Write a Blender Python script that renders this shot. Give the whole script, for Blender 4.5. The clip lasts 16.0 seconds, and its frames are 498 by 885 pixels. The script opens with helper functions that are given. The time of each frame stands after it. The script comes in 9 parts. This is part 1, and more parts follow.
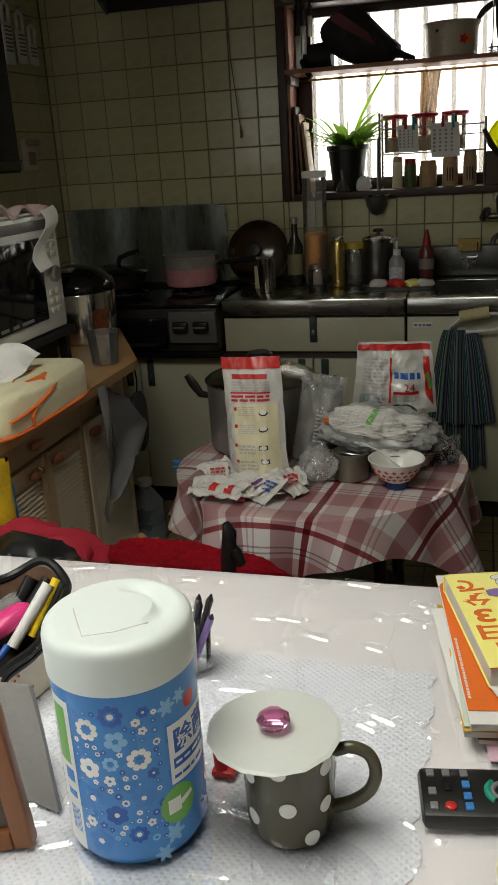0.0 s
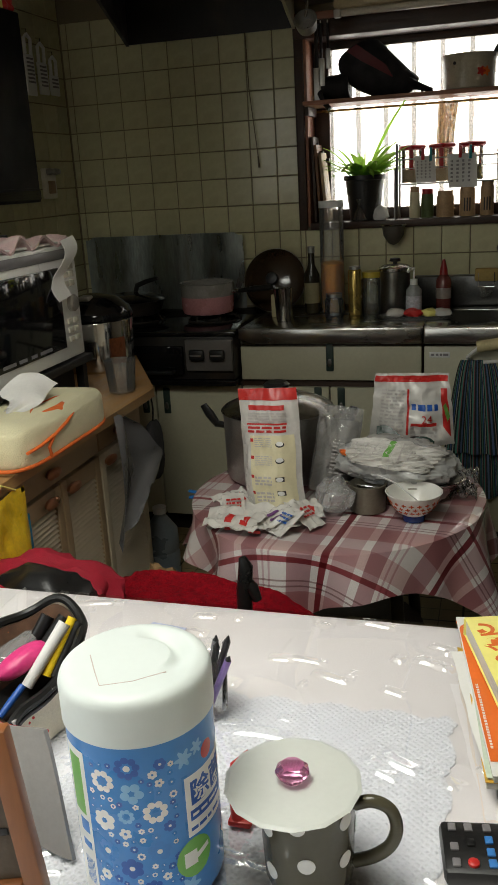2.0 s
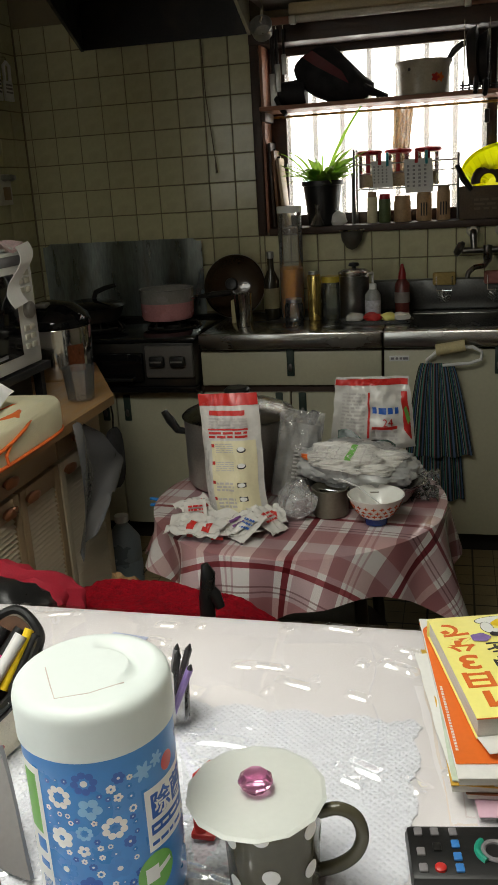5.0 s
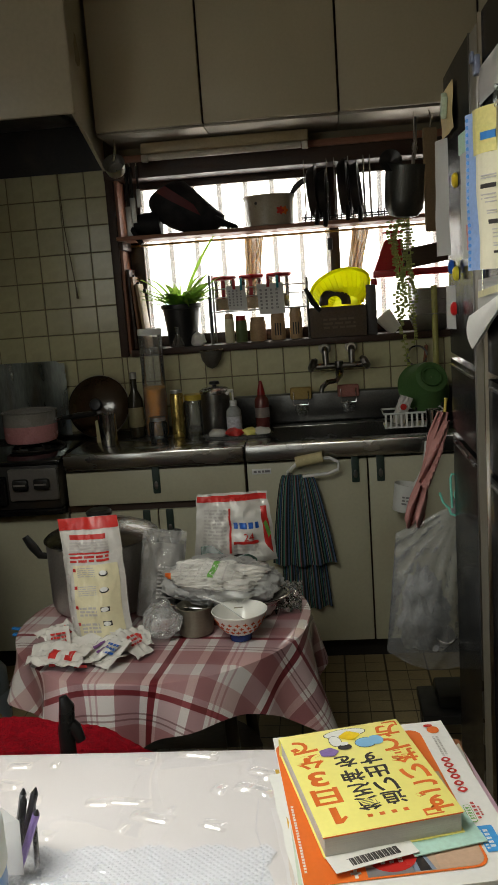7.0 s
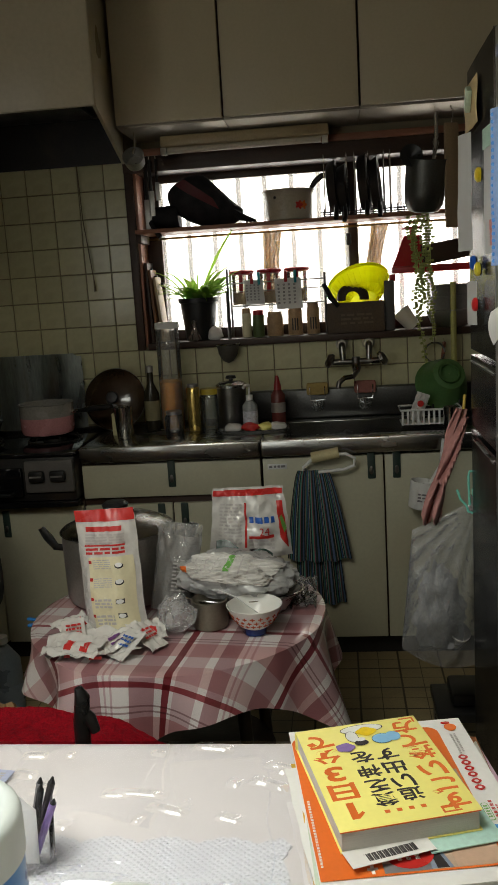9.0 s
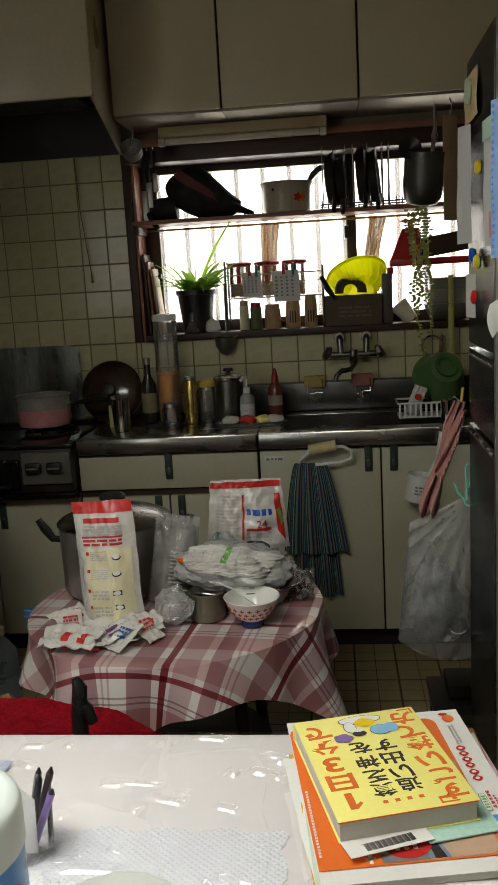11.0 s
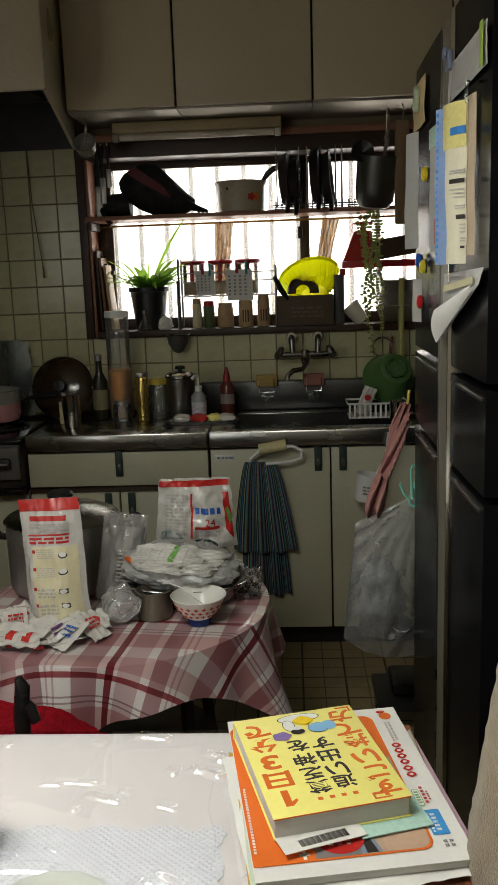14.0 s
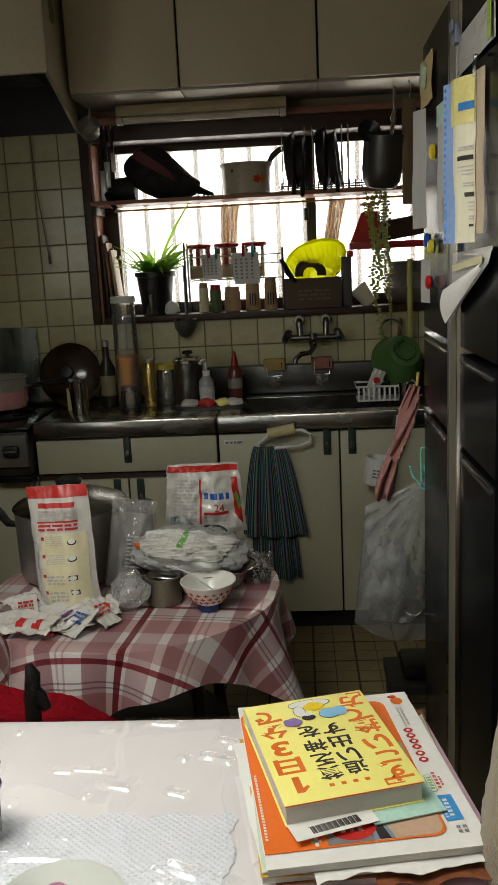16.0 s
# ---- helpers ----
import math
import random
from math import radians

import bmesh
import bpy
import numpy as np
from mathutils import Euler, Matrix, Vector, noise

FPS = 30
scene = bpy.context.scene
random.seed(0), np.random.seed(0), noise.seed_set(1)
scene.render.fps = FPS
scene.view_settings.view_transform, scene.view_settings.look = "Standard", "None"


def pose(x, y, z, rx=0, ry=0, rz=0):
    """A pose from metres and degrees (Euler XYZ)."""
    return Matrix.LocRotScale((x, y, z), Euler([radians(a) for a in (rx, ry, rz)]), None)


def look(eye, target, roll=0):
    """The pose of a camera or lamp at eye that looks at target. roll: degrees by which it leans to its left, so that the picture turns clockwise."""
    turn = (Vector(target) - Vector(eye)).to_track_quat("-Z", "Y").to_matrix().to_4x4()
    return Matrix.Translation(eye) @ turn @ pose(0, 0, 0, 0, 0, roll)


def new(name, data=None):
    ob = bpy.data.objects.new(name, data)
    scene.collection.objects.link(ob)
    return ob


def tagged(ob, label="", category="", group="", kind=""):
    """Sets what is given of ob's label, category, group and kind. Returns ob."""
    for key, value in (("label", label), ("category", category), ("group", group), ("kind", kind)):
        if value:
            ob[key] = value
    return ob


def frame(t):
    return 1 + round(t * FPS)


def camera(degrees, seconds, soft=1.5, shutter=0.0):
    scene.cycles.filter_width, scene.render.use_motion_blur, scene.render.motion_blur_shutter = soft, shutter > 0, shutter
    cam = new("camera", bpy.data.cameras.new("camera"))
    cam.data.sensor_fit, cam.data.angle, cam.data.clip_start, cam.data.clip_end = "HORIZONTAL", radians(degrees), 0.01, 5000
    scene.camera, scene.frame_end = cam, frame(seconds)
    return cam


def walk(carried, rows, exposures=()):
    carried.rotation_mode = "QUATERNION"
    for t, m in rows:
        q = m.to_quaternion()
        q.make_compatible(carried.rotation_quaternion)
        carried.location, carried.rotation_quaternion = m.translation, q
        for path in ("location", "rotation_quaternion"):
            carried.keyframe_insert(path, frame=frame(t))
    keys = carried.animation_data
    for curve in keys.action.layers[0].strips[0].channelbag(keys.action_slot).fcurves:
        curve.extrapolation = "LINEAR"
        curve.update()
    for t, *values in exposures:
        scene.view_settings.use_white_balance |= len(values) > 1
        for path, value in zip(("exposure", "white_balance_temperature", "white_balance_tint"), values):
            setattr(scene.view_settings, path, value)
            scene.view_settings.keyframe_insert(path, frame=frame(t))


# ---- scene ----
cam = camera(32.9, 16.0)
PATH = [
    (0, (0.231, -0.228, 1.363), (-0.289, 1.591, 0.716), -3.5),
    (0.5, (0.228, -0.232, 1.379), (-0.326, 1.593, 0.777), -3.6),
    (1, (0.211, -0.225, 1.384), (-0.372, 1.596, 0.797), -3.1),
    (1.5, (0.218, -0.224, 1.384), (-0.332, 1.611, 0.81), -2.6),
    (2, (0.222, -0.216, 1.382), (-0.331, 1.611, 0.787), -3.3),
    (2.5, (0.212, -0.208, 1.378), (-0.349, 1.612, 0.764), -3.5),
    (3, (0.208, -0.217, 1.392), (-0.363, 1.612, 0.818), -3.3),
    (5.3, (0.232, -0.201, 1.372), (-0.186, 1.666, 0.788), -3.5),
    (5.5, (0.241, -0.203, 1.377), (-0.12, 1.681, 0.809), -3.8),
    (6, (0.275, -0.209, 1.386), (0.062, 1.714, 0.882), -4.1),
    (6.5, (0.277, -0.218, 1.39), (0.106, 1.73, 0.974), -3.5),
    (7, (0.283, -0.225, 1.403), (0.096, 1.735, 1.052), -4.1),
    (7.5, (0.284, -0.221, 1.398), (0.097, 1.737, 1.035), -4.2),
    (8, (0.276, -0.221, 1.4), (0.061, 1.734, 1.037), -3.7),
    (8.5, (0.276, -0.221, 1.399), (0.057, 1.734, 1.038), -3.9),
    (9, (0.273, -0.222, 1.399), (0.054, 1.734, 1.04), -3.5),
    (9.5, (0.269, -0.222, 1.398), (0.045, 1.732, 1.031), -3.1),
    (12, (0.268, -0.22, 1.392), (0.063, 1.732, 1.009), -3.4),
    (12.5, (0.267, -0.212, 1.386), (0.047, 1.735, 0.986), -3.4),
    (13, (0.272, -0.212, 1.386), (0.064, 1.735, 0.975), -3.5),
    (13.5, (0.282, -0.214, 1.389), (0.127, 1.737, 0.975), -3.5),
    (14, (0.286, -0.23, 1.404), (0.181, 1.729, 1.017), -2.0),
    (14.5, (0.276, -0.225, 1.401), (0.15, 1.732, 1.006), -2.1),
    (15, (0.286, -0.222, 1.399), (0.161, 1.732, 0.992), -2.6),
    (15.5, (0.286, -0.216, 1.397), (0.156, 1.734, 0.976), -2.6),
    (16, (0.288, -0.216, 1.401), (0.16, 1.734, 0.979), -2.8),
]
walk(cam, [(t, look(eye, target, roll)) for t, eye, target, roll in PATH],
     [(0, -0.2), (0.5, -0.12), (1.5, -0.04), (3, 0.0), (16, 0.0)])

# ---- light ----
world = bpy.data.worlds.new("world")
scene.world = world
world.use_nodes = True
_n = world.node_tree.nodes
_sky = _n.new("ShaderNodeTexSky")
_sky.sky_type = "NISHITA"
_sky.sun_disc = False
_sky.sun_elevation, _sky.sun_rotation = radians(38), radians(-60)
world.node_tree.links.new(_sky.outputs[0], _n["Background"].inputs[0])
_n["Background"].inputs[1].default_value = 0.08
scene.view_settings.exposure = 0.0


def area_lamp(name, m, sx, sy, watts, colour):
    la = bpy.data.lights.new(name, "AREA")
    la.shape, la.size, la.size_y, la.energy, la.color = "RECTANGLE", sx, sy, watts, colour
    ob = new(name, la)
    ob.matrix_world = m
    return ob


# daylight that comes in by the side window of the dining part
area_lamp("window_daylight", look((-1.60, -0.45, 1.45), (0.2, -0.25, 1.25)), 1.8, 1.1, 12.5, (0.99, 1.0, 0.94))
# added round fill light over the dining table; no lamp is known there
fill_disk = area_lamp("table_fill_light", look((-0.32, 0.35, 2.20), (-0.32, 0.36, 0.7)), 0.95, 0.95, 21.5, (0.97, 0.97, 0.88))
fill_disk.data.shape = "DISK"


# ---- materials ----
def _lnk(nt, a, b):
    nt.links.new(a, b)


def mat(name, col, rough=0.5, metal=0.0, var=0.18, scale=9.0, fine=140.0, bump=0.12, spec=0.5, trans=0.0,
        coat=0.0, alpha=1.0, dirt=None, dirt_amount=0.0, piece=0.0, sheen=0.0, emit=0.0, stretch=None, ior=1.45):
    m = bpy.data.materials.new(name)
    m.use_nodes = True
    nt = m.node_tree
    b = nt.nodes["Principled BSDF"]
    tc = nt.nodes.new("ShaderNodeTexCoord")
    src = tc.outputs["Object"]
    if stretch:
        mp = nt.nodes.new("ShaderNodeMapping")
        mp.inputs["Scale"].default_value = stretch
        _lnk(nt, src, mp.inputs[0])
        src = mp.outputs[0]
    big = nt.nodes.new("ShaderNodeTexNoise")
    big.inputs["Scale"].default_value, big.inputs["Detail"].default_value = scale, 5
    _lnk(nt, src, big.inputs["Vector"])
    small = nt.nodes.new("ShaderNodeTexNoise")
    small.inputs["Scale"].default_value, small.inputs["Detail"].default_value = fine, 3
    _lnk(nt, src, small.inputs["Vector"])
    mixn = nt.nodes.new("ShaderNodeMath")
    mixn.operation = "ADD"
    _lnk(nt, big.outputs["Fac"], mixn.inputs[0])
    _lnk(nt, small.outputs["Fac"], mixn.inputs[1])
    mr = nt.nodes.new("ShaderNodeMapRange")
    mr.inputs["From Min"].default_value, mr.inputs["From Max"].default_value = 0.55, 1.45
    mr.inputs["To Min"].default_value, mr.inputs["To Max"].default_value = 1 - var, 1 + var
    _lnk(nt, mixn.outputs[0], mr.inputs["Value"])
    val = mr.outputs[0]
    if piece:
        oi = nt.nodes.new("ShaderNodeObjectInfo")
        pr = nt.nodes.new("ShaderNodeMapRange")
        pr.inputs["To Min"].default_value, pr.inputs["To Max"].default_value = 1 - piece, 1 + piece
        _lnk(nt, oi.outputs["Random"], pr.inputs["Value"])
        mu = nt.nodes.new("ShaderNodeMath")
        mu.operation = "MULTIPLY"
        _lnk(nt, val, mu.inputs[0])
        _lnk(nt, pr.outputs[0], mu.inputs[1])
        val = mu.outputs[0]
    vm = nt.nodes.new("ShaderNodeVectorMath")
    vm.operation = "SCALE"
    vm.inputs[0].default_value = col
    _lnk(nt, val, vm.inputs["Scale"])
    out = vm.outputs[0]
    if dirt:
        dn = nt.nodes.new("ShaderNodeTexNoise")
        dn.inputs["Scale"].default_value, dn.inputs["Detail"].default_value = scale * 0.7, 8
        dn.inputs["Distortion"].default_value = 0.6
        _lnk(nt, src, dn.inputs["Vector"])
        dm = nt.nodes.new("ShaderNodeMapRange")
        dm.inputs["From Min"].default_value, dm.inputs["From Max"].default_value = 0.5, 0.72
        dm.inputs["To Max"].default_value = dirt_amount
        _lnk(nt, dn.outputs["Fac"], dm.inputs["Value"])
        mx = nt.nodes.new("ShaderNodeMix")
        mx.data_type = "RGBA"
        _lnk(nt, dm.outputs[0], mx.inputs[0])
        _lnk(nt, out, mx.inputs[6])
        mx.inputs[7].default_value = (*dirt, 1)
        out = mx.outputs[2]
    _lnk(nt, out, b.inputs["Base Color"])
    rr = nt.nodes.new("ShaderNodeMapRange")
    rr.inputs["From Min"].default_value, rr.inputs["From Max"].default_value = 0.3, 0.7
    rr.inputs["To Min"].default_value, rr.inputs["To Max"].default_value = max(0.02, rough * 0.75), min(1, rough * 1.3)
    _lnk(nt, big.outputs["Fac"], rr.inputs["Value"])
    _lnk(nt, rr.outputs[0], b.inputs["Roughness"])
    b.inputs["Metallic"].default_value = metal
    b.inputs["Specular IOR Level"].default_value = spec
    b.inputs["Transmission Weight"].default_value = trans
    b.inputs["Coat Weight"].default_value = coat
    b.inputs["Coat Roughness"].default_value = 0.08
    b.inputs["Alpha"].default_value = alpha
    b.inputs["Sheen Weight"].default_value = sheen
    b.inputs["IOR"].default_value = ior
    if emit:
        b.inputs["Emission Color"].default_value = (*col, 1)
        b.inputs["Emission Strength"].default_value = emit
    if bump:
        bp = nt.nodes.new("ShaderNodeBump")
        bp.inputs["Strength"].default_value, bp.inputs["Distance"].default_value = bump, 0.004
        _lnk(nt, mixn.outputs[0], bp.inputs["Height"])
        _lnk(nt, bp.outputs[0], b.inputs["Normal"])
    return m


M = {}
M["plaster"] = mat("plaster", (0.52, 0.47, 0.38), 0.85, scale=3, fine=220, bump=0.25)
M["grout"] = mat("grout", (0.22, 0.185, 0.115), 0.9, scale=6, fine=200, bump=0.3)
M["tile"] = mat("cream_tile", (0.55, 0.53, 0.33), 0.18, scale=11, fine=60, bump=0.05, var=0.09, piece=0.06, dirt=(0.25, 0.18, 0.09), dirt_amount=0.28)
M["cream"] = mat("cream_laminate", (0.53, 0.515, 0.375), 0.38, scale=4, fine=90, bump=0.04, var=0.07, dirt=(0.38, 0.31, 0.2), dirt_amount=0.25)
M["upper"] = mat("beige_laminate", (0.51, 0.45, 0.31), 0.45, scale=3, fine=90, bump=0.04, var=0.06, dirt=(0.36, 0.28, 0.18), dirt_amount=0.25)
M["darkwood"] = mat("dark_wood", (0.045, 0.022, 0.012), 0.45, scale=8, fine=60, bump=0.25, var=0.35, stretch=(1, 1, 6))
M["redwood"] = mat("red_wood", (0.30, 0.13, 0.075), 0.42, scale=10, fine=90, bump=0.2, var=0.25, stretch=(1, 8, 6))
M["steel"] = mat("brushed_steel", (0.36, 0.355, 0.335), 0.24, metal=1.0, scale=4, fine=160, bump=0.03, var=0.06, stretch=(1, 3, 3), dirt=(0.25, 0.22, 0.18), dirt_amount=0.15)
M["chrome"] = mat("chrome", (0.68, 0.67, 0.65), 0.12, metal=1.0, scale=20, fine=200, bump=0.02, var=0.06)
M["dulldark"] = mat("stained_steel", (0.24, 0.235, 0.22), 0.34, metal=1.0, scale=5, fine=120, bump=0.05, var=0.2, dirt=(0.12, 0.10, 0.08), dirt_amount=0.35)
M["oldsteel"] = mat("dull_aluminium", (0.42, 0.41, 0.39), 0.42, metal=1.0, scale=14, fine=160, bump=0.1, var=0.2)
M["black"] = mat("black_plastic", (0.012, 0.012, 0.012), 0.35, scale=14, fine=180, bump=0.08, var=0.3)
M["blackgloss"] = mat("black_gloss", (0.006, 0.006, 0.007), 0.07, scale=6, fine=60, bump=0.004, var=0.25, spec=0.5)
M["darksteel"] = mat("dark_steel", (0.22, 0.21, 0.2), 0.3, metal=1.0, var=0.1)
M["blackmetal"] = mat("black_enamel", (0.016, 0.014, 0.012), 0.45, scale=10, fine=120, bump=0.15, var=0.4, dirt=(0.08, 0.05, 0.03), dirt_amount=0.4)
M["toe"] = mat("dark_toe_kick", (0.015, 0.012, 0.01), 0.6)
M["white"] = mat("white_plastic", (0.78, 0.78, 0.75), 0.33, scale=9, fine=120, bump=0.03, var=0.05)
M["offwhite"] = mat("aged_white_plastic", (0.62, 0.59, 0.50), 0.4, scale=9, fine=120, bump=0.05, var=0.08, dirt=(0.35, 0.28, 0.18), dirt_amount=0.3)
M["paper"] = mat("paper", (0.78, 0.77, 0.74), 0.75, scale=12, fine=160, bump=0.08, var=0.05)
M["glow"] = mat("sky_glow", (1.0, 0.97, 0.90), 1.0, var=0.0, bump=0, emit=4.0)
M["wood"] = mat("oak_board", (0.46, 0.27, 0.11), 0.42, scale=7, fine=70, bump=0.15, var=0.22, stretch=(8, 1, 8))
M["brownwood"] = mat("brown_wood", (0.20, 0.085, 0.03), 0.42, scale=7, fine=70, bump=0.15, var=0.3, stretch=(8, 8, 1))
M["cabwood"] = mat("pale_cabinet_wood", (0.40, 0.29, 0.17), 0.48, scale=6, fine=80, bump=0.12, var=0.15, stretch=(6, 1, 6))


# ---- mesh helpers ----
def thing(name, label, category, loc=(0, 0, 0), group="", rz=0.0, rx=0.0, ry=0.0):
    e = new(name)
    e.empty_display_size = 0.05
    e.matrix_basis = pose(*loc, rx, ry, rz)
    return tagged(e, label, category, group)


def mesh_of(name, bm, material, smooth=True):
    bmesh.ops.recalc_face_normals(bm, faces=bm.faces)
    me = bpy.data.meshes.new(name)
    bm.to_mesh(me)
    bm.free()
    me.materials.append(material if not isinstance(material, str) else M[material])
    if smooth:
        for p in me.polygons:
            p.use_smooth = True
        me.set_sharp_from_angle(angle=radians(38))
    return me


def part(name, bm, material, parent=None, label="", smooth=True, m=None):
    ob = new(name, mesh_of(name, bm, material, smooth))
    if parent is not None:
        ob.parent = parent
    if m is not None:
        ob.matrix_basis = m
    if label:
        ob["label"] = label
    return ob


def box(x0, x1, y0, y1, z0, z1, bev=0.0, bm=None, m=None):
    own = bmesh.new()
    r = bmesh.ops.create_cube(own, size=1.0)
    for v in r["verts"]:
        v.co = Vector((x0 + (v.co.x + 0.5) * (x1 - x0), y0 + (v.co.y + 0.5) * (y1 - y0), z0 + (v.co.z + 0.5) * (z1 - z0)))
    if bev:
        bmesh.ops.bevel(own, geom=own.edges[:], offset=bev, segments=2, affect="EDGES", profile=0.5)
    return put(own, bm, m)


def put(own, bm=None, m=None):
    """Moves own by m and adds it to bm where one is given."""
    if m is not None:
        bmesh.ops.transform(own, matrix=m, verts=own.verts)
    if bm is None:
        return own
    me = bpy.data.meshes.new("tmp")
    own.to_mesh(me)
    own.free()
    bm.from_mesh(me)
    bpy.data.meshes.remove(me)
    return bm


def lathe(profile, seg=32, bm=None, m=None, cap=True):
    own = bmesh.new()
    rings = []
    for r, z in profile:
        rings.append([own.verts.new((r * math.cos(2 * math.pi * i / seg), r * math.sin(2 * math.pi * i / seg), z)) for i in range(seg)])
    for a, b in zip(rings, rings[1:]):
        for i in range(seg):
            j = (i + 1) % seg
            own.faces.new((a[i], a[j], b[j], b[i]))
    if cap:
        own.faces.new(rings[0][::-1])
        own.faces.new(rings[-1])
    return put(own, bm, m)


def tube(points, r, seg=10, bm=None, m=None, closed=False, flat=1.0):
    """A round bar along the points; r may be a list."""
    own = bmesh.new()
    pts = [Vector(p) for p in points]
    n = len(pts)
    rs = r if isinstance(r, (list, tuple)) else [r] * n
    rings = []
    side = None
    for i, p in enumerate(pts):
        a = pts[i - 1] if i or closed else p
        b = pts[(i + 1) % n] if i < n - 1 or closed else p
        d = (b - a).normalized()
        if side is None:
            side = d.orthogonal().normalized()
        side = (side - d * side.dot(d)).normalized()
        up = d.cross(side)
        rings.append([own.verts.new(p + rs[i] * (math.cos(2 * math.pi * k / seg) * side * flat + math.sin(2 * math.pi * k / seg) * up)) for k in range(seg)])
    pairs = list(zip(rings, rings[1:]))
    if closed:
        pairs.append((rings[-1], rings[0]))
    for a, b in pairs:
        for k in range(seg):
            j = (k + 1) % seg
            own.faces.new((a[k], a[j], b[j], b[k]))
    if not closed:
        own.faces.new(rings[0][::-1])
        own.faces.new(rings[-1])
    return put(own, bm, m)


def arc(c, r, a0, a1, n, axis="y"):
    """Points on a circle round c, angles in degrees, in the plane across axis."""
    out = []
    for i in range(n + 1):
        a = radians(a0 + (a1 - a0) * i / n)
        u, v = r * math.cos(a), r * math.sin(a)
        out.append(Vector(c) + Vector({"y": (u, 0, v), "z": (u, v, 0), "x": (0, u, v)}[axis]))
    return out


def sheet(fn, nu, nv, thick=0.0, bm=None, m=None, uv=False):
    """A surface fn(u, v), u and v from 0 to 1, with thickness and, where asked, UVs of u and v."""
    own = bmesh.new()
    g = [[own.verts.new(fn(i / nu, j / nv)) for j in range(nv + 1)] for i in range(nu + 1)]
    lay = own.loops.layers.uv.new("UVMap") if uv else None
    for i in range(nu):
        for j in range(nv):
            f = own.faces.new((g[i][j], g[i + 1][j], g[i + 1][j + 1], g[i][j + 1]))
            if lay:
                for lp, (a, b) in zip(f.loops, ((i, j), (i + 1, j), (i + 1, j + 1), (i, j + 1))):
                    lp[lay].uv = (a / nu, b / nv)
    if thick:
        bmesh.ops.recalc_face_normals(own, faces=own.faces)
        bmesh.ops.solidify(own, geom=own.faces[:], thickness=thick)
    return put(own, bm, m)


def structure(name, bm, material, label, smooth=True):
    return tagged(part(name, bm, material, None, label, smooth), label, kind="structure")


def wob(x, y=0.0, z=0.0, s=1.0):
    return noise.noise(Vector((x * s, y * s, z * s)))


# ---- the room ----
def floor_mat():
    m = mat("vinyl_floor", (0.28, 0.22, 0.115), 0.42, scale=5, fine=120, var=0.22, bump=0.08, dirt=(0.06, 0.045, 0.025), dirt_amount=0.5)
    nt = m.node_tree
    b = nt.nodes["Principled BSDF"]
    src = b.inputs["Base Color"].links[0].from_socket
    tc = nt.nodes.new("ShaderNodeTexCoord")
    for size, mortar in ((0.15, 0.004), (0.075, 0.0016)):
        br = nt.nodes.new("ShaderNodeTexBrick")
        br.offset, br.squash = 0.0, 1.0
        br.inputs["Color1"].default_value = br.inputs["Color2"].default_value = (1, 1, 1, 1)
        br.inputs["Mortar"].default_value = (0.28, 0.25, 0.2, 1)
        br.inputs["Scale"].default_value, br.inputs["Mortar Size"].default_value = 1.0, mortar
        br.inputs["Brick Width"].default_value = br.inputs["Row Height"].default_value = size
        _lnk(nt, tc.outputs["Object"], br.inputs["Vector"])
        mx = nt.nodes.new("ShaderNodeMix")
        mx.data_type, mx.blend_type = "RGBA", "MULTIPLY"
        mx.inputs[0].default_value = 1.0
        _lnk(nt, src, mx.inputs[6]), _lnk(nt, br.outputs["Color"], mx.inputs[7])
        src = mx.outputs[2]
    _lnk(nt, src, b.inputs["Base Color"])
    return m


XL, XR, YF, YB, ZC = -1.57, 1.42, 3.30, -2.3, 2.60
WX0, WX1, WZ0, WZ1 = -0.53, 0.98, 1.18, 1.94

bm = box(XL - 0.15, XR + 0.15, YB - 0.15, YF + 0.2, -0.12, 0.0)
floor = structure("floor", bm, floor_mat(), "brown patterned vinyl kitchen floor")
structure("ceiling", box(XL - 0.15, XR + 0.15, YB - 0.15, YF + 0.2, ZC, ZC + 0.12), "plaster", "plain off-white kitchen ceiling")
bm = box(XL, WX0, YF, YF + 0.16, 0, ZC)
box(WX1, XR, YF, YF + 0.16, 0, ZC, bm=bm)
box(WX0, WX1, YF, YF + 0.16, 0, WZ0, bm=bm)
box(WX0, WX1, YF, YF + 0.16, WZ1, ZC, bm=bm)
wall_n = structure("wall_north", bm, "grout", "kitchen wall of cream square tiles with dark joints", False)
# the side wall has the dining window near the camera
LY0, LY1, LZ0, LZ1 = -1.4, 0.5, 0.85, 2.05
bm = box(XL - 0.15, XL, LY1, YF + 0.16, 0, ZC)
box(XL - 0.15, XL, YB, LY0, 0, ZC, bm=bm)
box(XL - 0.15, XL, LY0, LY1, 0, LZ0, bm=bm)
box(XL - 0.15, XL, LY0, LY1, LZ1, ZC, bm=bm)
wall_w = structure("wall_west", bm, "grout", "side wall of cream square tiles with dark joints", False)
structure("wall_east", box(XR, XR + 0.15, YB, YF + 0.16, 0, ZC), "plaster", "plain beige plaster wall")
structure("wall_south", box(XL - 0.15, XR + 0.15, YB - 0.15, YB, 0, ZC), "plaster", "plain beige plaster wall")

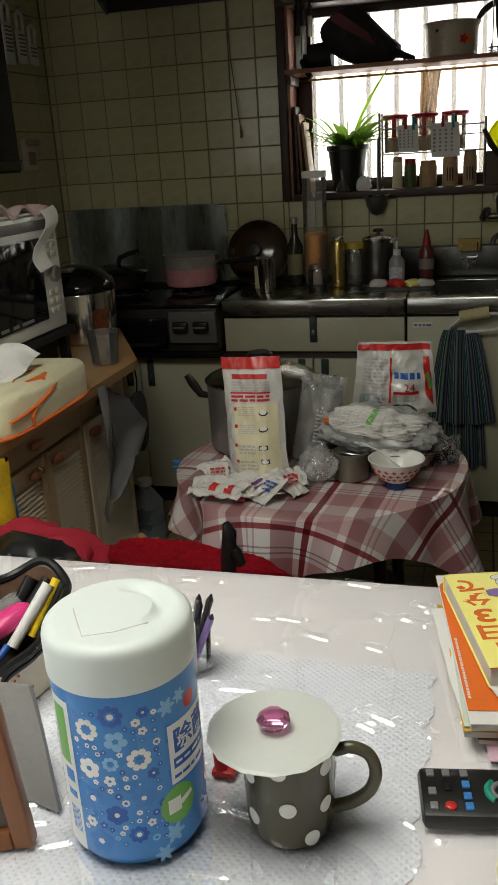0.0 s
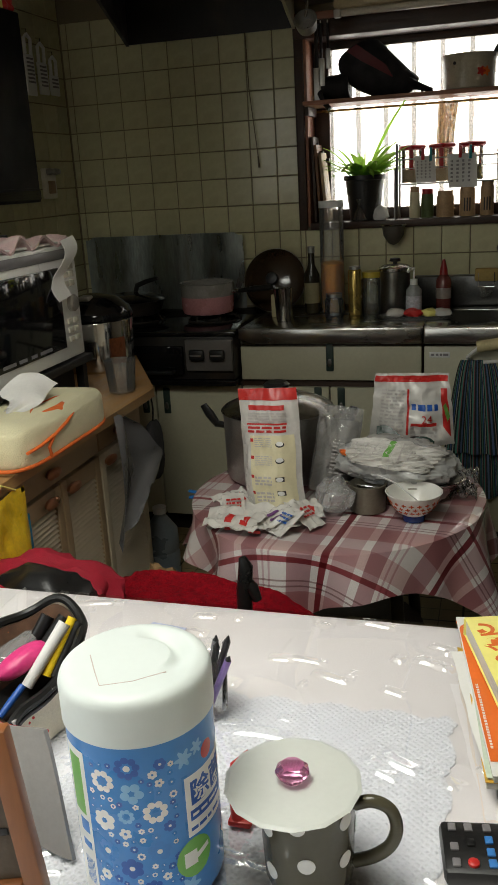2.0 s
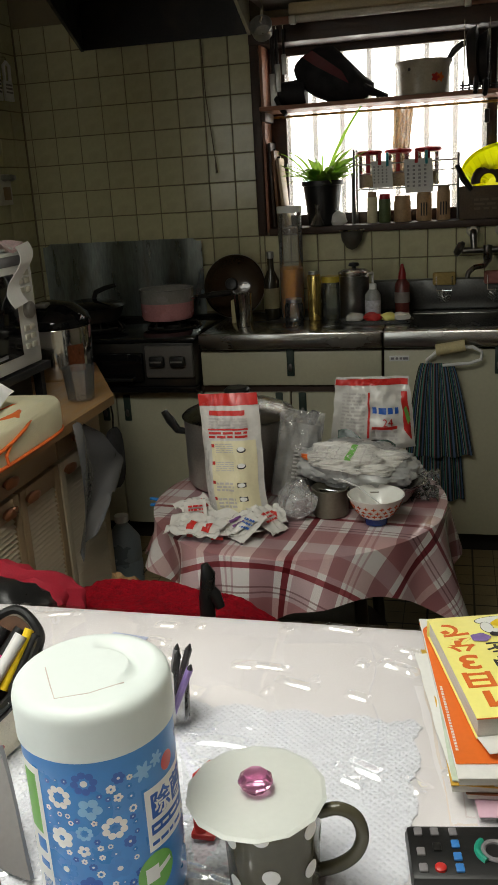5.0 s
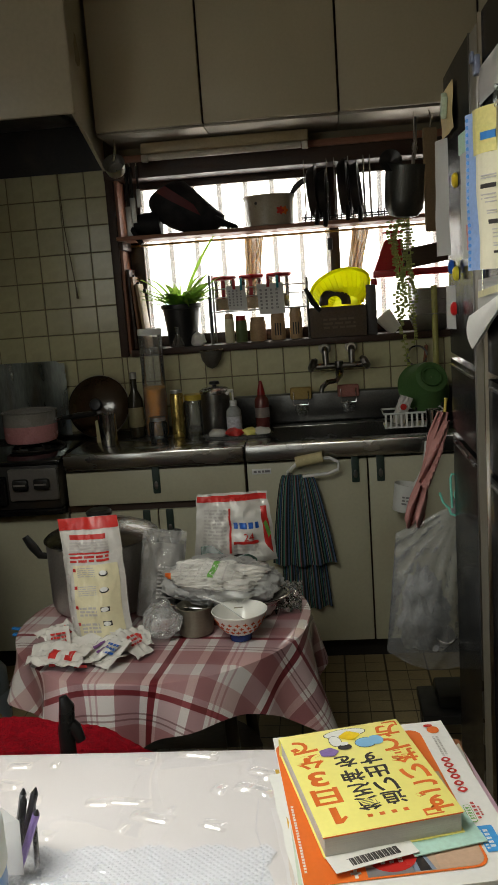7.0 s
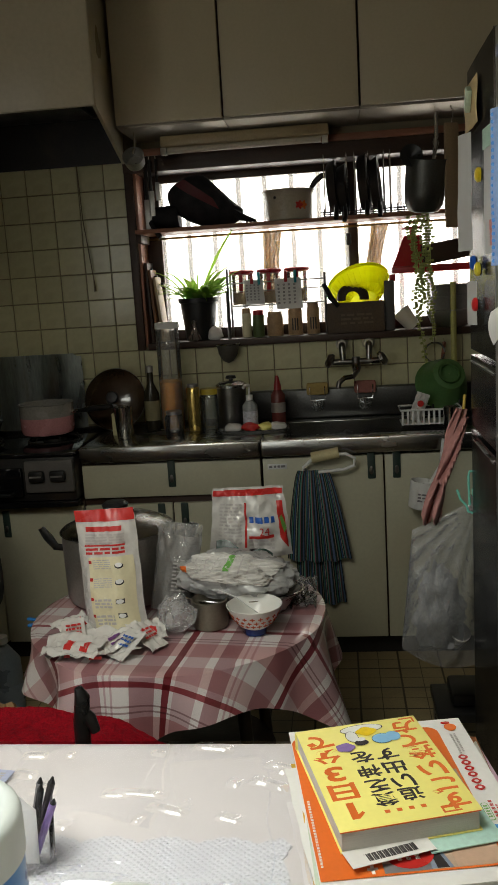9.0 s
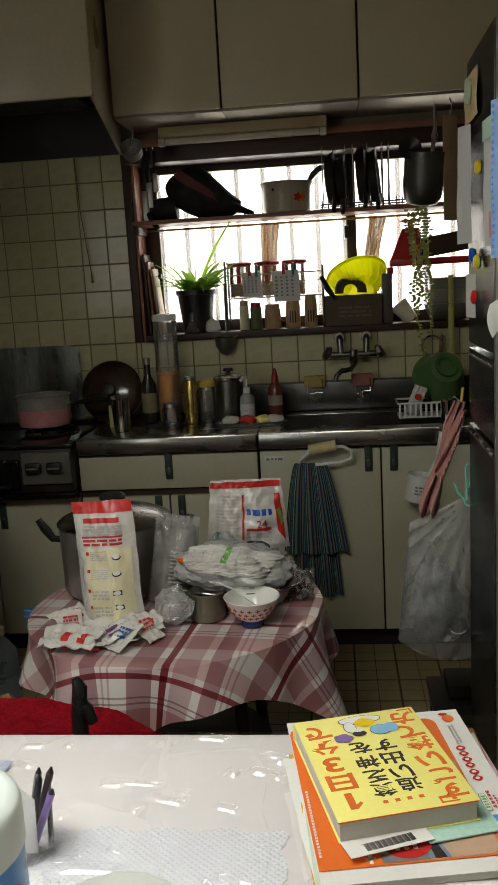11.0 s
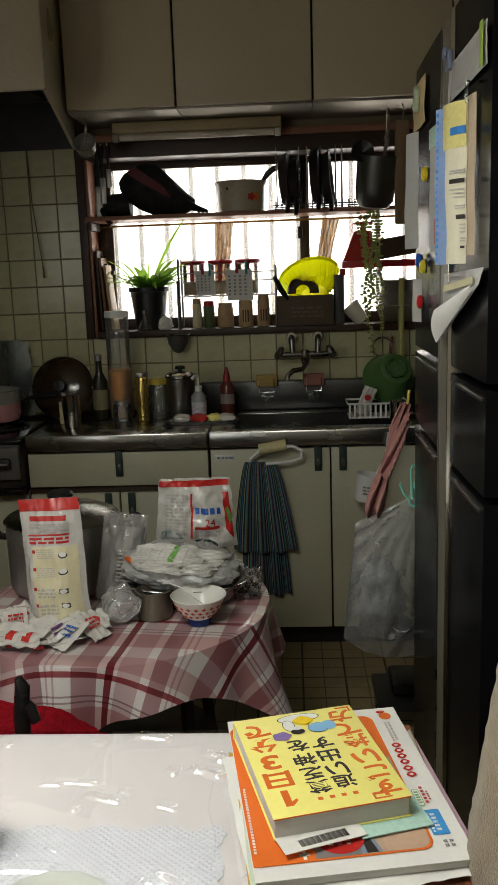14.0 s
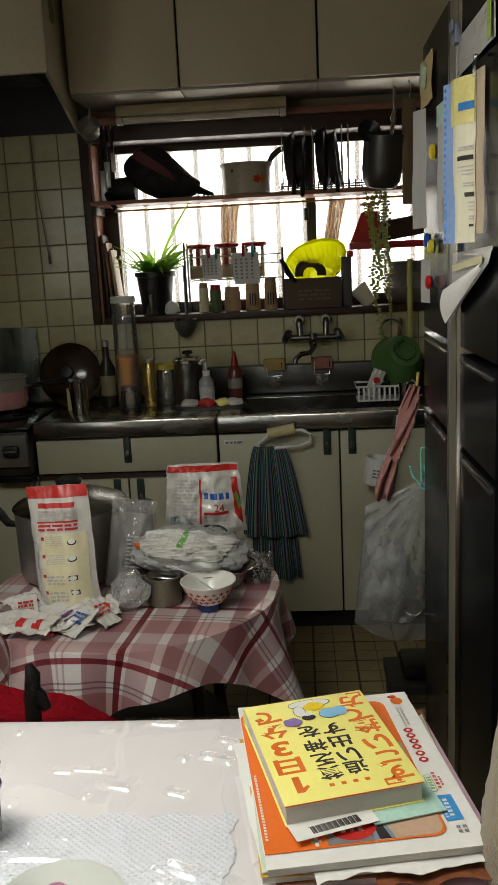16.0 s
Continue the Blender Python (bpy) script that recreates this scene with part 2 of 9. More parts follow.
# window over the sink
w1 = tagged(thing("window_1", "dark wooden window with frosted panes over the sink", "window"), kind="structure")
bm = box(WX0, WX0 + 0.012, YF - 0.012, YF + 0.13, WZ0, WZ1, 0.002)
box(WX1 - 0.012, WX1, YF - 0.012, YF + 0.13, WZ0, WZ1, 0.002, bm=bm)
part("window_jamb", bm, "redwood", w1, "reddish wooden jamb boards")
bm = box(WX0 - 0.035, WX0 - 0.001, YF - 0.022, YF - 0.002, WZ0 - 0.01, WZ1 + 0.03, 0.003)
part("window_casing", bm, "darkwood", w1)
part("window_head", box(WX0 - 0.035, WX1 + 0.03, YF - 0.03, YF + 0.13, WZ1 - 0.055, WZ1 + 0.03, 0.004), "darkwood", w1)
part("window_sill", box(WX0 + 0.012, WX1 - 0.012, YF - 0.03, YF + 0.13, WZ0 - 0.012, WZ0 + 0.016, 0.004), "darkwood", w1)
GY = YF + 0.115
for x0, x1 in ((WX0 + 0.012, WX0 + 0.075), (0.335, 0.375), (WX1 - 0.06, WX1 - 0.012)):
    part("sash_stile", box(x0, x1, GY, GY + 0.03, WZ0 + 0.016, WZ1 - 0.055, 0.003), "darkwood", w1)
for z0, z1 in ((WZ0 + 0.016, WZ0 + 0.06), (WZ1 - 0.085, WZ1 - 0.055)):
    for x0, x1 in ((WX0 + 0.075, 0.335), (0.375, WX1 - 0.06)):
        part("sash_rail", box(x0, x1, GY + 0.002, GY + 0.028, z0, z1, 0.003), "darkwood", w1)
part("window_lock", box(0.325, 0.345, GY - 0.03, GY - 0.001, 1.55, 1.60, 0.004), "black", w1)
frost = bpy.data.materials.new("frosted_pane")
frost.use_nodes = True
_t = frost.node_tree
_o = _t.nodes["Material Output"]
_a, _b, _m = _t.nodes.new("ShaderNodeBsdfTransparent"), _t.nodes.new("ShaderNodeBsdfTranslucent"), _t.nodes.new("ShaderNodeMixShader")
_b.inputs[0].default_value = (0.9, 0.9, 0.9, 1)
_m.inputs[0].default_value = 0.13
_lnk(_t, _a.outputs[0], _m.inputs[1]), _lnk(_t, _b.outputs[0], _m.inputs[2]), _lnk(_t, _m.outputs[0], _o.inputs[0])
for x0, x1 in ((WX0 + 0.075, 0.335), (0.375, WX1 - 0.06)):
    pane = part("pane", box(x0, x1, GY + 0.012, GY + 0.016, WZ0 + 0.06, WZ1 - 0.085), frost, w1, "frosted glass pane")
    pane.visible_shadow = False
gr = thing("window_grille", "pale grey metal bars outside the frosted window", "grille")
k = -0.575
while k < WX1 + 0.1:
    part("bar", box(k - 0.010, k + 0.010, YF + 0.19, YF + 0.21, WZ0 - 0.06, WZ1 + 0.05, 0.002), "white", gr)
    k += 0.113
part("crossbar", box(WX0 - 0.06, WX1 + 0.1, YF + 0.21, YF + 0.225, WZ0 - 0.07, WZ0 - 0.04), "white", gr)
part("mount", box(WX0 - 0.06, WX0 - 0.045, YF + 0.159, YF + 0.225, WZ0 - 0.07, WZ0 - 0.04), "white", gr)
back = structure("backdrop", box(-3.5, 4.0, 4.6, 4.62, 0.0, 3.4), "glow", "bright hazy daylight outside the window")

# dining window, behind the camera's left
w2 = tagged(thing("window_2", "plain side window of the dining part", "window"), kind="structure")
for y0, y1, z0, z1 in ((LY0, LY1, LZ0, LZ0 + 0.05), (LY0, LY1, LZ1 - 0.05, LZ1), (LY0, LY0 + 0.05, LZ0 + 0.05, LZ1 - 0.05), (LY1 - 0.05, LY1, LZ0 + 0.05, LZ1 - 0.05)):
    part("window_frame", box(XL - 0.12, XL - 0.06, y0, y1, z0, z1, 0.004), "offwhite", w2)

# ---- upper cabinets and hood ----
for i, (x0, x1) in enumerate(((-0.505, -0.106), (-0.106, 0.385), (0.385, 0.876), (0.876, 1.36))):
    uc = thing("wall_cabinet", "beige laminate wall cabinet hung under the ceiling", "cabinet", ((x0 + x1) / 2, 2.955, 2.012), "wall cabinets over the sink")
    h = (x1 - x0) / 2
    part("body", box(-h + 0.001, h - 0.001, 0.021, 0.343, 0.006, ZC - 2.014, 0.002), "darkwood", uc, "dark cabinet body")
    part("door", box(-h + 0.004, h - 0.004, 0, 0.019, 0.0, ZC - 2.018, 0.003), "upper", uc)
    part("bottom_panel", box(-h + 0.001, h - 0.001, 0.023, 0.343, -0.008, 0.005, 0.001), mat("dull_tin", (0.30, 0.27, 0.22), 0.5, metal=0.8, scale=4, var=0.15), uc, "dull steel underside")

hood = thing("range_hood", "beige boxy range hood with a black greasy inside", "range hood", (-0.86, 2.58, 1.945))
hood_paint = mat("hood_paint", (0.42, 0.375, 0.27), 0.35, scale=3, fine=60, bump=0.03, var=0.1, dirt=(0.34, 0.29, 0.18), dirt_amount=0.25)
part("front_panel", box(-0.23, 0.389, 0.0, 0.014, 0.062, 0.65, 0.01), hood_paint, hood)


def cheek_plate(xf, xb, th):
    """A side plate of the hood, lower at the wall than at the front."""
    own = bmesh.new()
    q = [(xf, 0.015, 0.062), (xb, 0.69, -0.022), (xb, 0.69, 0.65), (xf, 0.015, 0.65)]
    a = [own.verts.new(p) for p in q]
    b = [own.verts.new((x + th, y, z)) for x, y, z in q]
    own.faces.new(a), own.faces.new(b[::-1])
    for i in range(4):
        own.faces.new((a[i], b[i], b[(i + 1) % 4], a[(i + 1) % 4]))
    return own


part("side_panel", cheek_plate(0.388, 0.307, -0.012), hood_paint, hood)
part("side_panel", cheek_plate(-0.229, -0.397, 0.012), "blackmetal", hood, "black greasy side plate")
bm = box(-0.384, 0.375, 0.016, 0.679, 0.16, 0.17)
for v in bm.verts:
    v.co.x += (0.164 if v.co.x < 0 else 0.0) * (1 - v.co.y / 0.68) - (0.0 if v.co.x < 0 else 0.081) * v.co.y / 0.68
part("inner_top", bm, "blackmetal", hood)
part("back_panel", box(-0.384, 0.294, 0.68, 0.69, -0.018, 0.159), "blackmetal", hood)
part("filter", box(-0.18, 0.24, 0.15, 0.55, 0.13, 0.155, 0.01), "blackmetal", hood)

# ---- base units ----
ZT = 0.855


def cup_handle(parent, x, y, z):
    h = part("handle", box(-0.014, 0.014, -0.007, 0.0, -0.052, 0.052, 0.004), mat_green, parent, "dark green pull with a chrome dish", m=pose(x, y, z))
    part("dish", lathe([(0.001, 0.0), (0.006, 0.001), (0.008, 0.003), (0.007, 0.004)], 16, m=pose(0, -0.006, -0.02, 90, 0, 0) @ Matrix.Diagonal((1, 2.0, 1, 1))), "darksteel", h)


mat_green = mat("dark_green_plastic", (0.03, 0.05, 0.04), 0.35)


def base_unit(name, label, x0, x1, ztop, fronts, handles, group="base units along the tiled wall"):
    """fronts: (x0, x1, z0, z1) of each door or drawer; handles: (x, z)."""
    u = thing(name, label, "cabinet", (0, 0, 0), group)
    part("body", box(x0, x1, 2.802, 3.295, 0.09, ztop, 0.002), "darkwood", u, "dark cabinet body")
    part("toe_kick", box(x0, x1, 2.845, 2.86, 0.0, 0.089), "toe", u)
    made = []
    for a, b, c, d, kind in fronts:
        made.append(part(kind, box(a + 0.003, b - 0.003, 2.78, 2.8, c, d, 0.003), "cream", u))
    for (hx, hz), f in zip(handles, made):
        cup_handle(f, hx, 2.78, hz)
    return u


base_unit("drawer_cabinet", "cream laminate base cabinet with one wide drawer", -0.70, -0.025, 0.795,
          ((-0.70, -0.025, 0.658, 0.785, "drawer_front"), (-0.70, -0.362, 0.09, 0.63, "door"), (-0.362, -0.025, 0.09, 0.63, "door")),
          ((-0.357, 0.745), (-0.405, 0.58), (-0.318, 0.58)))
base_unit("sink_cabinet", "cream laminate sink cabinet with two tall doors", -0.021, 0.90, 0.66,
          ((-0.021, 0.42, 0.09, 0.785, "door"), (0.42, 0.90, 0.09, 0.785, "door")), ((0.375, 0.75), (0.465, 0.75)))
base_unit("stove_cabinet", "low cream base cabinet under the gas stove", -1.40, -0.704, 0.645,
          ((-1.40, -1.056, 0.09, 0.632, "door"), (-1.056, -0.704, 0.09, 0.632, "door")), ((-1.10, 0.57), (-1.01, 0.57)))
structure("trim", box(XL + 0.001, -1.402, 2.80, 3.29, 0.0, 0.645), "darkwood", "dark filler panel beside the stove cabinet")

wt = thing("worktop", "stainless steel worktop with a rolled front edge", "worktop", group="steel worktops")
bm = box(-0.695, -0.0225, 2.765, 3.297, 0.815, ZT, 0.006)
part("top", bm, "steel", wt)
part("front_edge", box(-0.695, -0.0225, 2.748, 2.766, 0.798, ZT + 0.002, 0.008), "steel", wt)
part("support", box(-0.695, -0.0225, 2.79, 3.29, 0.796, 0.815), "toe", wt)
st = thing("sink", "stainless steel sink top with a deep basin", "sink", group="steel worktops")
SX0, SX1, SY0, SY1 = 0.06, 0.66, 2.84, 3.16
bm = box(-0.0195, SX0, 2.765, 3.297, 0.815, ZT, 0.003)
box(SX1, 1.30, 2.765, 3.297, 0.815, ZT, 0.003, bm=bm)
box(SX0, SX1, 2.765, SY0, 0.815, ZT, 0.003, bm=bm)
box(SX0, SX1, SY1, 3.297, 0.815, ZT, 0.003, bm=bm)
part("top", bm, "steel", st)
bm = box(SX0 - 0.004, SX0 + 0.006, SY0, SY1, 0.68, ZT - 0.002)
box(SX1 - 0.006, SX1 + 0.004, SY0, SY1, 0.68, ZT - 0.002, bm=bm)
box(SX0, SX1, SY0 - 0.004, SY0 + 0.006, 0.68, ZT - 0.002, bm=bm)
box(SX0, SX1, SY1 - 0.006, SY1 + 0.004, 0.68, ZT - 0.002, bm=bm)
box(SX0, SX1, SY0, SY1, 0.67, 0.681, bm=bm)
part("basin", bm, "steel", st)
part("front_edge", box(-0.0195, 1.30, 2.748, 2.766, 0.798, ZT + 0.002, 0.008), "steel", st)
# the guard gets a much darker, mottled version of the worktop steel
part("back_guard", box(-0.10, 1.30, 3.235, 3.288, ZT + 0.001, 0.975, 0.008), mat("dark_mottled_steel", (0.085, 0.085, 0.082), 0.36, metal=1.0, scale=4, var=0.3, bump=0.05), st)

# ---- gas stove ----
gs = thing("gas_stove", "black two-burner gas stove with a grill", "stove", (-1.02, 2.72, 0.668))
part("body", box(-0.315, 0.312, 0.01, 0.52, 0.0, 0.165, 0.006), "blackmetal", gs)
part("top_plate", box(-0.32, 0.317, 0.0, 0.53, 0.166, 0.182, 0.006), "blackgloss", gs)
part("control_panel", box(0.125, 0.31, -0.008, 0.009, 0.035, 0.155, 0.006), mat("grey_panel", (0.13, 0.12, 0.11), 0.4), gs, "grey control panel")
for kx in (0.175, 0.255):
    kn = part("knob", box(-0.03, 0.03, -0.024, 0.0, -0.02, 0.02, 0.009), "black", gs, m=pose(kx, -0.009, 0.10))
    part("mark", box(-0.022, 0.022, -0.0265, -0.0245, -0.003, 0.003), M["oldsteel"], kn)
part("grill_door", box(-0.20, 0.115, -0.012, 0.009, 0.02, 0.13, 0.006), "blackgloss", gs)
part("grill_handle", tube([(-0.16, -0.014, 0.035), (-0.16, -0.035, 0.035), (0.08, -0.035, 0.035), (0.08, -0.014, 0.035)], 0.007), "black", gs)
part("base_trim", box(-0.38, 0.317, -0.005, 0.05, -0.022, -0.001, 0.003), "blackgloss", gs)
for bx in (-0.17, 0.16):
    part("burner", lathe([(0.02, 0.183), (0.045, 0.183), (0.045, 0.195), (0.03, 0.2)], 24, m=pose(bx, 0.27, 0)), "blackmetal", gs)
    bm = bmesh.new()
    for a in range(6):
        tube([(0.03, 0, 0.207), (0.09, 0, 0.207), (0.105, 0, 0.185)], 0.0045, 6, bm=bm, m=pose(bx, 0.27, 0, 0, 0, a * 60))
    tube(arc((bx, 0.27, 0.187), 0.105, 0, 340, 24, "z"), 0.0045, 6, bm=bm)
    part("pan_support", bm, "blackmetal", gs)

# foil screen behind the stove
foil = mat("foil_screen", (0.30, 0.34, 0.33), 0.32, metal=0.85, scale=7, fine=40, bump=0.25, var=0.35, stretch=(3, 1, 0.6), dirt=(0.16, 0.12, 0.08), dirt_amount=0.5)
fs = thing("splash_screen", "thin grey foil splash screen standing behind the stove", "splash screen", (-1.165, 3.265, ZT))
part("panel", sheet(lambda u, v: Vector((-0.36 + 0.72 * u, 0.006 * math.sin(u * 19) - 0.012 * v, 0.0 + v * 0.32 - (0.012 if v > 0.9 and (u < 0.03 or u > 0.97) else 0))), 40, 8, 0.002), foil, fs)
structure("ledge", box(XL + 0.001, -0.70, 3.251, 3.297, 0.0, ZT - 0.002), "toe", "dark filler behind the gas stove")

# ---- fridge ----
FX = 0.585
fr = thing("refrigerator", "tall glossy black refrigerator with double doors and chrome edge strips", "refrigerator", (FX, 1.095, 0.0))
FW = 0.755
M["fridge_gloss"] = mat("black_fridge_enamel", (0.006, 0.006, 0.007), 0.2, scale=6, fine=60, bump=0.006, var=0.25, spec=0.05)
part("body", box(0.062, 0.70, 0.004, FW - 0.004, 0.03, 1.845, 0.01), "black", fr)
part("plinth", box(0.09, 0.68, 0.02, FW - 0.02, 0.0, 0.03), "toe", fr)


def bowed(y0, y1, z0, z1):
    """A fridge door, bowed towards the room."""
    own = bmesh.new()
    n = 10
    fr_, bk = [], []
    for i in range(n + 1):
        y = y0 + (y1 - y0) * i / n
        s = (y / FW) * 2 - 1
        x = 0.004 * s * s
        fr_.append((own.verts.new((x, y, z0)), own.verts.new((x, y, z1))))
        bk.append((own.verts.new((0.06, y, z0)), own.verts.new((0.06, y, z1))))
    for i in range(n):
        own.faces.new((fr_[i][0], fr_[i + 1][0], fr_[i + 1][1], fr_[i][1]))
        own.faces.new((bk[i][0], bk[i][1], bk[i + 1][1], bk[i + 1][0]))
        own.faces.new((fr_[i][1], fr_[i + 1][1], bk[i + 1][1], bk[i][1]))
        own.faces.new((fr_[i][0], bk[i][0], bk[i + 1][0], fr_[i + 1][0]))
    own.faces.new((fr_[0][0], fr_[0][1], bk[0][1], bk[0][0]))
    own.faces.new((fr_[n][0], bk[n][0], bk[n][1], fr_[n][1]))
    return own


for (y0, y1) in ((0.0, 0.273), (0.405, FW)):
    for z0, z1 in ((1.226, 1.85), (1.042, 1.212), (0.05, 1.028)):
        d = part("door", bowed(y0, y1, z0, z1), "fridge_gloss", fr)
        if z0 < 1.1:
            part("grip", bowed(y0 + 0.02, y1 - 0.02, z1 - 0.016, z1 - 0.012), "darksteel", d, "thin steel grip line", m=pose(-0.004, 0, 0))
part("edge_strip", box(-0.006, 0.05, 0.275, 0.284, 0.05, 1.85, 0.001), "chrome", fr)
part("edge_strip", box(-0.002, 0.05, 0.398, 0.402, 0.05, 1.85, 0.001), "darksteel", fr)
part("strip_gap", box(0.001, 0.058, 0.286, 0.396, 0.05, 1.845), mat("grey_brown_strip", (0.17, 0.155, 0.12), 0.4), fr)

# ---- dining table ----
TZ = 0.725
dt = thing("dining_table", "white dining table covered to its edges", "table", (-0.30, 0.17, 0.0))
part("tabletop", box(-1.0, 0.752, -0.76, 0.765, TZ - 0.04, TZ - 0.004, 0.008), "offwhite", dt)
for lx in (-0.95, 0.70):
    for ly in (-0.70, 0.71):
        part("leg", box(lx - 0.03, lx + 0.03, ly - 0.03, ly + 0.03, 0, TZ - 0.041, 0.004), "brownwood", dt)
# unseen shade added round the fill disk; its skirt cuts light to upper walls
lamp = thing("fill_light_shade", "unseen round white shade added round the fill light over the dining table", "lamp", (-0.32, 0.35, 2.215))
part("shade", lathe([(0.05, 0.10), (0.46, 0.09), (0.53, 0.04), (0.53, -0.14), (0.515, -0.14), (0.51, 0.035), (0.45, 0.07), (0.04, 0.08)], 40, cap=False), "white", lamp)
part("cord", lathe([(0.012, 0.085), (0.012, ZC - 2.216)], 12), "white", lamp)


# ---- more helpers ----
def text_bm(body, size, bm=None, m=None, depth=0.0004, align="LEFT", bold=0.0):
    cu = bpy.data.curves.new("text", "FONT")
    cu.body, cu.size, cu.align_x, cu.align_y, cu.extrude, cu.resolution_u = body, size, align, "CENTER", depth, 3
    cu.offset = bold
    ob = new("text", cu)
    dg = bpy.context.evaluated_depsgraph_get()
    me = bpy.data.meshes.new_from_object(ob.evaluated_get(dg))
    own = bmesh.new()
    own.from_mesh(me)
    bpy.data.objects.remove(ob)
    bpy.data.curves.remove(cu)
    bpy.data.meshes.remove(me)
    return put(own, bm, m)


def flat_poly(pts, z=0.0, depth=0.0005, bm=None, m=None):
    """A thin plate with the outline pts in x and y."""
    own = bmesh.new()
    a = [own.verts.new((x, y, z)) for x, y in pts]
    b = [own.verts.new((x, y, z + depth)) for x, y in pts]
    own.faces.new(a[::-1])
    own.faces.new(b)
    n = len(pts)
    for i in range(n):
        own.faces.new((a[i], a[(i + 1) % n], b[(i + 1) % n], b[i]))
    return put(own, bm, m)


def disc_pts(cx, cy, rx, ry=None, n=20, petals=0, depth=0.35):
    ry = rx if ry is None else ry
    out = []
    for i in range(n):
        a = 2 * math.pi * i / n
        k = 1 - depth * (0.5 - 0.5 * math.cos(petals * a)) if petals else 1
        out.append((cx + rx * k * math.cos(a), cy + ry * k * math.sin(a)))
    return out


def rect(x0, x1, y0, y1):
    return [(x0, y0), (x1, y0), (x1, y1), (x0, y1)]


def bars(x0, x1, y0, y1, rows, seed, fill=0.6, gap=0.12):
    """Bars that stand for small writing: rectangles in rows."""
    rnd = random.Random(seed)
    out = []
    h = (y1 - y0) / rows
    for i in range(rows):
        x = x0
        while x < x1 - 0.02 * (x1 - x0):
            w = (x1 - x0) * rnd.uniform(0.12, 0.4)
            e = min(x + w, x1)
            out.append(rect(x, e, y0 + h * (i + (1 - fill) / 2), y0 + h * (i + (1 + fill) / 2)))
            x = e + (x1 - x0) * gap * rnd.uniform(0.3, 0.8)
    return out


def plates(polys, depth=0.0005, m=None, z=0.0):
    bm = bmesh.new()
    for p in polys:
        flat_poly(p, z, depth, bm=bm)
    if m is not None:
        bmesh.ops.transform(bm, matrix=m, verts=bm.verts)
    return bm


def wrap_round(bm, r):
    """Bends a flat plate (x along, y up, z out) round an upright cylinder; x = 0 faces -y."""
    for v in bm.verts:
        a = v.co.x / r - math.pi / 2
        rr = r + v.co.z
        v.co = Vector((rr * math.cos(a), rr * math.sin(a), v.co.y))
    return bm


def split_long(bm, length):
    """Cuts long edges, so that a plate can bend."""
    for _ in range(5):
        bmesh.ops.triangulate(bm, faces=bm.faces)
        es = [e for e in bm.edges if e.calc_length() > length]
        if not es:
            break
        bmesh.ops.subdivide_edges(bm, edges=es, cuts=1)
    bmesh.ops.triangulate(bm, faces=bm.faces)
    return bm


def clear_film(name, tint=(1, 1, 1), gloss=0.12, rough=0.06, milk=0.0, milk_col=(0.8, 0.8, 0.8), bump=0.0, bscale=40.0):
    """Thin clear plastic: see-through, glossy, a little milky."""
    m = bpy.data.materials.new(name)
    m.use_nodes = True
    nt = m.node_tree
    nt.nodes.remove(nt.nodes["Principled BSDF"])
    out = nt.nodes["Material Output"]
    tr, gl, df = nt.nodes.new("ShaderNodeBsdfTransparent"), nt.nodes.new("ShaderNodeBsdfGlossy"), nt.nodes.new("ShaderNodeBsdfDiffuse")
    tr.inputs[0].default_value = (*tint, 1)
    df.inputs[0].default_value = (*milk_col, 1)
    gl.inputs["Roughness"].default_value = rough
    a, b = nt.nodes.new("ShaderNodeMixShader"), nt.nodes.new("ShaderNodeMixShader")
    a.inputs[0].default_value = milk
    lw = nt.nodes.new("ShaderNodeLayerWeight")
    lw.inputs["Blend"].default_value = gloss
    _lnk(nt, tr.outputs[0], a.inputs[1]), _lnk(nt, df.outputs[0], a.inputs[2])
    _lnk(nt, lw.outputs["Fresnel"], b.inputs[0]), _lnk(nt, a.outputs[0], b.inputs[1]), _lnk(nt, gl.outputs[0], b.inputs[2])
    _lnk(nt, b.outputs[0], out.inputs[0])
    if bump:
        tc, nz, bp = nt.nodes.new("ShaderNodeTexCoord"), nt.nodes.new("ShaderNodeTexNoise"), nt.nodes.new("ShaderNodeBump")
        nz.inputs["Scale"].default_value, nz.inputs["Detail"].default_value, nz.inputs["Distortion"].default_value = bscale, 3, 1.0
        bp.inputs["Strength"].default_value, bp.inputs["Distance"].default_value = bump, 0.01
        _lnk(nt, tc.outputs["Object"], nz.inputs["Vector"]), _lnk(nt, nz.outputs["Fac"], bp.inputs["Height"])
        _lnk(nt, bp.outputs[0], gl.inputs["Normal"]), _lnk(nt, bp.outputs[0], lw.inputs["Normal"])
    return m


def ramp_node(nt, stops):
    r = nt.nodes.new("ShaderNodeValToRGB")
    r.color_ramp.interpolation = "CONSTANT"
    el = r.color_ramp.elements
    while len(el) > 1:
        el.remove(el[-1])
    el[0].position, el[0].color = stops[0][0], (*stops[0][1], 1)
    for p, c in stops[1:]:
        e = el.new(p)
        e.color = (*c, 1)
    return r


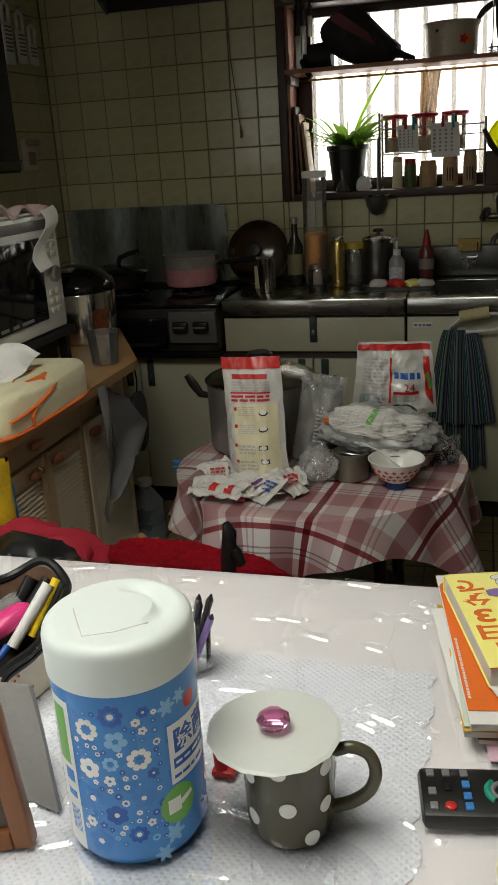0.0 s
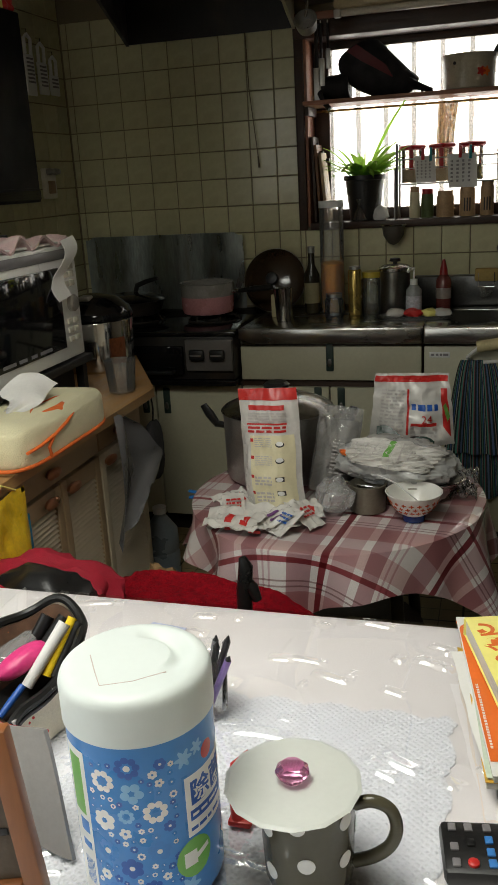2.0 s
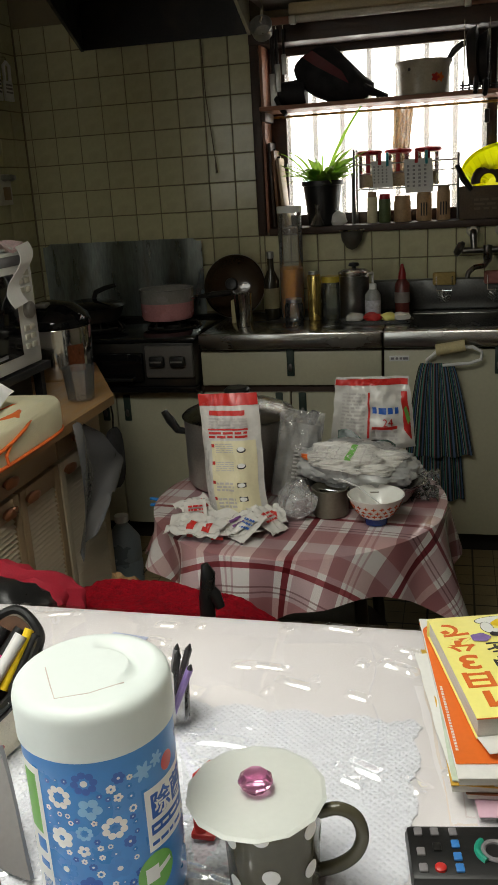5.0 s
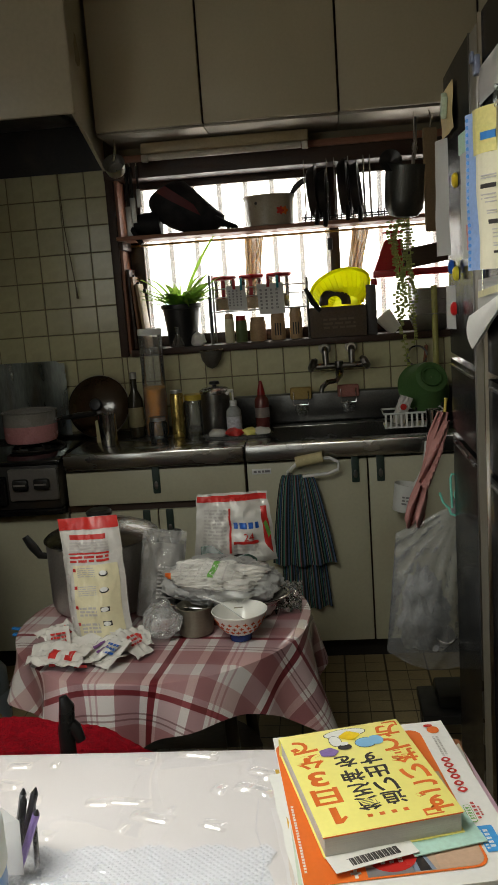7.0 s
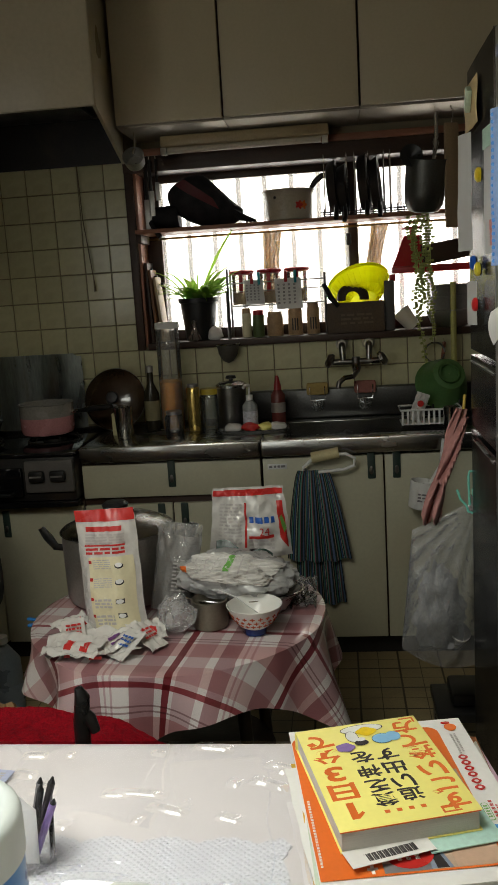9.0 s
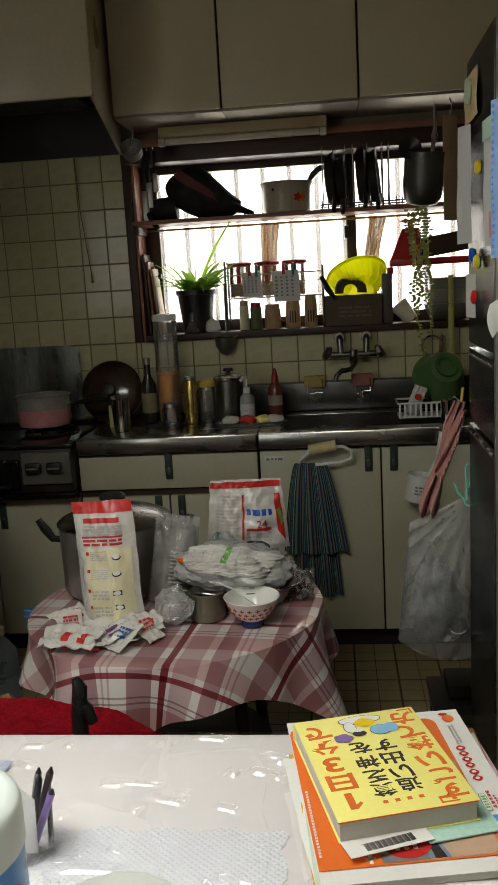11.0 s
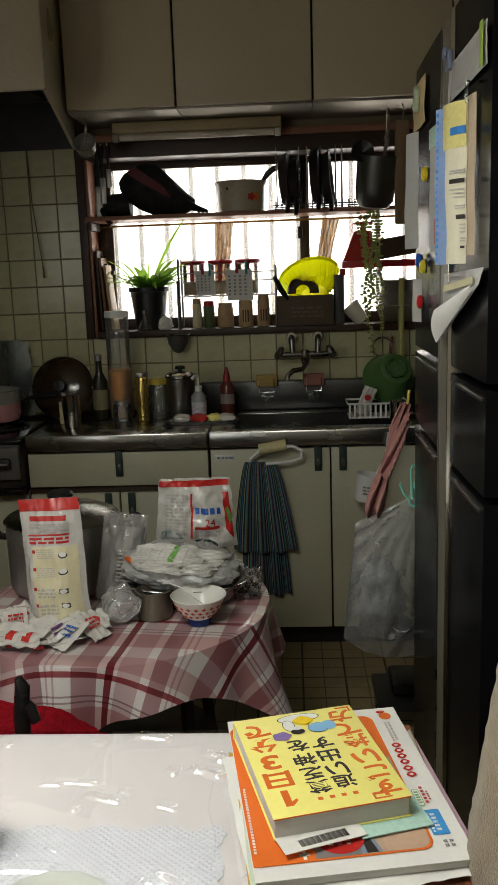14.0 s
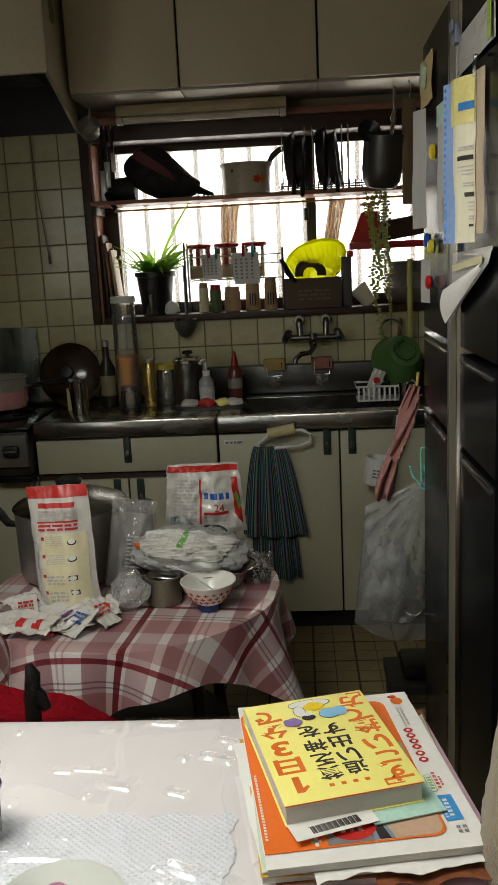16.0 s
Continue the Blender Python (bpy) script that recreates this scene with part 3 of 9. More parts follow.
def striped(name, across, down=None, rough=0.6, coat=0.0, bump=0.1, weave=600.0, dark=False):
    """Woven stripes along u and, where given, v: (period, stops)."""
    m = bpy.data.materials.new(name)
    m.use_nodes = True
    nt = m.node_tree
    b = nt.nodes["Principled BSDF"]
    uv = nt.nodes.new("ShaderNodeUVMap")
    sp = nt.nodes.new("ShaderNodeSeparateXYZ")
    _lnk(nt, uv.outputs[0], sp.inputs[0])
    cols = []
    for axis, spec in (("X", across), ("Y", down)):
        if spec is None:
            continue
        di, fr_ = nt.nodes.new("ShaderNodeMath"), nt.nodes.new("ShaderNodeMath")
        di.operation, fr_.operation = "DIVIDE", "FRACT"
        di.inputs[1].default_value = spec[0]
        _lnk(nt, sp.outputs[axis], di.inputs[0]), _lnk(nt, di.outputs[0], fr_.inputs[0])
        rp = ramp_node(nt, spec[1])
        _lnk(nt, fr_.outputs[0], rp.inputs[0])
        cols.append(rp.outputs[0])
    col = cols[0]
    if len(cols) > 1:
        mx = nt.nodes.new("ShaderNodeMix")
        mx.data_type, mx.blend_type = "RGBA", "MULTIPLY"
        mx.inputs[0].default_value = 1.0
        _lnk(nt, cols[0], mx.inputs[6]), _lnk(nt, cols[1], mx.inputs[7])
        col = mx.outputs[2]
    tc, nz = nt.nodes.new("ShaderNodeTexCoord"), nt.nodes.new("ShaderNodeTexNoise")
    nz.inputs["Scale"].default_value, nz.inputs["Detail"].default_value = weave, 2
    _lnk(nt, tc.outputs["Object"], nz.inputs["Vector"])
    mr = nt.nodes.new("ShaderNodeMapRange")
    mr.inputs["To Min"].default_value, mr.inputs["To Max"].default_value = 0.72, 1.25
    _lnk(nt, nz.outputs["Fac"], mr.inputs["Value"])
    sc = nt.nodes.new("ShaderNodeVectorMath")
    sc.operation = "SCALE"
    _lnk(nt, col, sc.inputs[0]), _lnk(nt, mr.outputs[0], sc.inputs["Scale"])
    _lnk(nt, sc.outputs[0], b.inputs["Base Color"])
    bp = nt.nodes.new("ShaderNodeBump")
    bp.inputs["Strength"].default_value, bp.inputs["Distance"].default_value = bump, 0.002
    _lnk(nt, nz.outputs["Fac"], bp.inputs["Height"]), _lnk(nt, bp.outputs[0], b.inputs["Normal"])
    b.inputs["Roughness"].default_value = rough
    b.inputs["Coat Weight"].default_value = coat
    b.inputs["Coat Roughness"].default_value = 0.1
    return m


def crumple(cx, cy, cz, rx, ry, rz, seed, amp=0.25, n=3, freq=2.2):
    """A crumpled soft lump, flat below."""
    own = bmesh.new()
    bmesh.ops.create_icosphere(own, subdivisions=n, radius=1.0)
    for v in own.verts:
        d = v.co.normalized()
        k = 1 + amp * wob(d.x * freq + seed, d.y * freq, d.z * freq) + amp * 0.7 * abs(wob(d.x * freq * 2.7, d.y * freq * 2.7 + seed, d.z * freq * 2.7))
        p = Vector((d.x * rx * k, d.y * ry * k, d.z * rz * k))
        p.z = max(p.z, -rz * 0.75)
        v.co = p + Vector((cx, cy, cz))
    return own


def pouch(w, h, d, crease=0.004, seed=0.0, nu=28, nv=36, pinch=0.0, taper=0.0):
    """A standing foil pouch: flat sealed top, bulging below; its base lies at z = 0, its front faces -y."""
    def f(side):
        def g(u, v):
            s, e = 2 * u - 1, v
            bulge = (1 - abs(s) ** 2.5) * (1 - max(0, (e - 0.12) / 0.88) ** 2.2) * min(1, 0.55 + e * 6)
            ww = w * (1 - 0.05 * math.sin(math.pi * e) * pinch) * (1 - taper * e)
            n1 = wob(s * 2 + seed, e * 3, seed) * crease * 2 + wob(s * 5, e * 8 + seed, 3) * crease
            n1 *= min(1.0, (1 - abs(s)) * 4)
            return Vector((s * ww / 2 + wob(e * 5, seed) * 0.004, side * (d / 2 * bulge + 0.0007 * (1 - abs(s) ** 6)) + n1, e * h))
        return g
    bm = sheet(f(-1), nu, nv)
    sheet(f(1), nu, nv, bm=bm)
    bmesh.ops.remove_doubles(bm, verts=bm.verts, dist=0.0015)
    return bm


def soft_box(a, b, c, e, n=28, amp=0.006):
    own = bmesh.new()
    bmesh.ops.create_uvsphere(own, u_segments=n, v_segments=n // 2, radius=1)
    for v in own.verts:
        d = v.co
        s_ = lambda t_: math.copysign(abs(t_) ** e, t_)
        v.co = Vector((a * s_(d.x), b * s_(d.y), c * s_(d.z) + amp * wob(d.x * 3, d.y * 3, d.z * 3)))
    return own


# ---- wall tiles ----
TP = 0.11
TX0, TZ0 = -0.764, 1.168


def tile_mesh(w, h, flip=False):
    own = box(-w / 2, w / 2, -0.005, 0.0, -h / 2, h / 2)
    es = [e for e in own.edges if all(v.co.y < -0.004 for v in e.verts)]
    bmesh.ops.bevel(own, geom=es, offset=0.002, segments=1, affect="EDGES")
    return mesh_of("tile", own, "tile")


tile_cache = {}


def lay_tiles(parent, runs, turn=None):
    """Square tiles over rectangles (a0, a1, z0, z1); cut at the edges."""
    for a0, a1, z0, z1 in runs:
        i = math.floor((a0 - TX0) / TP)
        while TX0 + i * TP < a1 - 0.012:
            l, r = max(TX0 + i * TP, a0) + 0.002, min(TX0 + (i + 1) * TP, a1) - 0.002
            k = math.floor((z0 - TZ0) / TP)
            while TZ0 + k * TP < z1 - 0.012:
                b, t = max(TZ0 + k * TP, z0) + 0.002, min(TZ0 + (k + 1) * TP, z1) - 0.002
                if r - l > 0.01 and t - b > 0.01:
                    key = (round(r - l, 3), round(t - b, 3))
                    if key not in tile_cache:
                        tile_cache[key] = tile_mesh(*key)
                    ob = new("tile", tile_cache[key])
                    ob.parent = parent
                    tilt = (random.uniform(-0.25, 0.25), 0, random.uniform(-0.25, 0.25))
                    if turn is None:
                        ob.matrix_basis = pose((l + r) / 2, YF - 0.0004, (b + t) / 2, *tilt)
                    else:
                        ob.matrix_basis = pose(XL + 0.0004, (l + r) / 2, (b + t) / 2, tilt[0], 0, 90 + tilt[2])
                k += 1
            i += 1


# ---- the low round table and its cloth ----
CX, CY, CZ, CR = -0.172, 1.86, 0.572, 0.378
lt = thing("low_table", "low round table hidden under a checked cloth", "table", (CX, CY, 0))
part("tabletop", lathe([(0.01, CZ - 0.03), (CR - 0.01, CZ - 0.03), (CR - 0.004, CZ - 0.02), (CR - 0.006, CZ - 0.004), (0.01, CZ - 0.004)], 48), "darkwood", lt)
for a in (45, 135, 225, 315):
    part("leg", tube([(0.24 * math.cos(radians(a)), 0.24 * math.sin(radians(a)), CZ - 0.031), (0.28 * math.cos(radians(a)), 0.28 * math.sin(radians(a)), 0.0)], 0.017), "blackmetal", lt)
part("shelf", lathe([(0.01, 0.16), (0.235, 0.16), (0.235, 0.175), (0.01, 0.175)], 32), "darkwood", lt)

pk, pw, pr_, pd = (0.40, 0.24, 0.255), (0.74, 0.70, 0.68), (0.22, 0.04, 0.05), (0.55, 0.40, 0.41)
plaid = striped("plaid_cloth", (0.30, [(0, pw), (0.10, pk), (0.30, pw), (0.36, pr_), (0.42, pw), (0.45, pd), (0.63, pw), (0.70, pk), (0.84, pw), (0.88, pd), (0.90, pw), (0.94, pd), (0.96, pw)]),
                (0.27, [(0, (1, 1, 1)), (0.10, (0.78, 0.52, 0.52)), (0.36, (1, 1, 1)), (0.40, (0.5, 0.4, 0.4)), (0.415, (1, 1, 1)), (0.45, (0.5, 0.4, 0.4)), (0.465, (1, 1, 1)), (0.62, (0.42, 0.1, 0.12)), (0.67, (1, 1, 1)), (0.72, (0.82, 0.62, 0.62)), (0.9, (1, 1, 1))]),
                0.38, coat=1.0, bump=0.22)
own = bmesh.new()
lay = own.loops.layers.uv.new("UVMap")
NA, rings = 144, []
steps = [0.02, 0.12, 0.22, 0.30, 0.355, CR - 0.008, CR + 0.004] + [CR + 0.004 + 0.022 * i for i in range(1, 12)]
for r in steps:
    row = []
    for i in range(NA):
        a = 2 * math.pi * i / NA
        d = max(0.0, r - CR)
        c, s = math.cos(a), math.sin(a)
        b4 = a - radians(-64)
        edge = 0.485 / max(abs(math.cos(b4)), abs(math.sin(b4))) - CR
        d = d / 0.246 * min(edge, 0.30)
        corner = max(0.0, (edge - 0.11) / 0.19)
        over = d * (0.98 + 0.05 * wob(c * 1.3 + 4, s * 1.3, 0.5))
        fold = math.sin(a * 9 + 1.6 * wob(c * 1.5, s * 1.5, 2.0) * 3) * 0.6 + math.sin(a * 15 + 2.0) * 0.32
        fold = fold * (0.75 + 0.7 * corner) + 0.25 * abs(fold) ** 3
        rad = min(r, CR) + 0.14 * d + fold * 0.30 * d + (0.006 if d else 0)
        z = CZ - over if d else CZ + 0.0015 * wob(c * r * 12, s * r * 12, 1)
        ru = min(r, CR) + d
        row.append((own.verts.new((rad * c, rad * s, z)), ru * c, ru * s))
    rings.append(row)
for a, b in zip(rings, rings[1:]):
    for i in range(NA):
        j = (i + 1) % NA
        q4 = (a[i], a[j], b[j], b[i])
        f = own.faces.new([x[0] for x in q4])
        for lp, x in zip(f.loops, q4):
            lp[lay].uv = (x[1] * math.cos(0.12) - x[2] * math.sin(0.12) + 3.03, x[1] * math.sin(0.12) + x[2] * math.cos(0.12) + 3.0)
f = own.faces.new([x[0] for x in rings[0]])
cl = tagged(part("tablecloth", own, plaid), "red and white checked oilcloth draped over the round table", "tablecloth")
cl.matrix_basis = pose(CX, CY, 0)

# ---- on the round table ----
pot = thing("stock_pot", "large dull aluminium stock pot with black handles", "pot", (-0.352, 1.985, CZ + 0.003))
pot.matrix_basis = pose(-0.356, 1.985, CZ + 0.003) @ Matrix.Diagonal((1, 1, 0.93, 1))
part("body", lathe([(0.12, 0.0), (0.142, 0.006), (0.15, 0.02), (0.152, 0.205), (0.157, 0.21), (0.153, 0.213), (0.147, 0.205), (0.145, 0.02), (0.02, 0.012)], 48, cap=False), "oldsteel", pot)
ld = part("lid", lathe([(0.157, 0.212), (0.15, 0.219), (0.11, 0.238), (0.05, 0.252), (0.01, 0.255)], 48), "steel", pot)
part("knob", lathe([(0.012, 0.256), (0.012, 0.268), (0.034, 0.272), (0.037, 0.282), (0.028, 0.29), (0.004, 0.291)], 24), "black", ld)
for s in (-1, 1):
    part("handle", tube([(s * 0.15, 0, 0.15), (s * 0.18, 0, 0.155), (s * 0.20, 0, 0.185), (s * 0.218, 0, 0.215)], [0.014, 0.018, 0.021, 0.015], 12, flat=0.55), "black", pot)

M["pouch_white"] = mat("white_foil_pouch", (0.64, 0.62, 0.58), 0.24, scale=30, fine=90, bump=0.25, var=0.06, coat=0.4)
M["red_print"] = mat("red_print", (0.55, 0.03, 0.025), 0.3, var=0.08, bump=0.02)
M["cream_print"] = mat("cream_print", (0.74, 0.68, 0.45), 0.3, var=0.06, bump=0.02)
M["soft_print"] = mat("soft_grey_print", (0.50, 0.47, 0.45), 0.4, var=0.1, bump=0.02)
M["grey_print"] = mat("grey_print", (0.22, 0.21, 0.22), 0.4, var=0.1, bump=0.02)
M["dark_print"] = mat("dark_print", (0.035, 0.03, 0.03), 0.4, var=0.2, bump=0.02)
M["green_print"] = mat("green_print", (0.16, 0.42, 0.08), 0.35, var=0.1, bump=0.02)
M["blue_print"] = mat("blue_print", (0.02, 0.10, 0.42), 0.35, var=0.1, bump=0.02)
M["orange_print"] = mat("orange_print", (0.80, 0.17, 0.025), 0.4, var=0.06, bump=0.02)
M["yellow"] = mat("yellow_print", (0.93, 0.85, 0.25), 0.38, var=0.04, bump=0.03, scale=20)
M["silver"] = mat("silver_foil", (0.60, 0.60, 0.57), 0.34, metal=0.45, scale=22, fine=70, bump=0.4, var=0.15)
film = clear_film("clear_film", gloss=0.35, milk=0.10, bump=0.6, bscale=34)
milky = clear_film("milky_film", gloss=0.4, milk=0.30, milk_col=(0.72, 0.72, 0.71), bump=0.7, bscale=26)


def on_front(bm, w, h, d, crease=0.0, seed=0.0, taper=0.0):
    """Bends a flat print (x across, y up) over the front of a pouch of that size."""
    for v in bm.verts:
        s, e, o = v.co.x / (w / 2), min(1.0, max(0.0, v.co.y / h)), v.co.z
        bulge = max(0, 1 - abs(s) ** 2.5) * (1 - max(0, (e - 0.12) / 0.88) ** 2.2) * min(1, 0.55 + e * 6)
        n1 = wob(s * 2 + seed, e * 3, seed) * crease * 2 + wob(s * 5, e * 8 + seed, 3) * crease
        n1 *= min(1.0, max(0.0, 1 - abs(s)) * 4)
        v.co = Vector((v.co.x * (1 - taper * e) + wob(e * 5, seed) * 0.004, -d / 2 * bulge + n1 - 0.0018 - o, v.co.y))
    return bm


W, H, D = 0.155, 0.315, 0.075
pa = thing("flour_pouch", "standing white food pouch with a red top band and cooking steps", "food pouch", (-0.300, 1.715, CZ + 0.003), rz=-5, rx=-4, ry=-3)
body = part("body", pouch(W, H, D, 0.005, 1.3), "pouch_white", pa)
part("top_band", on_front(split_long(plates([rect(-0.077, 0.077, 0.286, 0.315)]), 0.008), W, H, D, 0.005, 1.3), "red_print", body, "red sealed top band")
part("panel", on_front(split_long(plates([rect(-0.045, 0.066, 0.012, 0.20)], z=0.0010), 0.008), W, H, D, 0.005, 1.3), "cream_print", body)
part("headline", on_front(split_long(plates([rect(-0.050, 0.045, 0.262, 0.274), rect(-0.055, 0.05, 0.226, 0.230)] + bars(-0.052, 0.048, 0.205, 0.224, 2, 4)), 0.008), W, H, D, 0.005, 1.3), "red_print", body)
for bl_ in (bars(-0.052, 0.05, 0.231, 0.258, 4, 5), bars(-0.034, 0.012, 0.17, 0.195, 5, 6, 0.4), bars(-0.034, 0.012, 0.125, 0.15, 5, 7, 0.4), bars(-0.034, 0.012, 0.075, 0.10, 3, 8), bars(-0.034, 0.012, 0.032, 0.06, 3, 9)):
    part("small_writing", on_front(split_long(plates(bl_, z=0.0016), 0.008), W, H, D, 0.005, 1.3), "soft_print", body)
part("step_mark", on_front(plates([rect(-0.045, -0.037, y, y + 0.008) for y in (0.185, 0.142, 0.094, 0.052)], z=0.0017), W, H, D, 0.005, 1.3), "red_print", body)
part("step_picture", on_front(split_long(plates([disc_pts(0.032, y, 0.011, 0.007) for y in (0.178, 0.138)] + [rect(0.022, 0.043, 0.086, 0.098), rect(0.022, 0.043, 0.05, 0.062)], z=0.0017), 0.008), W, H, D, 0.005, 1.3), "dark_print", body)
part("step_dish", on_front(split_long(plates([disc_pts(0.032, y, 0.009, 0.0055) for y in (0.180, 0.140, 0.092, 0.056)], z=0.0022), 0.008), W, H, D, 0.005, 1.3), "white", body)

W, H, D = 0.230, 0.19, 0.09
pb = thing("zip_pouch", "white zip food pouch with a red top edge, half crumpled", "food pouch", (0.012, 2.0, CZ + 0.103), rz=2, rx=-6)
body = part("body", pouch(W, H, D, 0.011, 6.1, taper=0.16), "pouch_white", pb)
part("top_band", on_front(split_long(plates([rect(-0.112, 0.112, 0.168, 0.184)]), 0.008), W, H, D, 0.011, 6.1, 0.16), "red_print", body)
part("print", on_front(split_long(plates(bars(-0.09, -0.02, 0.04, 0.15, 12, 12, 0.5) + bars(0.0, 0.07, 0.02, 0.05, 3, 13)), 0.008), W, H, D, 0.011, 6.1, 0.16), "soft_print", body)
part("title", on_front(split_long(plates(bars(0.0, 0.075, 0.092, 0.112, 1, 21, 0.8)), 0.008), W, H, D, 0.011, 6.1, 0.16), "blue_print", body)
bm = text_bm("24", 0.03, m=Matrix.Translation((0.03, 0.07, 0.001)))
part("number", on_front(bm, W, H, D, 0.011, 6.1, 0.16), "red_print", body)
part("rice_picture", on_front(split_long(plates([rect(-0.012, -0.006, 0.03, 0.15), rect(0.0, 0.07, 0.052, 0.060)]), 0.008), W, H, D, 0.011, 6.1, 0.16), "red_print", body)
part("black_tag", on_front(split_long(plates([rect(0.0, 0.03, 0.016, 0.024)], z=0.0003), 0.008), W, H, D, 0.011, 6.1, 0.16), "dark_print", body)
part("side_flash", on_front(split_long(plates([[(0.086, 0.15), (0.104, 0.15), (0.108, 0.02), (0.088, 0.05)]], z=-0.0004), 0.008), W, H, D, 0.011, 6.1, 0.16), "red_print", body)
part("side_picture", on_front(split_long(plates([[(0.09, 0.105), (0.098, 0.112), (0.108, 0.075), (0.10, 0.062)]]), 0.008), W, H, D, 0.011, 6.1, 0.16), "green_print", body)
part("prop_box", box(-0.08, 0.08, -0.01, 0.06, -0.100, -0.002, 0.006), "offwhite", pb, "plain carton under the pouch")

bt = thing("steel_tray", "shallow oval steel basket under the pouches", "tray", (-0.005, 1.86, CZ + 0.003))
part("dish", lathe([(0.10, 0.004), (0.12, 0.0), (0.155, 0.045), (0.162, 0.05), (0.158, 0.052), (0.118, 0.008), (0.02, 0.006)], 40, cap=False, m=Matrix.Diagonal((1.0, 0.62, 1, 1))), "steel", bt)
part("rim_wire", tube([(0.165 * math.cos(t / 20 * math.pi), 0.10 * math.sin(t / 20 * math.pi), 0.055) for t in range(40)], 0.0025, 6, closed=True), "chrome", bt)

pc = thing("foil_pouch", "crumpled white and silver food pouch lying on its side", "food pouch", (-0.012, 1.835, CZ + 0.105), ry=4)
bm = crumple(0, 0, 0, 0.150, 0.085, 0.062, 3.0, 0.16, 5, 3.4)
part("body", bm, mat("white_silver_pouch", (0.42, 0.42, 0.405), 0.32, metal=0.12, scale=26, fine=90, bump=0.6, var=0.15), pc)


def lump_print(polys, rx, ry, rz, lift):
    """Prints laid over the front and top of a lump."""
    bm = split_long(plates(polys), 0.012)
    for v in bm.verts:
        s, e = v.co.x / rx, v.co.y
        k = math.sqrt(max(0.05, 1 - s * s))
        d = Vector((s, -k * math.cos(radians(90 * e)), k * math.sin(radians(90 * e)))).normalized()
        f = 3.4
        q = 1 + 0.16 * wob(d.x * f + 3, d.y * f, d.z * f) + 0.112 * abs(wob(d.x * f * 2.7, d.y * f * 2.7 + 3, d.z * f * 2.7))
        v.co = Vector((d.x * rx * q, d.y * ry * q, d.z * rz * q)) + d * (lift + v.co.z)
    return bm


part("label_white", lump_print([[(-0.13, 0.15), (0.09, 0.02), (0.115, 0.7), (-0.11, 0.95)]], 0.150, 0.085, 0.062, 0.003), "pouch_white", pc)
part("print", lump_print([[(-0.10 + i * 0.022, 0.3), (-0.096 + i * 0.022, 0.3), (-0.086 + i * 0.022, 0.72), (-0.090 + i * 0.022, 0.72)] for i in range(7) if i != 3], 0.150, 0.085, 0.062, 0.0034), "soft_print", pc)
part("green_stripe", lump_print([[(-0.025, 0.35), (-0.01, 0.35), (0.005, 0.75), (-0.01, 0.75)]], 0.150, 0.085, 0.062, 0.0035), "green_print", pc)
part("orange_corner", lump_print([[(-0.135, 0.3), (-0.118, 0.28), (-0.115, 0.5), (-0.128, 0.55)]], 0.150, 0.085, 0.062, 0.0046), "orange_print", pc)

gp = thing("green_packet", "folded dark green packet behind the foil pouch", "packet", (0.0, 1.905, CZ + 0.15), rx=-28)
part("packet", sheet(lambda u, v: Vector((-0.07 + 0.15 * u, 0.004 * math.sin(u * 7), -0.05 + (0.075 - 0.04 * u) * v + 0.01 * math.sin(u * 9) * v)), 14, 6, 0.004), mat("dark_green_pack", (0.012, 0.035, 0.025), 0.25, bump=0.3), gp)
pdg = thing("clear_pouch", "clear plastic pouch of dried food leaning on the pot", "food pouch", (-0.19, 1.86, CZ + 0.003), rz=10, rx=-4, ry=10)
part("body", pouch(0.115, 0.235, 0.07, 0.006, 9.0), milky, pdg)
part("content", pouch(0.105, 0.20, 0.055, 0.006, 9.0, 10, 12), mat("grey_food", (0.34, 0.32, 0.30), 0.6, scale=60, fine=200, var=0.4, bump=0.5), pdg, "greyish dried food")
part("print", plates(bars(-0.012, 0.03, 0.06, 0.15, 9, 44, 0.4), m=pose(0.0, -0.041, 0, 90, 0, 0)), "soft_print", pdg)

cb = tagged(part("crumpled_bag", crumple(-0.15, 1.72, CZ + 0.045, 0.045, 0.04, 0.05, 8, 0.30, 3, 2.0), milky, smooth=False), "crumpled clear plastic bag on the checked cloth", "plastic bag")
wr = thing("wrapper", "torn white food wrapper with red print on the cloth", "wrapper", (-0.33, 1.62, CZ + 0.003), "")
part("paper", sheet(lambda u, v: Vector((-0.12 + 0.24 * u, -0.06 + 0.12 * v, 0.010 + 0.035 * abs(wob(u * 2.6, v * 2.2, 7)) + 0.006 * wob(u * 7, v * 6, 2))), 30, 20, 0.0012), "pouch_white", wr)
part("print", plates([rect(-0.06, -0.045, -0.03, -0.02), rect(0.0, 0.03, -0.035, -0.028)], m=pose(0, -0.045, 0.032, 60, 0, 0)), "red_print", wr)
for i, (x, y, a, c) in enumerate(((-0.395, 1.66, 20, "red_print"), (-0.245, 1.585, -35, "blue_print"), (-0.205, 1.63, 60, "red_print"))):
    sa = thing("sachet", "small opened white sachet with coloured print", "sachet", (x, y, CZ + 0.004), "sachets on the checked cloth", rz=a)
    part("paper", sheet(lambda u, v, i=i: Vector((-0.028 + 0.056 * u, -0.04 + 0.08 * v, 0.004 + 0.04 * v + 0.010 * abs(wob(u * 3 + i, v * 3, i)) - 0.004 * wob(u * 7, v * 7, i))), 10, 12, 0.0012), "pouch_white", sa)
    part("print", plates(bars(-0.018, 0.018, -0.02, 0.015, 3, 7 + i, 0.5), m=pose(0, 0.0, 0.036, 30, 0, 0)), c, sa)

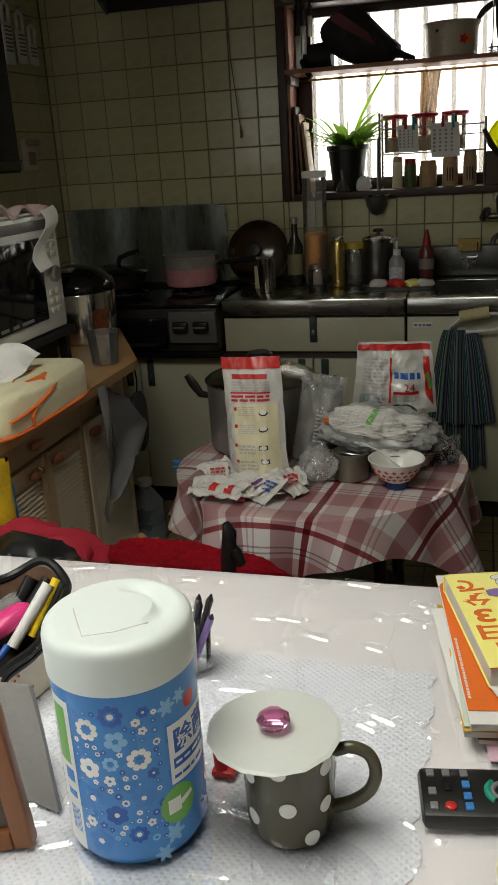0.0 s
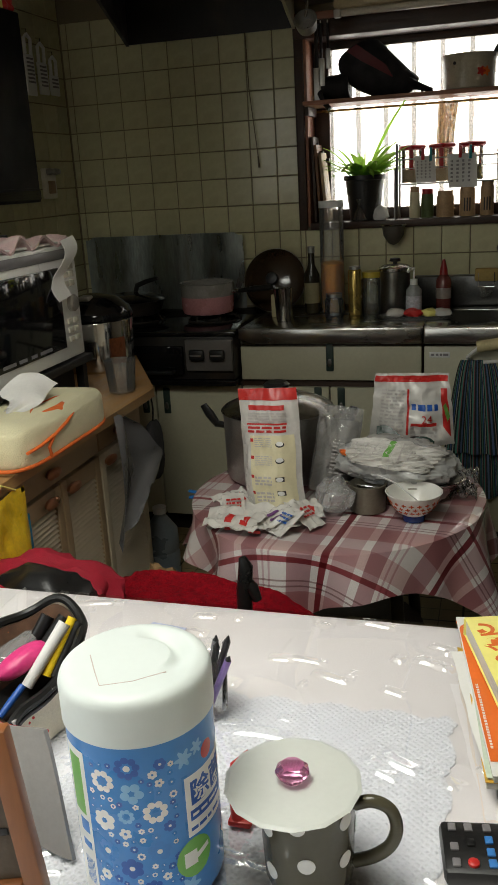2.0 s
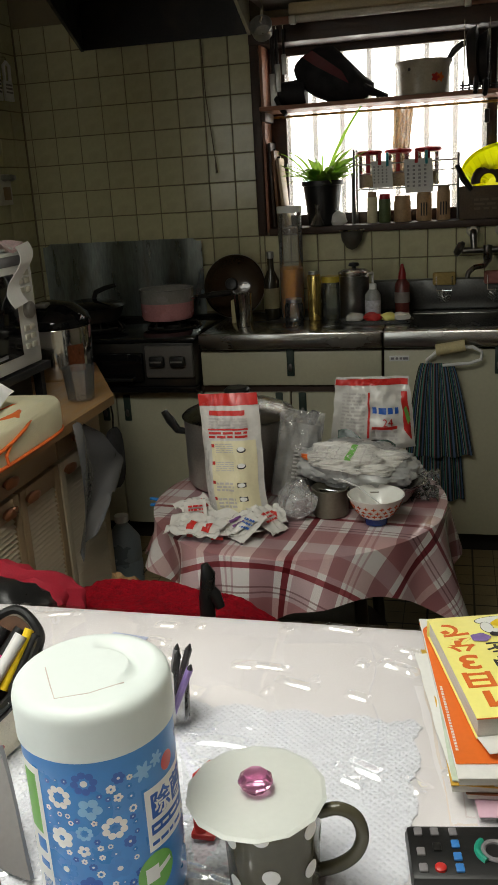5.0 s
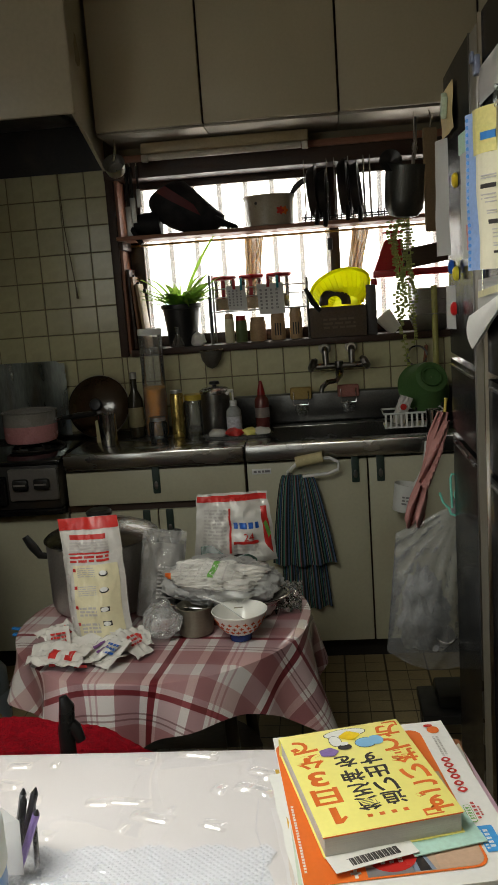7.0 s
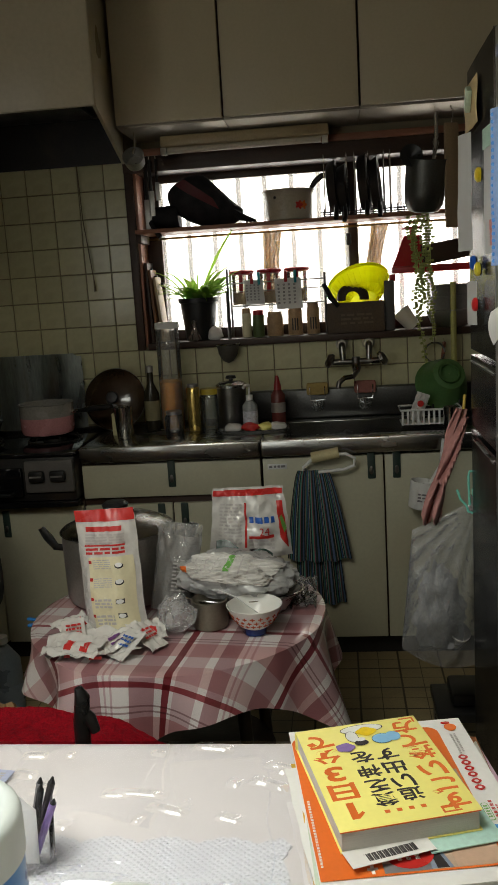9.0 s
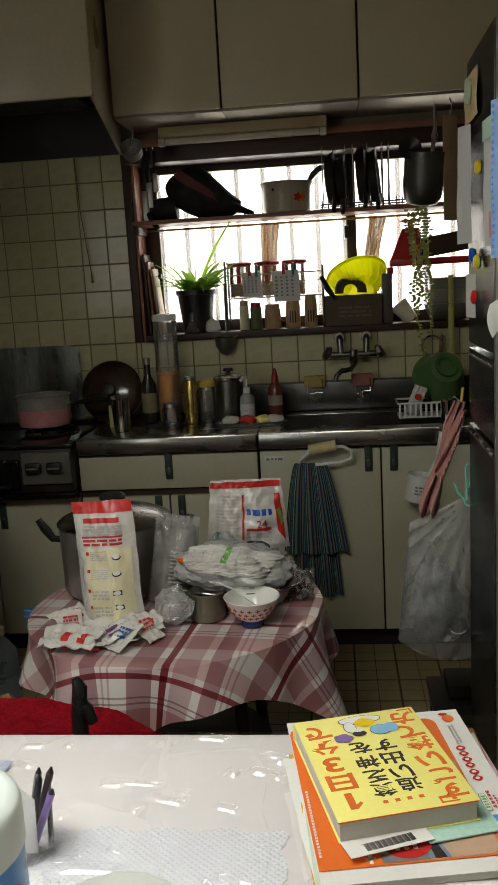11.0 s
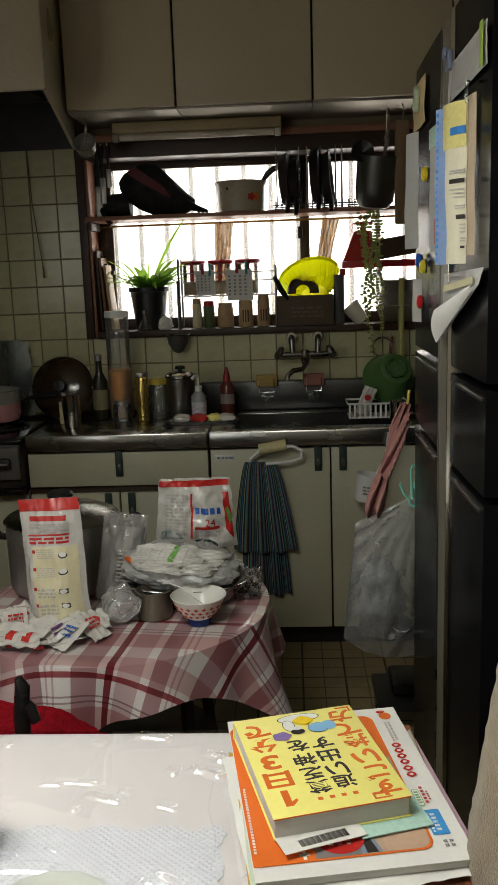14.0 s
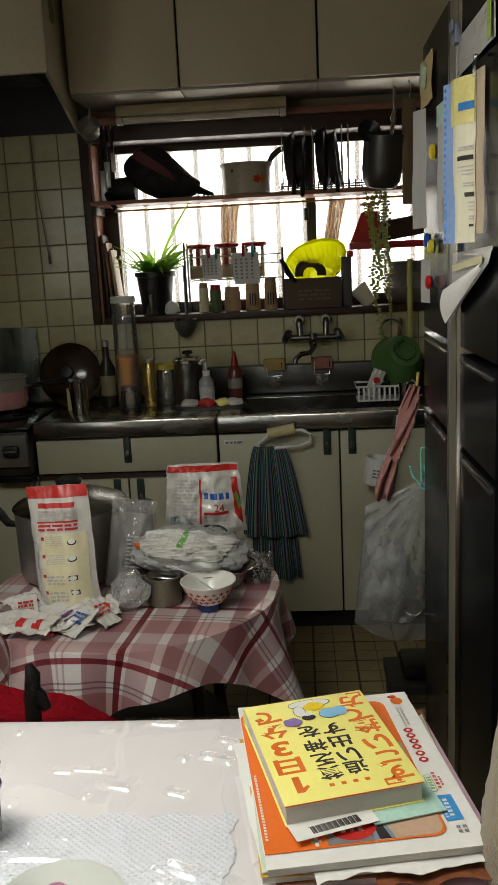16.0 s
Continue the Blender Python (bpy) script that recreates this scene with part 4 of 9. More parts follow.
for i, (x, y, a, sx, c) in enumerate(((-0.405, 1.70, 50, 0.05, "red_print"), (-0.36, 1.575, -12, 0.06, "red_print"), (-0.215, 1.66, 25, 0.045, "red_print"), (-0.275, 1.61, -60, 0.045, "purple_ink"))):
    if "purple_ink" not in M:
        M["purple_ink"] = mat("purple_ink", (0.16, 0.05, 0.20), 0.4)
    tw_ = thing("torn_wrapper", "torn crumpled white wrapper with coloured print", "wrapper", (x, y, CZ + 0.004), "torn wrappers on the checked cloth", rz=a)
    part("paper", sheet(lambda u, v, i=i: Vector(((u - 0.5) * sx * 2 * (1 + 0.2 * wob(v * 3, i)), (v - 0.5) * 0.075, 0.012 + 0.018 * abs(wob(u * 3.2 + i, v * 2.6, i * 1.7)) + 0.022 * v + 0.004 * wob(u * 9, v * 8, i))), 22, 18, 0.001), "pouch_white", tw_)
    for k in range(2):
        part("print", sheet(lambda u, v, i=i, k=k: Vector(((0.25 + 0.35 * k + 0.16 * u - 0.5) * sx * 2, (0.28 + 0.4 * v - 0.5) * 0.075, 0.0145 + 0.018 * abs(wob((0.25 + 0.35 * k + 0.16 * u) * 3.2 + i, (0.28 + 0.4 * v) * 2.6, i * 1.7)) + 0.022 * (0.28 + 0.4 * v) + 0.004 * wob((0.25 + 0.35 * k + 0.16 * u) * 9, (0.28 + 0.4 * v) * 8, i))), 6, 8), c, tw_)

tn = thing("tin", "open olive grey metal tin", "tin", (-0.072, 1.755, CZ + 0.003))
part("body", lathe([(0.043, 0.0), (0.045, 0.003), (0.045, 0.066), (0.047, 0.069), (0.044, 0.071), (0.042, 0.066), (0.041, 0.006), (0.01, 0.005)], 36, cap=False), mat("olive_tin", (0.20, 0.185, 0.14), 0.38, metal=0.6, scale=15), tn)
part("base", lathe([(0.005, 0.0), (0.043, 0.0), (0.043, 0.002), (0.005, 0.002)], 36), "oldsteel", tn)

bw = thing("rice_bowl", "porcelain rice bowl with a red pattern and a blue foot", "bowl", (0.04, 1.705, CZ + 0.003))
bw.matrix_basis = pose(0.046, 1.705, CZ + 0.003) @ Matrix.Diagonal((0.89, 0.89, 0.89, 1))
part("bowl", lathe([(0.028, 0.016), (0.046, 0.027), (0.062, 0.05), (0.076, 0.080), (0.077, 0.082), (0.075, 0.083), (0.060, 0.05), (0.044, 0.030), (0.005, 0.022)], 48, cap=False), mat("porcelain", (0.78, 0.77, 0.72), 0.12, var=0.03, bump=0.01), bw)
part("foot", lathe([(0.026, 0.0), (0.03, 0.0), (0.032, 0.02), (0.005, 0.022)], 32), mat("blue_glaze", (0.012, 0.03, 0.14), 0.15), bw, "dark blue foot")
bm = bmesh.new()
for ring, (z, r, n) in enumerate(((0.036, 0.0528, 20), (0.049, 0.0618, 20), (0.062, 0.0681, 20))):
    for i in range(n):
        a = 360 * (i + 0.5 * (ring % 2)) / n
        flat_poly(disc_pts(0, 0, 0.0072, 0.0068, 16, 4, 0.75), 0, 0.0012, bm=bm, m=pose(0, 0, 0, 0, 0, a) @ pose(r, 0, z, 0, 125 - 5 * ring, 0) @ pose(0, 0, 0, 0, 0, 90))
tagged(part("red_pattern", bm, mat("red_glaze", (0.5, 0.09, 0.03), 0.15), bw), kind="stuff")
part("spoon", tube([(-0.10, 0.02, 0.115), (-0.05, 0.01, 0.098), (0.01, 0, 0.055), (0.03, 0, 0.048)], [0.004, 0.004, 0.004, 0.012], 8, flat=0.5), "white", bw, "white plastic spoon")

cp = thing("clothes_peg", "small blue plastic peg on the cloth's edge", "peg", (-0.545, 1.83, CZ - 0.012))
part("jaw", box(-0.035, 0.02, -0.006, 0.006, 0.002, 0.008, 0.002, m=pose(0, 0, 0, 0, 8, 0)), mat("blue_plastic", (0.03, 0.20, 0.55), 0.35), cp)
part("jaw", box(-0.035, 0.02, -0.006, 0.006, -0.008, -0.001, 0.002, m=pose(0, 0, 0, 0, -8, 0)), mat("blue_plastic", (0.03, 0.20, 0.55), 0.35), cp)
cr = tagged(part("crumpled_film", sheet(lambda u, v: Vector((0.06 + 0.13 * u, 1.84 + 0.2 * v, CZ + 0.006 + 0.05 * abs(wob(u * 4, v * 5, 4)) + 0.02 * abs(wob(u * 10, v * 11, 1)))), 22, 26, 0.0008), film), "crumpled clear plastic film on the checked cloth", "plastic film")

# ---- chair beyond the table, blanket and bag ----
ch = thing("folding_chair", "black folding chair pushed under the table", "chair", (-0.33, 1.16, 0))
part("seat", box(-0.2, 0.2, -0.19, 0.19, 0.41, 0.445, 0.015), "black", ch)
for x in (-0.185, 0.185):
    for y in (-0.17, 0.17):
        part("leg", tube([(x, y, 0.409), (x, y * 1.15, 0.0)], 0.011), "blackmetal", ch)
part("armrest", tube([(0.108, 0.01, 0.43), (0.104, 0.01, 0.56), (0.106, 0.01, 0.63), (0.112, 0.01, 0.685), (0.106, 0.01, 0.702)], [0.015, 0.016, 0.0165, 0.015, 0.008], 12, flat=0.9), "black", ch, "curved black plastic end")
part("armrest_foot", tube([(0.108, 0.01, 0.655), (0.122, 0.01, 0.640), (0.132, 0.01, 0.615)], [0.012, 0.013, 0.009], 10), "black", ch)
bl = tagged(part("blanket", sheet(lambda u, v: Vector((-0.66 + 0.60 * u, 0.93 + 0.42 * v, 0.458 + 0.135 * math.sin(math.pi * min(1, u * 1.05)) ** 0.6 * (0.35 + 0.65 * v) * (1 - 0.35 * u) + 0.02 * wob(u * 6, v * 5, 2) + 0.005 * wob(u * 40, v * 30, 2))), 110, 80, 0.01),
                 mat("red_fleece", (0.26, 0.005, 0.012), 0.95, scale=70, fine=260, bump=1.0, var=0.55, spec=0.1)), "crumpled dark red fleece blanket on the chair", "blanket")
tb = thing("tote_bag", "dark red tote bag with black lining, lying open", "bag", (-0.655, 1.16, 0.447))
M["red_cloth"] = mat("red_canvas", (0.36, 0.012, 0.03), 0.8, scale=20, fine=400, bump=0.4, var=0.25)
part("body", crumple(-0.01, 0.03, 0.095, 0.17, 0.10, 0.115, 21, 0.22, 4), "red_cloth", tb)
part("lining", crumple(0.03, -0.055, 0.125, 0.125, 0.085, 0.10, 5, 0.15, 4), "black", tb)
part("strap", tube([(-0.17, -0.05, 0.14), (-0.09, -0.12, 0.235), (0.0, -0.155, 0.24), (0.10, -0.165, 0.19), (0.20, -0.15, 0.12)], 0.011, 8, flat=0.3), "red_cloth", tb)
part("strap", tube([(-0.19, -0.03, 0.17), (-0.12, -0.10, 0.225), (0.02, -0.16, 0.205), (0.10, -0.175, 0.15)], 0.008, 8, flat=0.3), "red_cloth", tb)
part("tag", box(0.075, 0.112, -0.160, -0.148, 0.15, 0.215, 0.006), "paper", tb, "white label in the bag")

# ---- cover of the dining table ----
tc_ = tagged(part("tablecloth", box(-1.30, 0.454, -0.59, 0.937, TZ - 0.003, TZ, 0.001), mat("pale_cloth", (0.85, 0.82, 0.82), 0.7, scale=5, fine=300, bump=0.1, var=0.05, dirt=(0.66, 0.56, 0.47), dirt_amount=0.16)),
             "pale pinkish white tablecloth on the dining table", "tablecloth")
lace = mat("white_lace", (0.81, 0.815, 0.85), 0.8, scale=40, fine=500, bump=0.5, var=0.06)
_t = lace.node_tree
_b = _t.nodes["Principled BSDF"]
_co = _t.nodes.new("ShaderNodeTexCoord")
_hs = []
for ang in (40, -50):
    _mp, _wv = _t.nodes.new("ShaderNodeMapping"), _t.nodes.new("ShaderNodeTexWave")
    _mp.inputs["Rotation"].default_value = (0, 0, radians(ang))
    _wv.inputs["Scale"].default_value, _wv.inputs["Distortion"].default_value, _wv.inputs["Detail"].default_value = 48, 1.2, 1
    _lnk(_t, _co.outputs["Object"], _mp.inputs[0]), _lnk(_t, _mp.outputs[0], _wv.inputs["Vector"])
    _hs.append(_wv.outputs["Fac"])
_mu = _t.nodes.new("ShaderNodeMath")
_mu.operation = "MULTIPLY"
_lnk(_t, _hs[0], _mu.inputs[0]), _lnk(_t, _hs[1], _mu.inputs[1])
_bp = _t.nodes.new("ShaderNodeBump")
_bp.inputs["Strength"].default_value, _bp.inputs["Distance"].default_value = 0.6, 0.003
_lnk(_t, _mu.outputs[0], _bp.inputs["Height"]), _lnk(_t, _bp.outputs[0], _b.inputs["Normal"])
rim = []
for i in range(130):
    x = -0.55 + 0.73 * i / 129
    rim.append((x, 0.700 + 0.012 * abs(math.sin(x * 42)) + 0.004 * abs(math.sin(x * 168))))
for i in range(80):
    y = 0.70 - 0.66 * i / 79
    rim.append((0.18 + 0.011 * abs(math.sin(y * 42)) + 0.003 * abs(math.sin(y * 168)), y))
rim.append((-0.55, 0.04))
tagged(part("lace_mat", flat_poly(rim, TZ + 0.0008, 0.0012), lace), "white crocheted lace mat with a scalloped edge under the clear cover", "table mat")


def cover_sheet():
    """The clear vinyl; short creases are sloped to throw overhead glints at the eye."""
    x0, x1, y0, y1, st_ = -0.55, 0.456, 0.16, 0.939, 0.0017
    nx, ny = int((x1 - x0) / st_), int((y1 - y0) / st_)
    xs, ys = np.linspace(x0, x1, nx), np.linspace(y0, y1, ny)
    gx, gy = np.meshgrid(xs, ys, indexing="ij")
    h = np.zeros_like(gx)
    rnd = random.Random(11)
    eye, fill_at = Vector((0.26, -0.22, 1.39)), Vector((-0.32, 0.35, 2.20))
    for _ in range(115):
        cx, cy = rnd.uniform(x0 + 0.1, x1), rnd.uniform(y0 + 0.1, y1 - 0.02)
        p = Vector((cx, cy, TZ))
        half = (eye - p).normalized() + (fill_at - p).normalized()
        slope = math.hypot(half.x, half.y) / half.z
        a = math.atan2(half.x, -half.y) + radians(rnd.gauss(-13, 7))
        ln, near = rnd.choice((0.005, 0.009, 0.016, 0.026, 0.040)), rnd.uniform(0.0042, 0.0062)
        am = near * slope * rnd.uniform(0.85, 1.15)
        u = (gx - cx) * math.cos(a) + (gy - cy) * math.sin(a)
        w = -(gx - cx) * math.sin(a) + (gy - cy) * math.cos(a) + rnd.uniform(-4, 4) * u * u
        h = np.maximum(h, am * np.clip(np.where(w > 0, 1 - w / (3.0 * near), 1 + w / near), 0, 1) * np.clip(1.4 - (u / ln) ** 2, 0, 1))
    h += 0.0003 * np.sin(gx * 31 + 2 * np.sin(gy * 17)) * np.sin(gy * 23 + 1.5 * np.sin(gx * 13))
    zz = TZ + 0.0035 + h
    verts = np.stack([gx, gy, zz], -1).reshape(-1, 3)
    idx = np.arange(nx * ny).reshape(nx, ny)
    faces = np.stack([idx[:-1, :-1], idx[1:, :-1], idx[1:, 1:], idx[:-1, 1:]], -1).reshape(-1, 4)
    me = bpy.data.meshes.new("clear_cover")
    me.from_pydata(verts.tolist(), [], faces.tolist())
    for p in me.polygons:
        p.use_smooth = True
    me.materials.append(clear_film("clear_vinyl", gloss=0.68, rough=0.03, milk=0.0))
    ob = new("clear_cover", me)
    ob.visible_shadow = False
    return tagged(ob, "clear creased vinyl sheet over the tablecloth", "table cover")


cover_sheet()
TT = TZ + 0.0055

# ---- wet wipe tub ----
CRAD = 0.0685
tub = thing("wipe_tub", "white lidded tub of wet wipes with a blue flower print", "wipe tub", (-0.087, 0.402, TT))
M["sky_print"] = mat("sky_blue_print", (0.04, 0.23, 0.60), 0.3, var=0.06, bump=0.02)
body = part("body", lathe([(0.055, 0.0), (0.062, 0.002), (CRAD - 0.001, 0.012), (CRAD, 0.014), (CRAD, 0.192), (CRAD - 0.003, 0.195), (0.01, 0.195)], 256), "sky_print", tub)
lid_white = mat("lid_white", (0.66, 0.715, 0.695), 0.36, var=0.02, bump=0.01)


def lid_top(u, v):
    """The lid's top: rounded rim, flat middle, a thumb dip beside the flap."""
    a, r = 2 * math.pi * u, (CRAD + 0.002) * v
    x, y = r * math.cos(a), r * math.sin(a)
    e = max(0.0, (r - 0.057) / (CRAD + 0.002 - 0.057))
    z = 0.2395 - 0.012 * (1 - math.sqrt(max(0.0, 1 - e * e)))
    d = math.hypot(x - 0.002, y - 0.004)
    b = math.atan2(y - 0.004, x - 0.002)
    if 0.030 < d < 0.056 and -0.6 < b < 2.0:
        k = (d - 0.030) / 0.026
        z -= 0.0085 * math.sin(math.pi * k ** 0.6) ** 2 * math.sin(math.pi * (b + 0.6) / 2.6)
    return Vector((x, y, z))


bm = lathe([(CRAD, 0.192), (CRAD + 0.002, 0.194), (CRAD + 0.002, 0.2276)], 96, cap=False)
sheet(lid_top, 96, 44, bm=bm)
bmesh.ops.remove_doubles(bm, verts=bm.verts, dist=0.0002)
cap_ = part("lid", bm, lid_white, tub, "white rounded plastic lid")
part("flap_edge", tube([(-0.042, -0.004, 0.2393), (-0.026, -0.028, 0.2393), (-0.012, -0.048, 0.2393), (0.014, -0.036, 0.2393), (0.038, -0.016, 0.2393)], 0.0006, 6), mat("pinkish_seam", (0.5, 0.42, 0.38), 0.5), cap_)


def tub_print(name, polys, material, out=0.0004, label=""):
    bm = wrap_round(split_long(plates(polys, 0.00005, z=out * 0.25), 0.005), CRAD)
    return part(name, bm, material, body, label, m=pose(0, 0, 0, 0, 0, 27))


rnd = random.Random(4)
fl = {"white": [], "blue_print": [], "light": [], "mid": []}
heart = {"white": [], "mid": []}
placed = []
for _ in range(12000):
    x, y, r = rnd.uniform(-0.10, 0.10), rnd.uniform(0.028, 0.176), rnd.choice((0.003, 0.0045, 0.006, 0.009, 0.012)) if len(placed) > 13 else rnd.choice((0.011, 0.0135))
    if -0.067 < x - r and x + r < 0.026 or x > 0.09:
        if all((x - a) ** 2 + (y - b) ** 2 > (r + c + 0.0004) ** 2 for a, b, c in placed) and -0.06 + r < x:
            placed.append((x, y, r))
            key = rnd.choice(("white", "white", "light", "blue_print", "blue_print", "mid", "mid"))
            np_, tw = rnd.choice((5, 6, 8)), rnd.uniform(0, 6)
            for k in range(np_):
                ang = tw + 2 * math.pi * k / np_
                fl[key].append(disc_pts(x + 0.62 * r * math.cos(ang), y + 0.62 * r * math.sin(ang), r * (0.40 if np_ < 8 else 0.26), None, 12))
            heart["white" if key in ("blue_print", "mid") else "mid"].append(disc_pts(x, y, r * 0.24, None, 10))
for x, y, r in ((0.034, 0.168, 0.010), (0.05, 0.172, 0.008), (0.03, 0.03, 0.012), (0.018, 0.012, 0.01)):
    fl["light"].append(disc_pts(x, y, r, None, 40, 6, 0.5))
M["pale_blue"] = mat("pale_blue_print", (0.24, 0.50, 0.76), 0.3, var=0.05, bump=0.02)
M["mid_blue"] = mat("mid_blue_print", (0.05, 0.22, 0.58), 0.3, var=0.05, bump=0.02)
for key, mt in (("white", "white"), ("blue_print", "blue_print"), ("light", "pale_blue"), ("mid", "mid_blue")):
    tagged(tub_print("flower_print", fl[key], mt), kind="stuff")
for key, mt in (("white", "white"), ("mid", "mid_blue")):
    tagged(tub_print("flower_heart", heart[key], mt, 0.0007), kind="stuff")
tub_print("label_panel", [rect(0.030, 0.085, 0.080, 0.150)], "mid_blue", 0.0006)
tub_print("label_panel", [rect(0.0325, 0.085, 0.083, 0.147)], "white", 0.0009)
tub_print("label_panel", [rect(0.0365, 0.085, 0.099, 0.110)], "blue_print", 0.0012)
bm = text_bm("除菌", 0.027, m=Matrix.Translation((0.037, 0.126, 0.0004)), bold=0.0006, depth=0.0001)
part("writing", wrap_round(split_long(bm, 0.008), CRAD), "blue_print", body, "dark blue printed characters", m=pose(0, 0, 0, 0, 0, 27))
tub_print("small_writing", bars(0.039, 0.08, 0.102, 0.107, 1, 3), "white", 0.0016)
tub_print("fine_writing", bars(0.036, 0.08, 0.087, 0.093, 1, 4), "blue_print", 0.0012)
tub_print("bubble", [disc_pts(0.038, 0.06, 0.020, 0.021)], "green_print", 0.0018, "green round print")
tub_print("bubble_picture", [rect(0.026, 0.040, 0.052, 0.068), [(0.036, 0.055), (0.055, 0.062), (0.054, 0.067), (0.035, 0.061)]], "white", 0.0022)
tub_print("side_panel", [rect(-0.094, -0.062, 0.012, 0.178)], "white", 0.0006, "white printed side panel")
tub_print("side_block", [rect(-0.088, -0.068, 0.108, 0.17)], "green_print", 0.0010)
tub_print("side_mark", [rect(-0.080, -0.066, 0.088, 0.102), rect(-0.080, -0.066, 0.070, 0.078)] + [rect(-0.080 + i * 0.0022, -0.079 + i * 0.0022, 0.030, 0.058) for i in range(7)], "mid_blue", 0.0010)
tub_print("seal", [disc_pts(0.064, 0.161, 0.009)], "red_print", 0.0010)

# ---- mug with its lid ----
olive = mat("olive_glaze", (0.085, 0.078, 0.050), 0.16, var=0.08, bump=0.02, scale=20)
mug = thing("mug", "olive green mug with white dots under a silicone lid", "mug", (0.064, 0.428, TT))
mb = part("cup", lathe([(0.036, 0.0), (0.040, 0.002), (0.043, 0.012), (0.046, 0.10), (0.0465, 0.104), (0.045, 0.105), (0.043, 0.10), (0.040, 0.012), (0.005, 0.008)], 56, cap=False), olive, mug)
part("base", lathe([(0.003, 0.001), (0.036, 0.001), (0.036, 0.003), (0.003, 0.003)], 32), olive, mug)
hp = [Vector((0.045, 0, 0.088)), Vector((0.062, 0, 0.0935)), Vector((0.078, 0, 0.086)), Vector((0.084, 0, 0.066)), Vector((0.078, 0, 0.045)), Vector((0.062, 0, 0.030)), Vector((0.0435, 0, 0.022))]
sm = []
for i in range(len(hp) - 1):
    for k in range(4):
        t_ = k / 4
        p0, p1, p2, p3 = hp[max(0, i - 1)], hp[i], hp[i + 1], hp[min(len(hp) - 1, i + 2)]
        sm.append(0.5 * ((2 * p1) + (p2 - p0) * t_ + (2 * p0 - 5 * p1 + 4 * p2 - p3) * t_ ** 2 + (3 * p1 - p0 - 3 * p2 + p3) * t_ ** 3))
sm.append(hp[-1])
part("handle", tube(sm, 0.0065, 12, flat=0.95, m=pose(0, 0, 0, 0, 0, 4)), olive, mug)
dots = ((-0.046, 0.078), (-0.044, 0.030), (-0.004, 0.051), (0.020, 0.004), (0.038, 0.088), (0.038, 0.045), (-0.012, 0.094), (0.07, 0.06), (-0.085, 0.055))
for x, y in dots:
    bm = wrap_round(split_long(plates([disc_pts(x, max(y, 0.014), 0.0085, 0.0085)], 0.0004, z=0.0), 0.004), 0.0455)
    for v in bm.verts:
        k = (0.043 + 0.003 * min(1, max(0, (v.co.z - 0.012) / 0.088)) + 0.0004) / 0.0455
        v.co.x, v.co.y = v.co.x * k, v.co.y * k
    part("dot", bm, M["white"], mug, m=pose(0, 0, 0, 0, 0, 15))
sil = mat("silicone", (0.62, 0.64, 0.60), 0.42, var=0.03, bump=0.05, trans=0.0, scale=30)
_p = sil.node_tree.nodes["Principled BSDF"]
_p.inputs["Subsurface Weight"].default_value = 0.25
_p.inputs["Subsurface Radius"].default_value = (0.01, 0.01, 0.01)
lidm = part("lid", lathe([(0.003, 0.1055), (0.05, 0.1055), (0.0655, 0.1050), (0.0660, 0.1060), (0.062, 0.1072), (0.012, 0.1082), (0.003, 0.1083)], 14), sil, mug, "pale translucent silicone lid", smooth=False, m=pose(-0.013, 0, 0))
gem = mat("pink_gem", (0.95, 0.45, 0.72), 0.03, trans=0.9, var=0.0, bump=0, ior=1.5)
part("gem_knob", lathe([(0.010, 0.1088), (0.0165, 0.117), (0.0165, 0.120), (0.011, 0.1255), (0.002, 0.126)], 9), gem, lidm, "faceted pink gem knob", smooth=False)

# ---- remote control ----
rc = thing("remote_control", "black television remote with coloured buttons", "remote", (0.187, 0.472, TT), rz=9)
rb = part("case", box(0.0, 0.235, -0.034, 0.036, 0.0, 0.019, 0.006), "black", rc)
spots = [(0.012, 0.024, "grey_print"), (0.012, -0.002, "grey_print"), (0.012, -0.022, "grey_print"), (0.028, 0.024, "grey_print"), (0.028, 0.004, "black"), (0.046, 0.024, "grey_print"), (0.046, 0.008, "mid_blue"), (0.046, -0.008, "mid_blue"), (0.046, -0.022, "mid_blue"), (0.028, -0.022, "red_print")]
for x, y, c in spots:
    if c == "red_print":
        part("button", lathe([(0.0055, 0.019), (0.0055, 0.0215), (0.004, 0.0225), (0.001, 0.0227)], 16, m=pose(x, y, 0)), c, rb, "red button")
    else:
        part("button", box(x - 0.004, x + 0.004, y - 0.005, y + 0.005, 0.0185, 0.0215, 0.0012), c, rb)
M["teal"] = mat("teal_rubber", (0.02, 0.30, 0.20), 0.4)
part("button", tube(arc((0.083, 0.0, 0.0195), 0.017, 130, 230, 8, "z"), 0.0035, 8), "teal", rb, "curved green button")
part("dial", tube(arc((0.083, 0.0, 0.0192), 0.012, 0, 345, 24, "z"), 0.0028, 8), "grey_print", rb)
for x, y, c in ((0.113, 0.024, "yellow"), (0.113, 0.009, "teal"), (0.113, -0.006, "red_print"), (0.113, -0.021, "mid_blue")):
    part("button", box(x - 0.0035, x + 0.0035, y - 0.005, y + 0.005, 0.0185, 0.0215, 0.0012), c, rb)
